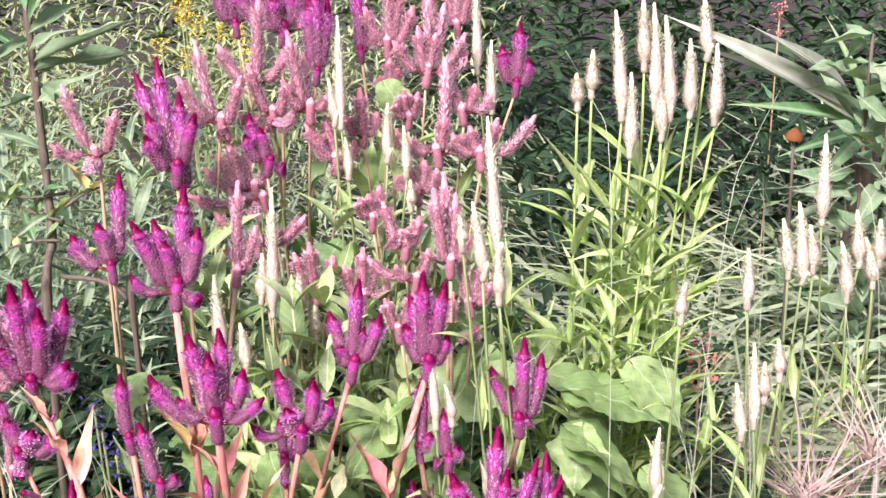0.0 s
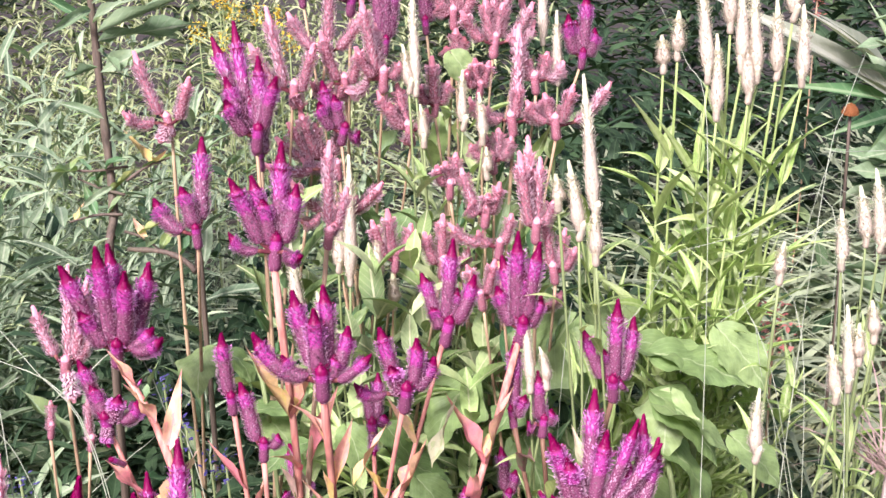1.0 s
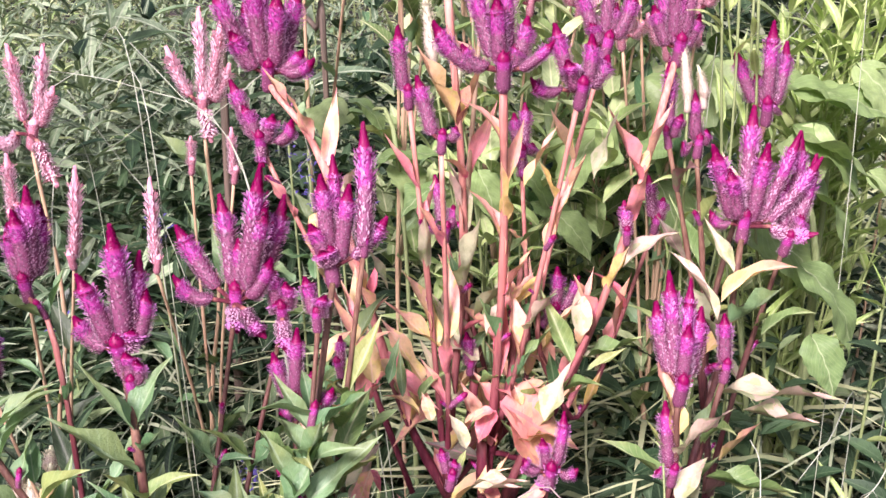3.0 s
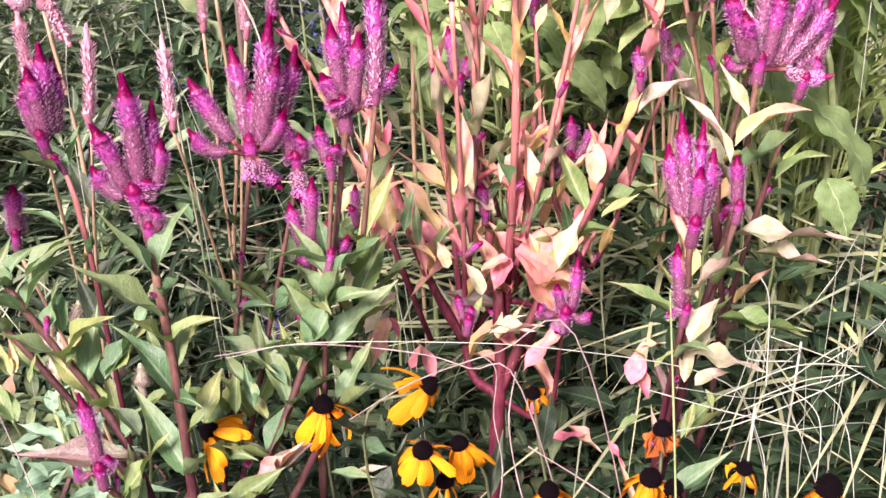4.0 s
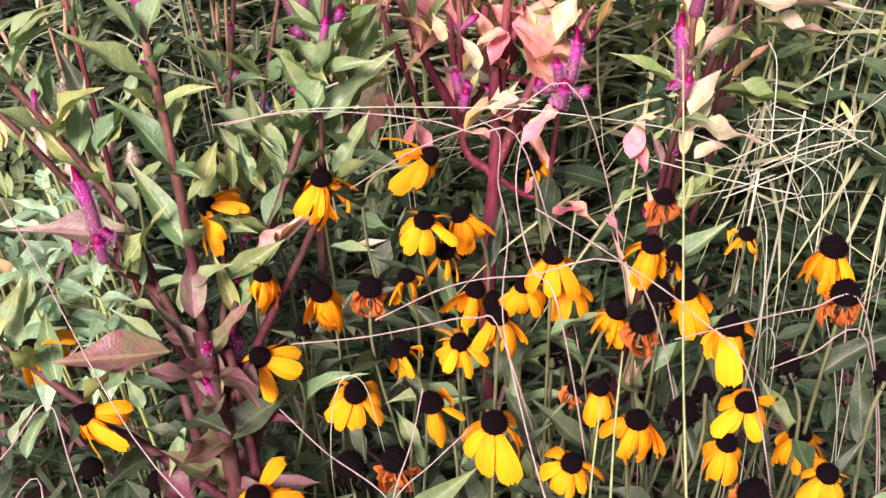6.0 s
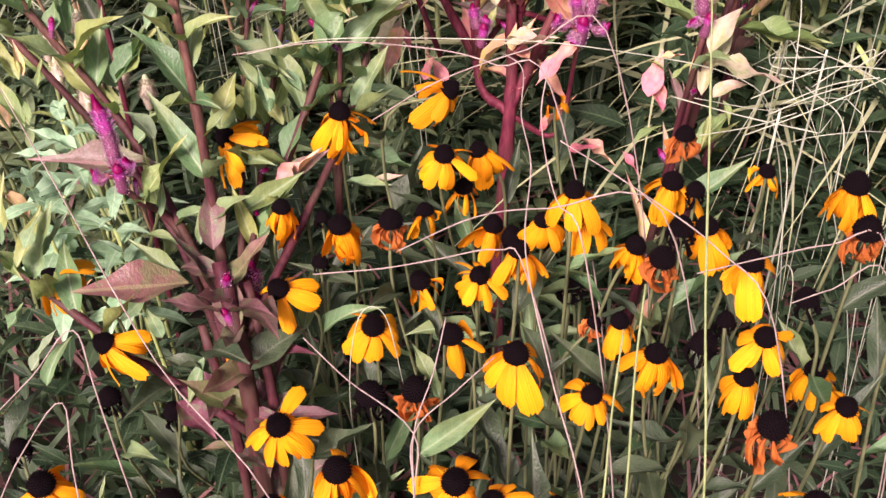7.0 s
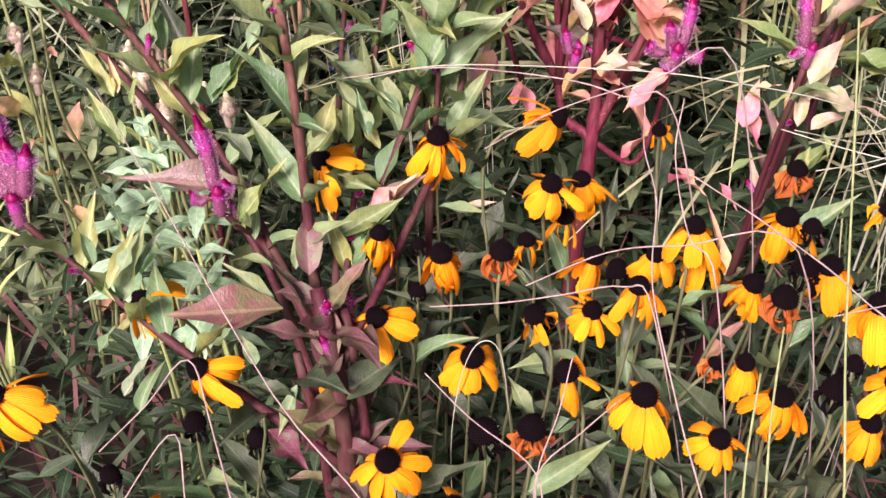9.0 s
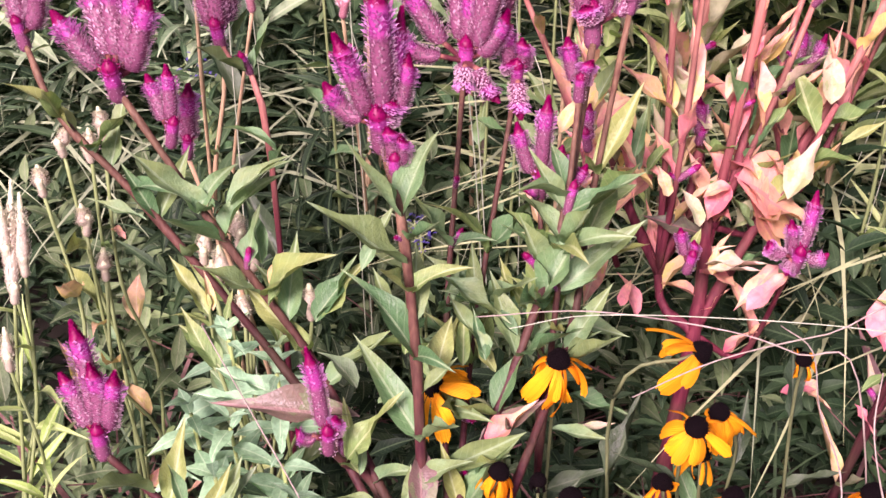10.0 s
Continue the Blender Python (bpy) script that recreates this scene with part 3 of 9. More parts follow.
def susan(state, x, y, z, lean_x=0.0, lean_y=-0.25, size=1.0, petals=14, gap=0.08):
    """A black-eyed susan whose cone sits at x, y, z; state: fresh, tattered, wilted or bare."""
    names = {
        "fresh": "black-eyed susan with drooping golden petals round a black cone",
        "tattered": "black-eyed susan keeping only a few ragged golden petals",
        "wilted": "wilted black-eyed susan with shrivelled orange-brown petals",
        "bare": "spent black-eyed susan, a black cone with withered scraps",
    }
    foot = (x + rnd.uniform(-0.05, 0.05) - 0.1 * lean_x, y + rnd.uniform(0.0, 0.08), 0.0)
    plant = thing("black_eyed_susan", *foot, names[state], "flower", "black-eyed susans")
    top = Vector((x, y, z)) - plant.location
    way = Vector((lean_x, lean_y, 1)).normalized()
    size *= 0.87
    r = 0.0101 * size
    v, f, line = tube([Vector((0, 0, 0)), top * 0.5 + Vector((rnd.uniform(-0.02, 0.02), 0.01, 0)), top - way * 0.07, top - way * 0.004], 0.0015, 0.0012, 6, False)
    part("stem", mesh_of("stem", v, f, STEM["olive"]), plant)
    part("cone", rnd.choice(CONES), plant, aim(top - way * 0.003, way, rnd.uniform(0, 6), (r, r, r * rnd.uniform(0.95, 1.25))), "black domed cone")
    turn = aim(top, way).to_3x3()
    n = {"fresh": petals, "tattered": 6, "wilted": 10, "bare": 8}[state]
    first = rnd.uniform(0, 6)
    hang = rnd.uniform(-0.95, -0.45) - (0.9 if state in ("wilted", "bare") else 0)
    spread, reach = [PETALS[i] for i in (0, 1, 2, 5, 4)], 1.18
    if lean_y < -0.15:
        hang, spread, reach = rnd.uniform(-0.55, -0.35), [PETALS[i] for i in (0, 1, 3, 5)], 0.93
    elif abs(lean_x) > 0.4:
        hang = rnd.uniform(-0.5, -0.2)
    for k in range(n):
        if state == "fresh" and rnd.random() < gap:
            continue
        a = first + 2 * math.pi * (k + rnd.uniform(-0.22, 0.22)) / n
        out = turn @ Vector((math.cos(a), math.sin(a), hang + rnd.uniform(-0.4, 0.25)))
        up = turn @ Vector((0, 0, 1))
        q = Matrix((out.cross(up).normalized(), out.normalized(), out.cross(up).cross(out).normalized())).transposed()
        length = 0.032 * reach * size * rnd.uniform(0.68, 1.12) * (0.5 if state == "bare" else 0.8 if state != "fresh" else 1)
        pick = DARK_SHRIVELS if state == "bare" else SHRIVELS if state == "wilted" else (PETALS if rnd.random() < 0.5 else GOLD_SHRIVELS) if state == "tattered" else spread
        m = Matrix.LocRotScale(top + out.normalized() * r * 0.75, q.to_quaternion() @ Euler((rnd.uniform(-0.15, 0.15), rnd.uniform(-0.6, 0.6), rnd.uniform(-0.22, 0.22))).to_quaternion(), Vector((length * rnd.uniform(0.8, 1.15), length, length)))
        part("petal", rnd.choice(pick), plant, m)
    for k in range(4):
        a = rnd.uniform(0, 6.3)
        at = line[int((0.3 + 0.13 * k) * (len(line) - 1))]
        long = rnd.uniform(0.045, 0.075)
        part("leaf", rnd.choice(LEAVES[rnd.choice(("deep", "deep", "deep", "green"))]), plant, aim(at, (math.cos(a), math.sin(a), rnd.uniform(0.2, 1.1)), rnd.uniform(-0.5, 0.5), (long * 0.72, long, long), "Y"))


# ---- ground and undergrowth ----
def ground_sheet():
    n = 90
    bm = bmesh.new()
    bmesh.ops.create_grid(bm, x_segments=n, y_segments=n, size=1.0)
    for v in bm.verts:
        d = max(abs(v.co.x), abs(v.co.y))
        k = 4.0 if d < 0.5 else 4.0 + 600 * (d - 0.5) ** 3
        v.co.x, v.co.y = v.co.x * k, v.co.y * k + 1.0
        v.co.z = 0.02 * noise.noise(v.co * 5) - 0.01
    me = bpy.data.meshes.new("ground")
    bm.to_mesh(me)
    me.materials.append(SOIL)
    tagged(new("ground", me), kind="structure")


ground_sheet()


def sprigs(n, area, height, leaf_len, pairs, seed, spread=0.6, droop=0.3, upper=0.3, clump=7, sprawl=0.42):
    """Poses of the leaves on about n herb shoots that stand in clumps within an area x0, x1, y0, y1."""
    rng = random.Random(seed)
    poses = []
    for _ in range(max(1, n // clump)):
        cx, cy = rng.uniform(area[0], area[1]), rng.uniform(area[2], area[3])
        tall = height * rng.uniform(0.6, 1.12)
        big = leaf_len * rng.uniform(0.75, 1.3)
        for _ in range(clump):
            a = rng.uniform(0, 6.3)
            out = rng.uniform(0.05, sprawl)
            x, y = cx + 0.05 * math.cos(a) + rng.gauss(0, 0.03), cy + 0.05 * math.sin(a) + rng.gauss(0, 0.03)
            h = tall * rng.uniform(0.7, 1.08)
            lean = Vector((out * math.cos(a), out * math.sin(a) - 0.05, 1))
            for k in range(pairs):
                s = upper + (1 - upper) * (k + 0.5) / pairs
                at = Vector((x, y, 0)) + lean * h * s
                a0 = k * 1.57 + rng.uniform(-0.4, 0.4)
                for b in (a0, a0 + math.pi):
                    way = Vector((math.cos(b), math.sin(b), spread + rng.uniform(-droop, droop) + 0.8 * max(0, s - 0.8)))
                    size = big * rng.uniform(0.55, 1.2) * (1.1 - 0.5 * max(0, s - 0.7))
                    poses.append(aim(at, way, rng.uniform(-0.6, 0.6), (size,) * 3, "Y"))
    return poses


def foliage(name, label, category, shape, poses, mat, kind="stuff"):
    tagged(new(name, scatter(name, shape, poses, mat)), label, category, kind=kind)


LANCE = blade(0.3, 0.2, 0.7, 5, 2, 0.42)
OVAL = blade(0.45, 0.2, 0.9, 5, 2, 0.45)
NARROW = blade(0.14, 0.25, 0.8, 5, 2, 0.4)
FAR_LANCE = blade(0.3, 0.2, 0.7, 3, 2, 0.42)
FAR_NARROW = blade(0.15, 0.25, 0.8, 3, 2, 0.4)
NEEDLE = blade(0.12, 0.2, 0.5, 3, 2, 0.4)
RIBBON = blade(0.0038, 0.4, 1.5, 8, 1, 0.25)

foliage("undergrowth", "green leafy undergrowth between the flower stems, its shade put into the leaf colour", "undergrowth", FAR_LANCE,
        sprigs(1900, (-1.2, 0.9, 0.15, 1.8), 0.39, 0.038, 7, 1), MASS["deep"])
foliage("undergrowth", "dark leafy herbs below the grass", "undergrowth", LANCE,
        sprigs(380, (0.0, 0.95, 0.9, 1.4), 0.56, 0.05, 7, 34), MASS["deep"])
foliage("undergrowth", "green lance-leaved herbs at the edge of the grass", "undergrowth", LANCE,
        sprigs(80, (0.1, 0.9, 0.95, 1.45), 0.56, 0.05, 7, 36), MASS["mid"])
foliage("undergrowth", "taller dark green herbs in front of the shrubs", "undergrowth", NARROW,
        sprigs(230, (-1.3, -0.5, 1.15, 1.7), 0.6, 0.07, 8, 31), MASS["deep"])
foliage("undergrowth", "fresh green lance-leaved herbs round the celosia stems", "undergrowth", LANCE,
        sprigs(160, (-0.95, -0.1, 0.95, 1.4), 0.48, 0.042, 8, 32), MASS["mid"])
foliage("undergrowth", "mid-green lance-leaved herbs under the flowers", "undergrowth", LANCE,
        sprigs(170, (-1.2, 0.9, 1.3, 2.3), 0.55, 0.07, 6, 2), MASS["mid"])
foliage("celosia_leaves", "yellow-green lance leaves filling the celosia stand", "foliage", LANCE,
        sprigs(70, (-0.22, 0.14, 1.28, 1.55), 0.9, 0.055, 6, 35, 0.9, 0.4, 0.66, 5, 0.14), MASS["lime"])
foliage("celosia_leaves", "upright yellow-green lance leaves among the faded pink spikes", "foliage", LANCE,
        sprigs(70, (-0.2, 0.14, 1.26, 1.5), 0.95, 0.07, 5, 37, 1.2, 0.5, 0.72, 5, 0.14), MASS["lime"])
foliage("shrubs", "soft grey-green shrub with long narrow leaves", "shrubs", NARROW,
        sprigs(150, (-1.3, -0.5, 1.5, 2.1), 0.98, 0.085, 12, 38, 0.7, 0.6, 0.35, 6), MASS["grey"])
foliage("shrubs", "grey-green bushy foliage behind the bed", "shrubs", NEEDLE,
        sprigs(600, (-2.0, -0.25, 1.65, 2.9), 0.86, 0.046, 20, 3, 1.0, 0.7, 0.3, 9), MASS["grey"])
foliage("shrubs", "bright green leafy bushes behind the celosia", "shrubs", NARROW,
        sprigs(90, (-1.7, 0.2, 1.9, 2.9), 0.95, 0.05, 15, 8, 0.5, 0.4, 0.3, 11), MASS["lime"])
foliage("shrubs", "green bushy foliage closing the back of the garden", "shrubs", FAR_NARROW,
        sprigs(760, (-3.4, 0.0, 2.6, 4.4), 1.2, 0.055, 16, 4, 1.0, 0.8), MASS["moss"])
foliage("shrubs", "green bushes beyond the grass, their shade put into the dark leaf colour", "shrubs", FAR_LANCE,
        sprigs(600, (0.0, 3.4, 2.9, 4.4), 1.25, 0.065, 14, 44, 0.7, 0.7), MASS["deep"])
# added leaves whose dark colour stands for the shaded gaps behind the pink spikes
foliage("undergrowth", "leaves filling the gaps behind the pink celosia, shade put into their colour", "undergrowth", FAR_LANCE,
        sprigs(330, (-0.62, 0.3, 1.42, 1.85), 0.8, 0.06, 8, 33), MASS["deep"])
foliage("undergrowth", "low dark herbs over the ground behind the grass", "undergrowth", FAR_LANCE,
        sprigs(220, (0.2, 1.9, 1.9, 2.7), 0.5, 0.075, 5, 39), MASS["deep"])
foliage("shrubs", "tall leafy hedge in the distance", "shrubs", FAR_LANCE,
        sprigs(420, (-4.5, 4.5, 4.4, 6.0), 1.7, 0.12, 12, 14, 0.4), MASS["mid"])
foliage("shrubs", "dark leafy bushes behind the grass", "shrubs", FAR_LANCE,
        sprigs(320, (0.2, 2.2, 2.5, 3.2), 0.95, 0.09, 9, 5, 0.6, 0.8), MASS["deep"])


def tuft(n, area, length, seed, lean=0.6):
    rng = random.Random(seed)
    poses = []
    for _ in range(n):
        a = rng.uniform(0, 6.3)
        size = length * rng.uniform(0.5, 1.2)
        poses.append(aim((rng.uniform(area[0], area[1]), rng.uniform(area[2], area[3]), 0), (lean * math.cos(a), lean * math.sin(a), 1), rng.uniform(-1, 1), (size,) * 3, "Y"))
    return poses


foliage("grass", "long arching grass blades beside the flowers", "grass", RIBBON, tuft(3400, (0.3, 1.6, 1.45, 2.7), 0.64, 6, 0.8), MASS["grass"])
foliage("grass", "tall loose grass in front of the dark bushes", "grass", RIBBON, tuft(1700, (0.2, 2.0, 1.9, 2.9), 1.2, 61, 0.8), MASS["grass"])
foliage("grass", "fine pale grass crossing in front of the dark bushes", "grass", RIBBON, tuft(2000, (0.1, 1.5, 1.6, 2.3), 1.0, 62, 1.0), MASS["grass"])
foliage("grass", "bright yellow-green grass blades round the white celosia", "grass", RIBBON, tuft(750, (0.05, 0.5, 1.2, 1.7), 0.88, 9, 0.7), MASS["lime"])
# takes the dark leaf colour, which holds the shade below the flowers
foliage("grass", "wiry stems and grass between the black-eyed susans, coloured dark for shade", "grass", RIBBON, tuft(350, (-0.95, 0.5, 0.2, 1.0), 0.5, 21, 0.7), MASS["deep"])
foliage("stems", "thin red-brown and green stalks in the undergrowth", "undergrowth", RIBBON, tuft(260, (-0.8, 0.5, 0.25, 1.0), 0.46, 23, 0.5), MASS["stalk"])
foliage("grass", "thin grass among the shrubs", "grass", RIBBON, tuft(1700, (-1.5, -0.1, 1.5, 2.3), 0.8, 7, 0.7), MASS["grass"])


# ---- other kinds of plants ----
def lobed(seed, curl):
    """A broad soft leaf with a toothed, lobed rim and sunken veins."""
    v, f, uv = blade(0.86, 0.04, curl, 22, 8, 0.42, 0.2, 0.1, seed)
    rng = random.Random(seed)
    ph = rng.uniform(0, 6)
    for k, (x, y, z) in enumerate(v):
        u = (k % 9) / 4 - 1
        edge = 1 + abs(u) ** 3 * (0.13 * math.sin(14 * y + ph) + 0.06 * math.sin(37 * y))
        v[k] = (x * edge, y - 0.12 * abs(u) * (1 - y), z + 0.016 * math.sin(26 * (y - 0.6 * abs(x))) * (1 - abs(u) ** 4))
    return v, f, uv


BROADLEAF = leaf_material("broad_leaf", [(0.13, 0.24, 0.075), (0.2, 0.32, 0.105), (0.27, 0.39, 0.145)], (0.36, 0.46, 0.23), 0.45)
BROAD = []
for i, t in enumerate(("lime", "green", "lime", "green")):
    lv, lf, lu = lobed(70 + i, 0.3 + 0.3 * i)
    BROAD.append(mesh_of("leaf", lv, lf, BROADLEAF, lu))


def broad_leaf(plant, at, way, tone, wide):
    me = BROAD[rnd.choice((0, 2)) if tone == "lime" else rnd.choice((1, 3))]
    size = max(0.06, Vector(way).length)
    part("leaf", me, plant, aim(Vector(at) - plant.location, way, rnd.uniform(-0.3, 0.3), (size * wide, size, size), "Y"))


PALE_SWORD = leaf_material("pale_sword_leaf", [(0.3, 0.35, 0.24), (0.4, 0.43, 0.32), (0.24, 0.3, 0.19)], (0.44, 0.47, 0.36))


def sword_leaf(p, base, tip, width, seed):
    b = blade(width, 0.3, 0.25, 12, 4, 0.3, 0.05, 0.2, seed)
    way = Vector(tip) - Vector(base)
    # lower leaves get the darker green: their shade is put into the colour
    part("leaf", mesh_of("leaf", b[0], b[1], PALE_SWORD if seed < 4 else LEAF["green"], b[2]), p, aim(Vector(base) - p.location, way, -0.7 + 0.2 * (seed % 3), (way.length,) * 3, "Y"))


def orange_seedhead(at):
    p = thing("coneflower", at[0], at[1], 0.0, "spent coneflower with a domed orange-brown seed head", "flower")
    v, f, _ = tube([(0, 0, 0), (0.02, 0, at[2] * 0.5), (0, 0, at[2])], 0.003, 0.0025, 6, False)
    part("stem", mesh_of("stem", v, f, STEM["dark"]), p)
    part("seed_head", mesh_of("seed_head", *cone_shape(9), plain_material("orange_cone", (0.1, 0.034, 0.008), (0.26, 0.09, 0.012), 0.8, 400), smooth=False), p, aim((0, 0, at[2] - 0.008), (0, -0.1, 1), 0, (0.0135, 0.0135, 0.015)))


STRAWS = blade(0.009, 0.4, 0.7, 6, 1, 0.3)


def straw_tuft(at):
    rng = random.Random(int(at[0] * 1000))
    poses = []
    for _ in range(75):
        a = rng.uniform(0, 6.3)
        poses.append(aim((rng.gauss(0, 0.01), rng.gauss(0, 0.01), at[2] - 0.03), (math.cos(a), math.sin(a), rng.uniform(0.15, 1.6)), rng.uniform(-1, 1), (rng.uniform(0.07, 0.19),) * 3, "Y"))
    p = thing("dry_grass", at[0], at[1], 0.0, "spreading tuft of dry pinkish straw-coloured grass", "grass", "dry grass tufts")
    part("blades", scatter("blades", STRAWS, poses, MASS["straw"]), p)
    v, f, _ = tube([(0, 0, 0), (0, 0.005, at[2] * 0.5), (0, 0, at[2] - 0.025)], 0.006, 0.004, 6, False)
    part("stem", mesh_of("stem", v, f, STEM["rosy_straw"]), p)


def mint(at):
    """A shoot with crossed pairs of pale leaves, the upper ones small and upright."""
    p = thing("pale_herb", at[0], at[1] + 0.02, 0.0, "low herb with whorls of pale mint-green leaves", "herb", "pale herbs")
    v, f, _ = tube([(0, 0, 0), (0.01, -0.01, at[2] * 0.5), (0, -0.02, at[2])], 0.0024, 0.0016, 6, False)
    part("stem", mesh_of("stem", v, f, STEM["lime"]), p)
    first = rnd.uniform(0, 3)
    for k in range(5):
        s = k / 4
        for side in (0, math.pi):
            a = first + 1.57 * k + side + rnd.uniform(-0.2, 0.2)
            long = (0.056 - 0.033 * s) * rnd.uniform(0.8, 1.2)
            part("leaf", rnd.choice(MINTS), p, aim((0, -0.02, at[2] + 0.012 - 0.075 * (1 - s) ** 1.2), (math.cos(a), math.sin(a), 0.05 + 0.7 * s * s), rnd.uniform(-0.15, 0.15), (long * 0.9, long, long), "Y"))


def floret_plant(name, label, category, at, mat, count, size, spread, height, stem_colour="green", group=""):
    rng = random.Random(int(1000 * (at[0] + at[1] + at[2])))
    p = thing(name, at[0], at[1], 0.0, label, category, group)
    v, f, _ = tube([(0, 0, 0), (0.01, 0, at[2] * 0.5), (0, 0, at[2])], 0.0025, 0.0015, 6, False)
    part("stem", mesh_of("stem", v, f, STEM[stem_colour]), p)
    poses = [aim((rng.gauss(0, spread), rng.gauss(0, spread), at[2] + rng.uniform(-height, 0.3 * height)), (rng.uniform(-1, 1), rng.uniform(-1, 1), rng.uniform(0, 1)), 0, (size * rng.uniform(0.6, 1.2),) * 3, "Y") for _ in range(count)]
    part("blossom", scatter("blossom", OVAL, poses, mat), p)
    for k in range(5):
        a = rng.uniform(0, 6.3)
        part("leaf", rng.choice(LEAVES["green"]), p, aim((0, 0, at[2] * (0.5 + 0.08 * k)), (math.cos(a), math.sin(a), 0.5), 0, (0.05, 0.06, 0.05), "Y"))


def violet_spike(at):
    floret_plant("sage_flower", "sage with a small violet-blue flower spike", "flower", at, MASS["blue"], 24, 0.007, 0.006, 0.03, "green", "violet sages")


def goldenrod(at):
    floret_plant("goldenrod", "goldenrod with a fluffy yellow plume", "flower", at, MASS["yellow"], 70, 0.009, 0.011, 0.035, "green", "goldenrods")


def rust_plume(at):
    floret_plant("dry_plume", "fading plume of rusty pink florets", "flower", at, MASS["rust"], 60, 0.012, 0.012, 0.05, "tan", "dry plumes")


def sage_bush(at):
    p = thing("leafy_shrub", at[0], at[1], 0.0, "shrub with long soft grey-green leaves", "shrub", "leafy shrubs")
    v, f, _ = tube([(0, 0, 0), (0.02, 0, at[2] * 0.5), (0, 0, at[2])], 0.006, 0.003, 6)
    part("stem", mesh_of("stem", v, f, STEM["dark"]), p)
    for k in range(34):
        a = rnd.uniform(0, 6.3)
        s = 0.5 + 0.5 * k / 33
        part("leaf", rnd.choice(LEAVES["grey"]), p, aim((0, 0, at[2] * s), (math.cos(a), math.sin(a), rnd.uniform(-0.3, 0.8)), rnd.uniform(-0.6, 0.6), (0.1, 0.13 * rnd.uniform(0.6, 1.2), 0.12), "Y"))


def grass_burst(at, count, reach, seed):
    """A seeding grass whose many thin pale branches spread from one point of the stalk."""
    rng = random.Random(seed)
    p = thing("seeding_grass", at[0], at[1], 0.0, "seeding grass with pale wiry branches bursting from its stalk", "grass", "seeding grasses")
    top = Vector((0, 0, at[2]))
    part("stalk", mesh_of("stalk", *tube([(0.02, 0.03, 0), (0.01, 0.02, at[2] * 0.5), top], 0.0014, 0.001, 5, False)[:2], STEM["straw"]), p)
    for k in range(count):
        a = rng.uniform(0, 6.3)
        way = Vector((math.cos(a), 0.6 * math.sin(a), rng.uniform(-0.5, 1.1)))
        n = reach * rng.uniform(0.45, 1.1)
        q = Vector((rng.gauss(0, 0.012), rng.gauss(0, 0.012), rng.gauss(0, 0.012)))
        line = [top + q - way * n * rng.uniform(0, 0.25), top + way * n * 0.5 + q, top + way * n + Vector((0, 0, -rng.uniform(0.0, 0.25) * n))]
        part("branch", mesh_of("branch", *tube(line, 0.0005, 0.0004, 5, True, 8)[:2], STEM["straw"]), p)


def curl_grass(x, y, seed):
    """A thin pale grass stalk whose tip hooks over."""
    rng = random.Random(seed)
    h = rng.uniform(0.48, 0.6)
    a = rng.uniform(0, 6.3)
    c, d = math.cos(a), 0.6 * math.sin(a)
    bow = rng.uniform(0.02, 0.07)
    p = thing("grass_stalk", x, y, 0.0, "thin pale grass stalk with a hooked tip", "grass", "hooked grass stalks")
    line = [(0, 0, 0), (0.2 * bow * c, 0.2 * bow * d, h * 0.6), (0.1 * bow * c, 0.1 * bow * d, h * 0.86), (0.6 * bow * c, 0.6 * bow * d, h), (1.4 * bow * c, 1.4 * bow * d, h * 1.01), (1.9 * bow * c, 1.9 * bow * d, h * rng.uniform(0.88, 0.96))]
    part("stalk", mesh_of("stalk", *tube(line, 0.0004, 0.0003, 5, True, 6)[:2], STEM["straw"]), p)


grass_random = random.Random(12)
for n in range(3):
    curl_grass(grass_random.uniform(-0.35, 0.3), grass_random.uniform(0.33, 0.56), n)


# ---- the bed, plant by plant ----
p = thing('celosia_plant', -0.205, 0.774, 0.0, 'magenta wheat celosia with red stems and pink and yellow leaves', 'flowering plant', 'celosia plants')
stem(p, [(-0.208, 0.760, 0.000), (-0.212, 0.778, 0.250), (-0.207, 0.795, 0.430), (-0.203, 0.812, 0.500), (-0.205, 0.835, 0.575)], 0.0088, 0.0052, 'red', 5, ('pink', 'maroon', 'wine'), 0.055, start=0.72, end=0.98, lift=0.6, wide=0.95)
stem(p, [(-0.196, 0.845, 0.557), (-0.180, 0.863, 0.603), (-0.173, 0.887, 0.657), (-0.166, 0.916, 0.720)], 0.005, 0.0024, 'red', 7, ('pink', 'lime', 'gold', 'green', 'cream'), 0.07, lift=1.0)
stem(p, [(-0.237, 0.841, 0.508), (-0.212, 0.872, 0.598), (-0.217, 0.903, 0.663), (-0.223, 0.935, 0.731)], 0.005, 0.0024, 'red', 7, ('pink', 'lime', 'gold', 'green', 'cream'), 0.07, lift=1.0)
stem(p, [(-0.206, 0.802, 0.470), (-0.165, 0.828, 0.567), (-0.138, 0.843, 0.607), (-0.105, 0.872, 0.669)], 0.005, 0.0024, 'red', 7, ('pink', 'lime', 'gold', 'green', 'cream'), 0.07, lift=1.0)
leaf(p, (-0.207, 0.867, 0.646), (-0.055, 0.017, 0.028), 0.064, 'cream', 0.0, 1.2)
leaf(p, (-0.092, 0.895, 0.632), (-0.064, 0.004, 0.007), 0.065, 'cream', 0.0, 0.8)
leaf(p, (-0.101, 0.896, 0.632), (0.060, 0.010, 0.014), 0.062, 'lime', 0.0, 1.0)
leaf(p, (-0.189, 0.837, 0.618), (0.057, -0.021, -0.033), 0.085, 'pink', 0.0, 2.2)
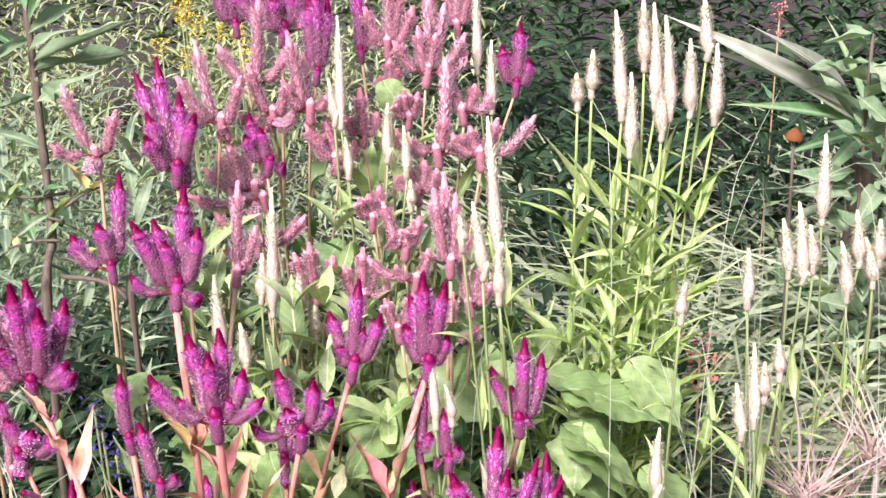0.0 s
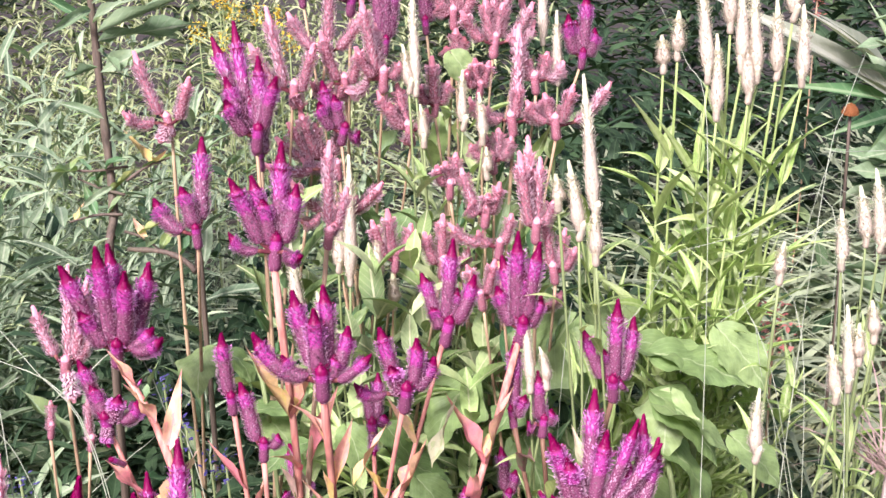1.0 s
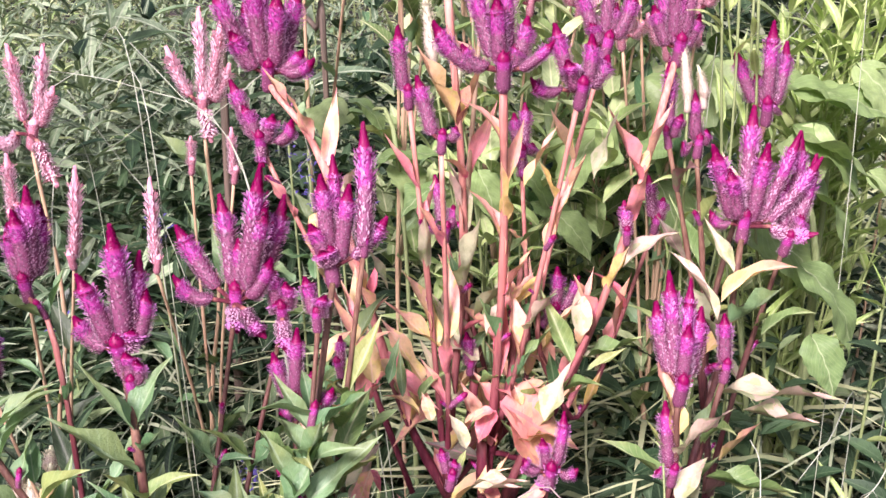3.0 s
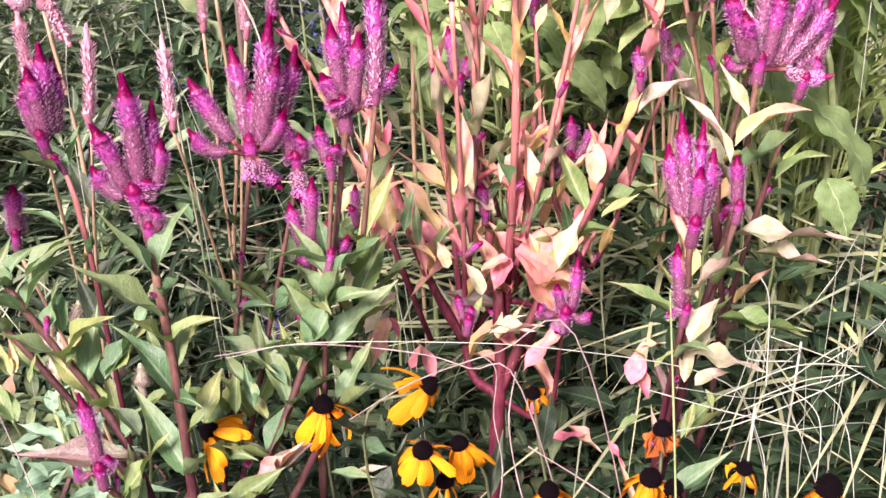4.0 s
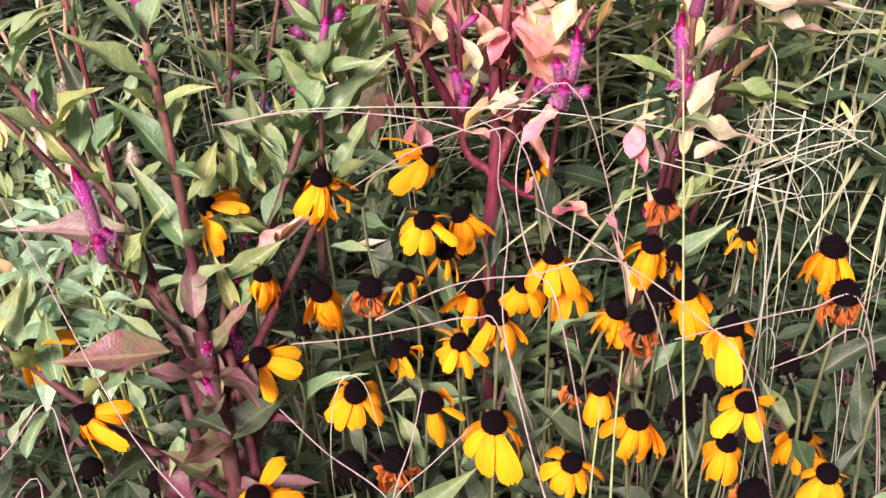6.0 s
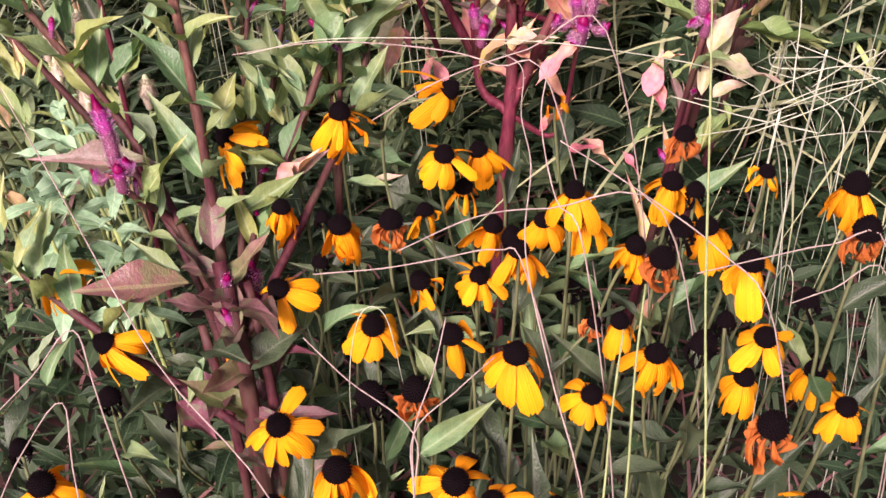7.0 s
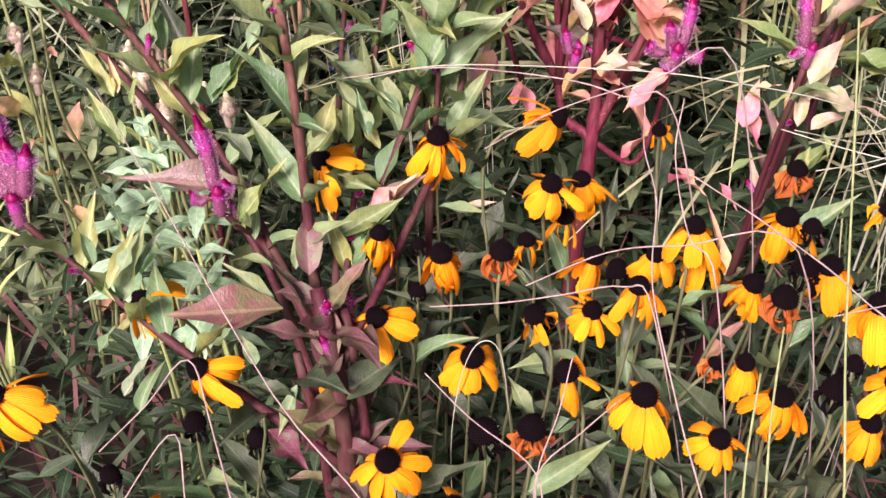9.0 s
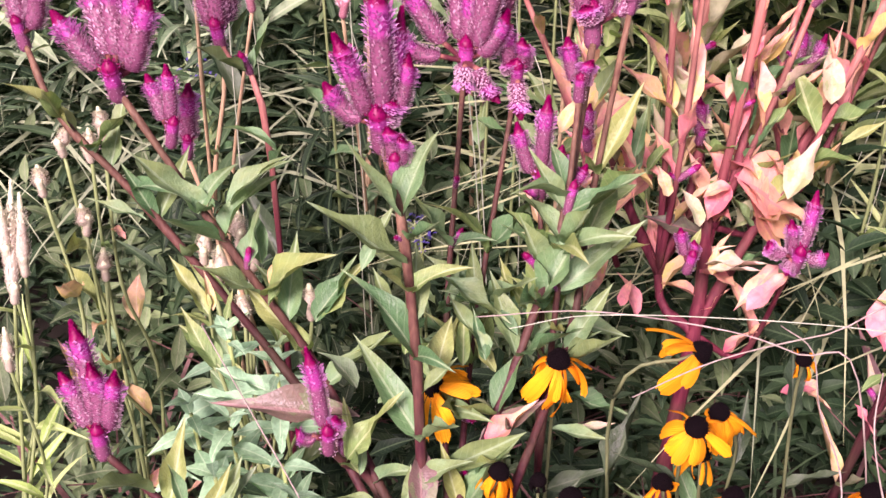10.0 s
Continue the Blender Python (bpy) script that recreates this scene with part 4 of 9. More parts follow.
leaf(p, (-0.192, 0.833, 0.611), (-0.022, -0.016, -0.024), 0.036, 'pink', 0.0, 1.8)
leaf(p, (-0.148, 0.796, 0.555), (-0.038, -0.022, -0.032), 0.054, 'pink', 0.0, 0.9)
leaf(p, (-0.241, 0.930, 0.687), (0.016, -0.027, -0.041), 0.052, 'cream', 0.0, 1.0)
leaf(p, (-0.260, 0.864, 0.623), (-0.041, 0.036, 0.055), 0.078, 'gold', 0.0, 0.7)
leaf(p, (-0.328, 0.762, 0.578), (0.032, 0.022, 0.033), 0.051, 'cream', 0.0, 1.3)
leaf(p, (-0.250, 0.869, 0.595), (-0.040, -0.024, -0.036), 0.058, 'pink', 0.0, 1.2)
leaf(p, (-0.269, 0.763, 0.524), (-0.012, 0.023, 0.035), 0.044, 'pink', 0.0, 1.0)
leaf(p, (-0.156, 0.902, 0.679), (0.015, 0.025, 0.038), 0.048, 'gold', 0.0, 0.9)
leaf(p, (-0.177, 0.907, 0.741), (0.035, 0.016, 0.023), 0.045, 'lime', 0.0, 0.9)
leaf(p, (-0.069, 0.908, 0.723), (0.054, 0.026, 0.038), 0.071, 'cream', 0.0, 0.7)
leaf(p, (-0.348, 0.759, 0.646), (0.035, 0.011, 0.015), 0.040, 'gold', 0.0, 1.0)
leaf(p, (-0.313, 0.761, 0.650), (-0.025, -0.013, -0.020), 0.035, 'cream', 0.0, 1.2)
leaf(p, (-0.306, 0.753, 0.601), (-0.016, -0.025, -0.037), 0.047, 'gold', 0.0, 1.1)
leaf(p, (-0.215, 0.780, 0.568), (0.052, -0.000, -0.002), 0.052, 'cream', 0.0, 0.8)
leaf(p, (-0.224, 0.839, 0.548), (-0.004, 0.021, 0.032), 0.039, 'pink', 0.0, 1.0)
leaf(p, (-0.149, 0.700, 0.517), (0.029, -0.014, -0.022), 0.039, 'pink', 0.0, 1.0)
leaf(p, (-0.177, 0.877, 0.704), (0.021, 0.011, 0.024), 0.034, 'gold', 0.0, 1.0)
leaf(p, (-0.291, 0.829, 0.740), (-0.020, 0.018, 0.036), 0.045, 'cream', 0.0, 0.5)
leaf(p, (-0.170, 0.870, 0.820), (0.030, 0.017, 0.052), 0.063, 'gold', 0.0, 0.45)
leaf(p, (-0.101, 0.917, 0.809), (0.021, 0.021, 0.062), 0.069, 'cream', 0.0, 0.5)
leaf(p, (-0.241, 0.848, 0.666), (-0.057, 0.021, 0.043), 0.075, 'gold', 0.0, 0.6)
leaf(p, (-0.293, 0.858, 0.661), (0.021, -0.033, -0.067), 0.077, 'pink', 0.0, 0.8)
leaf(p, (-0.233, 0.872, 0.599), (0.029, 0.024, 0.036), 0.052, 'gold', 0.0, 1.0)
leaf(p, (-0.235, 0.847, 0.524), (-0.010, 0.022, 0.033), 0.041, 'pink', 0.0, 1.1)
leaf(p, (-0.323, 0.808, 0.685), (0.027, 0.033, 0.049), 0.065, 'gold', 0.0, 0.5)
leaf(p, (-0.201, 0.863, 0.676), (0.022, 0.023, 0.034), 0.047, 'cream', 0.0, 0.8)
leaf(p, (-0.301, 0.841, 0.662), (0.029, -0.021, -0.032), 0.048, 'gold', 0.0, 1.3)
leaf(p, (-0.296, 0.857, 0.650), (0.049, -0.025, -0.039), 0.068, 'pink', 0.0, 0.7)
leaf(p, (-0.252, 0.794, 0.626), (-0.009, 0.014, 0.022), 0.027, 'gold', 0.0, 1.4)
leaf(p, (-0.221, 0.797, 0.594), (-0.013, 0.019, 0.029), 0.036, 'cream', 0.0, 1.3)
leaf(p, (-0.282, 0.782, 0.645), (-0.044, -0.022, -0.032), 0.058, 'lime', 0.0, 0.9)
leaf(p, (-0.342, 0.752, 0.618), (0.026, 0.029, 0.044), 0.058, 'cream', 0.0, 0.8)
leaf(p, (-0.323, 0.758, 0.646), (-0.026, 0.011, 0.017), 0.033, 'gold', 0.0, 1.2)
leaf(p, (-0.176, 0.885, 0.691), (0.033, 0.020, 0.030), 0.049, 'gold', 0.0, 0.9)
leaf(p, (-0.149, 0.811, 0.614), (0.028, 0.030, 0.045), 0.060, 'cream', 0.0, 1.2)
leaf(p, (-0.168, 0.836, 0.615), (-0.007, 0.010, 0.016), 0.020, 'gold', 0.0, 1.6)
leaf(p, (-0.189, 0.827, 0.621), (0.054, 0.002, -0.034), 0.09, 'pink', 0.3, 2.6)
leaf(p, (-0.179, 0.823, 0.614), (0.020, -0.022, -0.033), 0.065, 'pink', -0.4, 2.4)
leaf(p, (-0.195, 0.824, 0.617), (-0.024, -0.004, -0.006), 0.025, 'pink', 0.0, 1.8)
leaf(p, (-0.248, 0.879, 0.682), (-0.007, 0.018, 0.027), 0.033, 'lime', 0.0, 1.0)
leaf(p, (-0.227, 0.867, 0.663), (-0.028, 0.028, 0.043), 0.058, 'cream', 0.0, 1.0)
leaf(p, (-0.271, 0.882, 0.614), (-0.015, 0.035, 0.053), 0.065, 'lime', 0.0, 0.5)
leaf(p, (-0.305, 0.812, 0.654), (-0.005, 0.028, 0.043), 0.051, 'gold', 0.0, 1.3)
leaf(p, (-0.318, 0.814, 0.694), (0.021, 0.027, 0.041), 0.054, 'green', 0.0, 0.8)
leaf(p, (-0.322, 0.826, 0.713), (-0.014, 0.021, 0.032), 0.040, 'pink', 0.0, 0.6)
leaf(p, (-0.321, 0.843, 0.702), (-0.001, 0.028, 0.043), 0.051, 'gold', 0.0, 0.6)
leaf(p, (-0.167, 0.849, 0.653), (0.030, 0.019, 0.028), 0.045, 'lime', 0.0, 0.7)
leaf(p, (-0.110, 0.872, 0.669), (-0.001, 0.028, 0.042), 0.050, 'cream', 0.0, 1.2)
leaf(p, (-0.110, 0.828, 0.657), (0.037, 0.011, 0.016), 0.042, 'lime', 0.0, 0.9)
leaf(p, (-0.327, 0.745, 0.546), (0.004, 0.021, 0.022), 0.031, 'lime', 0.0, 1.4)
leaf(p, (-0.323, 0.759, 0.561), (0.019, 0.029, 0.030), 0.046, 'cream', 0.0, 1.5)
leaf(p, (-0.287, 0.747, 0.549), (0.009, 0.015, 0.016), 0.024, 'pink', 0.0, 1.5)
leaf(p, (-0.338, 0.711, 0.568), (0.052, -0.012, -0.012), 0.054, 'green', 0.0, 1.0)
leaf(p, (-0.338, 0.655, 0.539), (0.048, -0.012, -0.012), 0.051, 'green', 0.0, 1.1)
leaf(p, (-0.332, 0.624, 0.535), (0.029, 0.003, 0.003), 0.029, 'cream', 0.0, 0.7)
leaf(p, (-0.216, 0.769, 0.571), (0.047, 0.000, 0.000), 0.047, 'cream', 0.0, 0.5)
leaf(p, (-0.184, 0.746, 0.548), (0.039, 0.024, 0.025), 0.052, 'pink', 0.0, 1.1)
leaf(p, (-0.163, 0.686, 0.515), (0.030, 0.002, 0.002), 0.031, 'pink', 0.0, 1.2)
leaf(p, (-0.207, 0.781, 0.556), (0.005, 0.018, 0.018), 0.026, 'gold', 0.0, 1.2)
leaf(p, (-0.231, 0.775, 0.578), (0.010, 0.017, 0.018), 0.027, 'lime', 0.0, 1.4)
leaf(p, (-0.309, 0.797, 0.571), (0.015, -0.014, -0.015), 0.025, 'pink', 0.0, 1.0)
leaf(p, (-0.351, 0.763, 0.607), (-0.020, 0.021, 0.032), 0.043, 'gold', 0.0, 0.78)
leaf(p, (-0.318, 0.785, 0.695), (0.029, 0.017, 0.025), 0.041, 'pink', 0.0, 0.99)
leaf(p, (-0.328, 0.780, 0.617), (-0.001, 0.024, 0.036), 0.043, 'lime', 0.0, 0.92)
leaf(p, (-0.346, 0.776, 0.676), (0.033, 0.014, 0.021), 0.042, 'lime', 0.0, 0.97)
leaf(p, (-0.263, 0.806, 0.624), (-0.033, 0.015, 0.024), 0.044, 'gold', 0.0, 0.71)
leaf(p, (-0.308, 0.830, 0.625), (-0.023, 0.021, 0.032), 0.045, 'pink', 0.0, 0.78)
leaf(p, (-0.263, 0.833, 0.623), (0.024, 0.021, 0.031), 0.045, 'lime', 0.0, 0.71)
leaf(p, (-0.328, 0.826, 0.612), (0.033, 0.017, 0.025), 0.045, 'gold', 0.0, 0.77)
leaf(p, (-0.316, 0.812, 0.633), (0.005, 0.024, 0.036), 0.044, 'pink', 0.0, 1.07)
leaf(p, (-0.337, 0.773, 0.628), (0.019, 0.021, 0.032), 0.043, 'pink', 0.0, 0.77)
leaf(p, (-0.278, 0.800, 0.647), (-0.003, 0.024, 0.036), 0.043, 'green', 0.0, 0.81)
leaf(p, (-0.340, 0.800, 0.614), (0.010, 0.024, 0.036), 0.044, 'green', 0.0, 1.08)
leaf(p, (-0.345, 0.785, 0.690), (0.019, 0.020, 0.031), 0.042, 'gold', 0.0, 0.98)
leaf(p, (-0.289, 0.773, 0.677), (0.009, 0.022, 0.034), 0.041, 'green', 0.0, 0.94)
leaf(p, (-0.347, 0.787, 0.654), (0.027, 0.018, 0.027), 0.043, 'green', 0.0, 0.85)
leaf(p, (-0.345, 0.791, 0.659), (0.032, 0.016, 0.023), 0.043, 'gold', 0.0, 0.82)
head(p, 'magenta', (-0.240, 0.939, 1.015), (-0.273, 0.952, 1.080, 0.0158), (-0.256, 0.963, 1.078, 0.0158), (-0.247, 0.953, 1.063, 0.0158), (-0.232, 0.975, 1.105, 0.0158), (-0.215, 0.961, 1.069, 0.0158), (-0.279, 0.937, 1.032, 0.0112), (-0.213, 0.930, 1.013, 0.0129), (-0.229, 0.968, 1.068, 0.0158))
stem(p, [(-0.206, 0.802, 0.470), (-0.237, 0.841, 0.508), (-0.222, 0.898, 0.761), (-0.240, 0.939, 1.005)], 0.0046, 0.0032, 'rose', 10, ('gold', 'cream', 'pink', 'gold', 'green', 'pink', 'pink'), 0.076, lift=2.0, wide=0.55, start=0.25)
head(p, 'pink', (-0.200, 1.018, 1.002), (-0.198, 1.046, 1.087, 0.0121), (-0.181, 1.041, 1.044, 0.0121), (-0.191, 1.022, 1.015, 0.0121))
stem(p, [(-0.237, 0.841, 0.508), (-0.221, 0.921, 0.750), (-0.200, 1.018, 0.994)], 0.003, 0.0021, 'tan', 5, ('gold', 'cream', 'pink', 'gold', 'green', 'pink', 'pink'), 0.076, lift=2.0, wide=0.55, start=0.25)
head(p, 'magenta', (-0.192, 0.855, 0.929), (-0.217, 0.886, 1.000, 0.0159), (-0.200, 0.865, 0.990, 0.0159), (-0.188, 0.887, 1.003, 0.0159), (-0.167, 0.878, 0.968, 0.0159), (-0.252, 0.871, 0.966, 0.0159), (-0.178, 0.865, 0.948, 0.0159), (-0.228, 0.867, 0.947, 0.0159), (-0.153, 0.853, 0.957, 0.0106))
stem(p, [(-0.206, 0.802, 0.470), (-0.196, 0.845, 0.557), (-0.187, 0.866, 0.750), (-0.192, 0.855, 0.921)], 0.0046, 0.0032, 'red', 10, ('gold', 'cream', 'pink', 'gold', 'green', 'pink', 'pink'), 0.076, lift=2.0, wide=0.55, start=0.25)
head(p, 'magenta', (-0.125, 0.877, 0.905), (-0.144, 0.904, 0.958, 0.0155), (-0.110, 0.894, 0.950, 0.0155), (-0.167, 0.878, 0.918, 0.0118), (-0.133, 0.880, 0.933, 0.0155), (-0.097, 0.894, 0.933, 0.0155))
stem(p, [(-0.196, 0.845, 0.557), (-0.165, 0.853, 0.683), (-0.125, 0.877, 0.897)], 0.003, 0.0021, 'rose', 5, ('gold', 'cream', 'pink', 'gold', 'green', 'pink', 'pink'), 0.076, lift=2.0, wide=0.55, start=0.25)
head(p, 'magenta', (-0.271, 0.870, 0.903), (-0.284, 0.889, 0.959, 0.0137), (-0.255, 0.872, 0.904, 0.0108))
stem(p, [(-0.237, 0.841, 0.508), (-0.253, 0.854, 0.705), (-0.271, 0.870, 0.895)], 0.003, 0.0021, 'rose', 5, ('gold', 'cream', 'pink', 'gold', 'green', 'pink', 'pink'), 0.076, lift=2.0, wide=0.55, start=0.25)
head(p, 'magenta', (-0.244, 0.847, 0.870), (-0.263, 0.877, 0.919, 0.0144), (-0.230, 0.853, 0.881, 0.0107))
stem(p, [(-0.237, 0.841, 0.508), (-0.237, 0.838, 0.644), (-0.244, 0.847, 0.862)], 0.003, 0.0021, 'rose', 5, ('gold', 'cream', 'pink', 'gold', 'green', 'pink', 'pink'), 0.076, lift=2.0, wide=0.55, start=0.25)
head(p, 'magenta', (-0.089, 0.986, 0.917), (-0.107, 1.016, 0.965, 0.0152), (-0.082, 1.010, 1.001, 0.0152), (-0.073, 1.005, 0.953, 0.0152), (-0.057, 1.000, 0.967, 0.0152), (-0.097, 0.999, 0.938, 0.0152))
stem(p, [(-0.127, 0.889, 0.586), (-0.149, 0.902, 0.688), (-0.089, 0.986, 0.909)], 0.003, 0.0021, 'rose', 5, ('gold', 'cream', 'pink', 'gold', 'green', 'pink', 'pink'), 0.076, lift=2.0, wide=0.55, start=0.25)
head(p, 'magenta', (-0.015, 1.003, 0.911), (-0.028, 1.039, 0.974, 0.0165), (-0.022, 1.015, 1.006, 0.0165), (0.001, 1.015, 0.995, 0.0165), (-0.011, 1.014, 0.972, 0.0165), (-0.036, 1.027, 0.947, 0.0165), (0.009, 1.011, 0.941, 0.0132))
stem(p, [(-0.206, 0.802, 0.470), (-0.127, 0.889, 0.586), (-0.075, 0.910, 0.729), (-0.015, 1.003, 0.903)], 0.0046, 0.0032, 'rose', 10, ('gold', 'cream', 'pink', 'gold', 'green', 'pink', 'pink'), 0.076, lift=2.0, wide=0.55, start=0.25)
head(p, 'magenta', (-0.149, 0.765, 0.588), (-0.131, 0.791, 0.635, 0.0122), (-0.152, 0.776, 0.618, 0.0116), (-0.172, 0.771, 0.600, 0.0116), (-0.123, 0.766, 0.594, 0.0116), (-0.157, 0.759, 0.577, 0.0116))
stem(p, [(-0.206, 0.802, 0.470), (-0.158, 0.801, 0.446), (-0.149, 0.765, 0.580)], 0.003, 0.0021, 'red', 2, ('gold', 'cream', 'pink', 'gold', 'green', 'pink', 'pink'), 0.076, lift=2.0, wide=0.55, start=0.25)
head(p, 'magenta', (-0.134, 0.907, 0.675), (-0.126, 0.928, 0.714, 0.0136), (-0.106, 0.923, 0.705, 0.0114), (-0.143, 0.918, 0.688, 0.0136), (-0.151, 0.907, 0.670, 0.0114))
stem(p, [(-0.196, 0.845, 0.557), (-0.144, 0.876, 0.539), (-0.134, 0.907, 0.667)], 0.003, 0.0021, 'rose', 5, ('gold', 'cream', 'pink', 'gold', 'green', 'pink', 'pink'), 0.076, lift=2.0, wide=0.55, start=0.25)
head(p, 'magenta', (-0.069, 0.902, 0.759), (-0.066, 0.923, 0.786, 0.0121))
head(p, 'magenta', (-0.160, 1.012, 0.799), (-0.167, 1.038, 0.835, 0.0130), (-0.153, 1.047, 0.843, 0.0130), (-0.149, 1.019, 0.811, 0.0130), (-0.161, 0.996, 0.777, 0.0108))
stem(p, [(-0.196, 0.845, 0.557), (-0.156, 0.923, 0.594), (-0.160, 1.012, 0.791)], 0.003, 0.0021, 'rose', 5, ('gold', 'cream', 'pink', 'gold', 'green', 'pink', 'pink'), 0.076, lift=2.0, wide=0.55, start=0.25)
head(p, 'magenta', (-0.028, 0.980, 0.737), (-0.028, 1.010, 0.778, 0.0130), (-0.014, 0.997, 0.758, 0.0130))
stem(p, [(-0.127, 0.889, 0.586), (-0.097, 0.909, 0.567), (-0.028, 0.980, 0.729)], 0.003, 0.0021, 'rose', 5, ('gold', 'cream', 'pink', 'gold', 'green', 'pink', 'pink'), 0.076, lift=2.0, wide=0.55, start=0.25)
head(p, 'magenta', (-0.238, 0.998, 0.722), (-0.246, 1.034, 0.770, 0.0133), (-0.225, 1.010, 0.745, 0.0133), (-0.252, 1.005, 0.731, 0.0133))
stem(p, [(-0.237, 0.841, 0.508), (-0.191, 0.917, 0.560), (-0.238, 0.998, 0.714)], 0.003, 0.0021, 'rose', 5, ('gold', 'cream', 'pink', 'gold', 'green', 'pink', 'pink'), 0.076, lift=2.0, wide=0.55, start=0.25)
head(p, 'magenta', (-0.216, 0.868, 0.639), (-0.217, 0.878, 0.669, 0.0124))
head(p, 'magenta', (-0.237, 0.756, 0.589), (-0.243, 0.772, 0.612, 0.0097), (-0.230, 0.764, 0.604, 0.0097))
head(p, 'magenta', (-0.414, 1.025, 0.880), (-0.463, 1.044, 0.965, 0.0197), (-0.426, 1.037, 0.986, 0.0197), (-0.422, 1.077, 0.974, 0.0197), (-0.438, 1.065, 0.940, 0.0197), (-0.397, 1.034, 0.961, 0.0197), (-0.379, 1.065, 0.957, 0.0197), (-0.380, 1.030, 0.904, 0.0164), (-0.365, 1.019, 0.895, 0.0154), (-0.447, 1.034, 0.921, 0.0197))
stem(p, [(-0.237, 0.841, 0.508), (-0.284, 0.873, 0.602), (-0.353, 0.951, 0.807), (-0.414, 1.025, 0.872)], 0.0046, 0.0032, 'rose', 10, ('gold', 'cream', 'pink', 'gold', 'green', 'pink', 'pink'), 0.076, lift=2.0, wide=0.55, start=0.25)
head(p, 'magenta', (-0.416, 0.984, 0.821), (-0.446, 1.014, 0.877, 0.0155), (-0.433, 1.004, 0.855, 0.0155), (-0.407, 0.986, 0.850, 0.0155), (-0.386, 0.992, 0.842, 0.0155), (-0.418, 0.972, 0.802, 0.0114))
stem(p, [(-0.271, 0.857, 0.501), (-0.336, 0.914, 0.665), (-0.416, 0.984, 0.813)], 0.003, 0.0021, 'rose', 5, ('gold', 'cream', 'pink', 'gold', 'green', 'pink', 'pink'), 0.076, lift=2.0, wide=0.55, start=0.25)

p = thing('celosia_plant', -0.103, 0.727, 0.0, 'magenta wheat celosia leaning on maroon stems with green and cream leaves', 'flowering plant', 'celosia plants')
leaf(p, (-0.008, 0.775, 0.665), (0.117, 0.000, -0.002), 0.117, 'cream', 0.0, 0.5)
leaf(p, (0.023, 0.784, 0.642), (0.067, -0.008, -0.014), 0.069, 'cream', 0.0, 0.7)
leaf(p, (-0.047, 0.721, 0.620), (-0.027, 0.025, 0.039), 0.054, 'lime', 0.0, 0.9)
leaf(p, (-0.047, 0.707, 0.600), (0.025, 0.024, 0.035), 0.049, 'cream', 0.0, 1.4)
leaf(p, (-0.043, 0.702, 0.592), (0.064, -0.008, -0.014), 0.066, 'cream', 0.0, 1.3)
leaf(p, (-0.006, 0.751, 0.593), (0.075, -0.007, -0.013), 0.076, 'lime', 0.0, 0.9)
leaf(p, (-0.002, 0.810, 0.718), (-0.035, 0.041, 0.062), 0.082, 'cream', 0.0, 0.3)
leaf(p, (0.013, 0.854, 0.713), (0.073, 0.033, 0.049), 0.094, 'gold', 0.0, 0.4)
leaf(p, (0.057, 0.864, 0.673), (0.056, 0.023, 0.033), 0.069, 'lime', 0.0, 0.5)
leaf(p, (-0.078, 0.713, 0.536), (-0.011, 0.022, 0.034), 0.042, 'pink', 0.0, 1.0)
leaf(p, (-0.053, 0.678, 0.519), (0.036, 0.024, 0.036), 0.056, 'lime', 0.0, 0.9)
leaf(p, (-0.093, 0.710, 0.554), (0.014, 0.029, 0.030), 0.044, 'pink', 0.0, 1.2)
leaf(p, (-0.042, 0.692, 0.565), (0.032, 0.014, 0.015), 0.038, 'cream', 0.0, 1.8)
leaf(p, (-0.041, 0.718, 0.577), (0.022, 0.029, 0.030), 0.047, 'cream', 0.0, 1.6)
leaf(p, (-0.016, 0.741, 0.602), (0.080, -0.014, -0.014), 0.082, 'lime', 0.0, 0.55)
leaf(p, (-0.110, 0.666, 0.537), (0.025, 0.014, 0.014), 0.032, 'lime', 0.0, 0.8)
leaf(p, (-0.046, 0.674, 0.561), (-0.010, -0.021, -0.022), 0.032, 'lime', 0.0, 0.9)
leaf(p, (-0.083, 0.732, 0.578), (0.023, 0.001, 0.002), 0.023, 'gold', 0.0, 0.9)
leaf(p, (-0.074, 0.712, 0.571), (0.022, 0.011, 0.012), 0.027, 'lime', 0.0, 1.0)
leaf(p, (-0.081, 0.717, 0.576), (-0.017, 0.010, 0.010), 0.022, 'lime', 0.0, 0.7)
leaf(p, (-0.036, 0.682, 0.569), (0.007, -0.015, -0.015), 0.022, 'lime', 0.0, 1.0)
leaf(p, (-0.047, 0.710, 0.555), (0.010, 0.037, 0.038), 0.054, 'cream', 0.0, 0.7)
leaf(p, (-0.123, 0.646, 0.545), (0.016, -0.016, -0.017), 0.028, 'pink', 0.0, 0.7)
head(p, 'magenta', (0.078, 1.000, 0.850), (0.050, 1.027, 0.902, 0.0158), (0.082, 1.021, 0.933, 0.0158), (0.105, 1.034, 0.909, 0.0158), (0.073, 1.021, 0.882, 0.0158), (0.087, 1.002, 0.856, 0.0125))
stem(p, [(-0.103, 0.727, 0.000), (0.018, 0.852, 0.425), (0.025, 0.932, 0.637), (0.078, 1.000, 0.840)], 0.0044, 0.0026, 'maroon', 7, ('lime', 'cream', 'green', 'gold', 'maroon'), 0.075, lift=1.4, wide=0.6)
head(p, 'magenta', (-0.021, 0.975, 0.830), (-0.020, 1.004, 0.902, 0.0145), (-0.013, 0.977, 0.854, 0.0123))
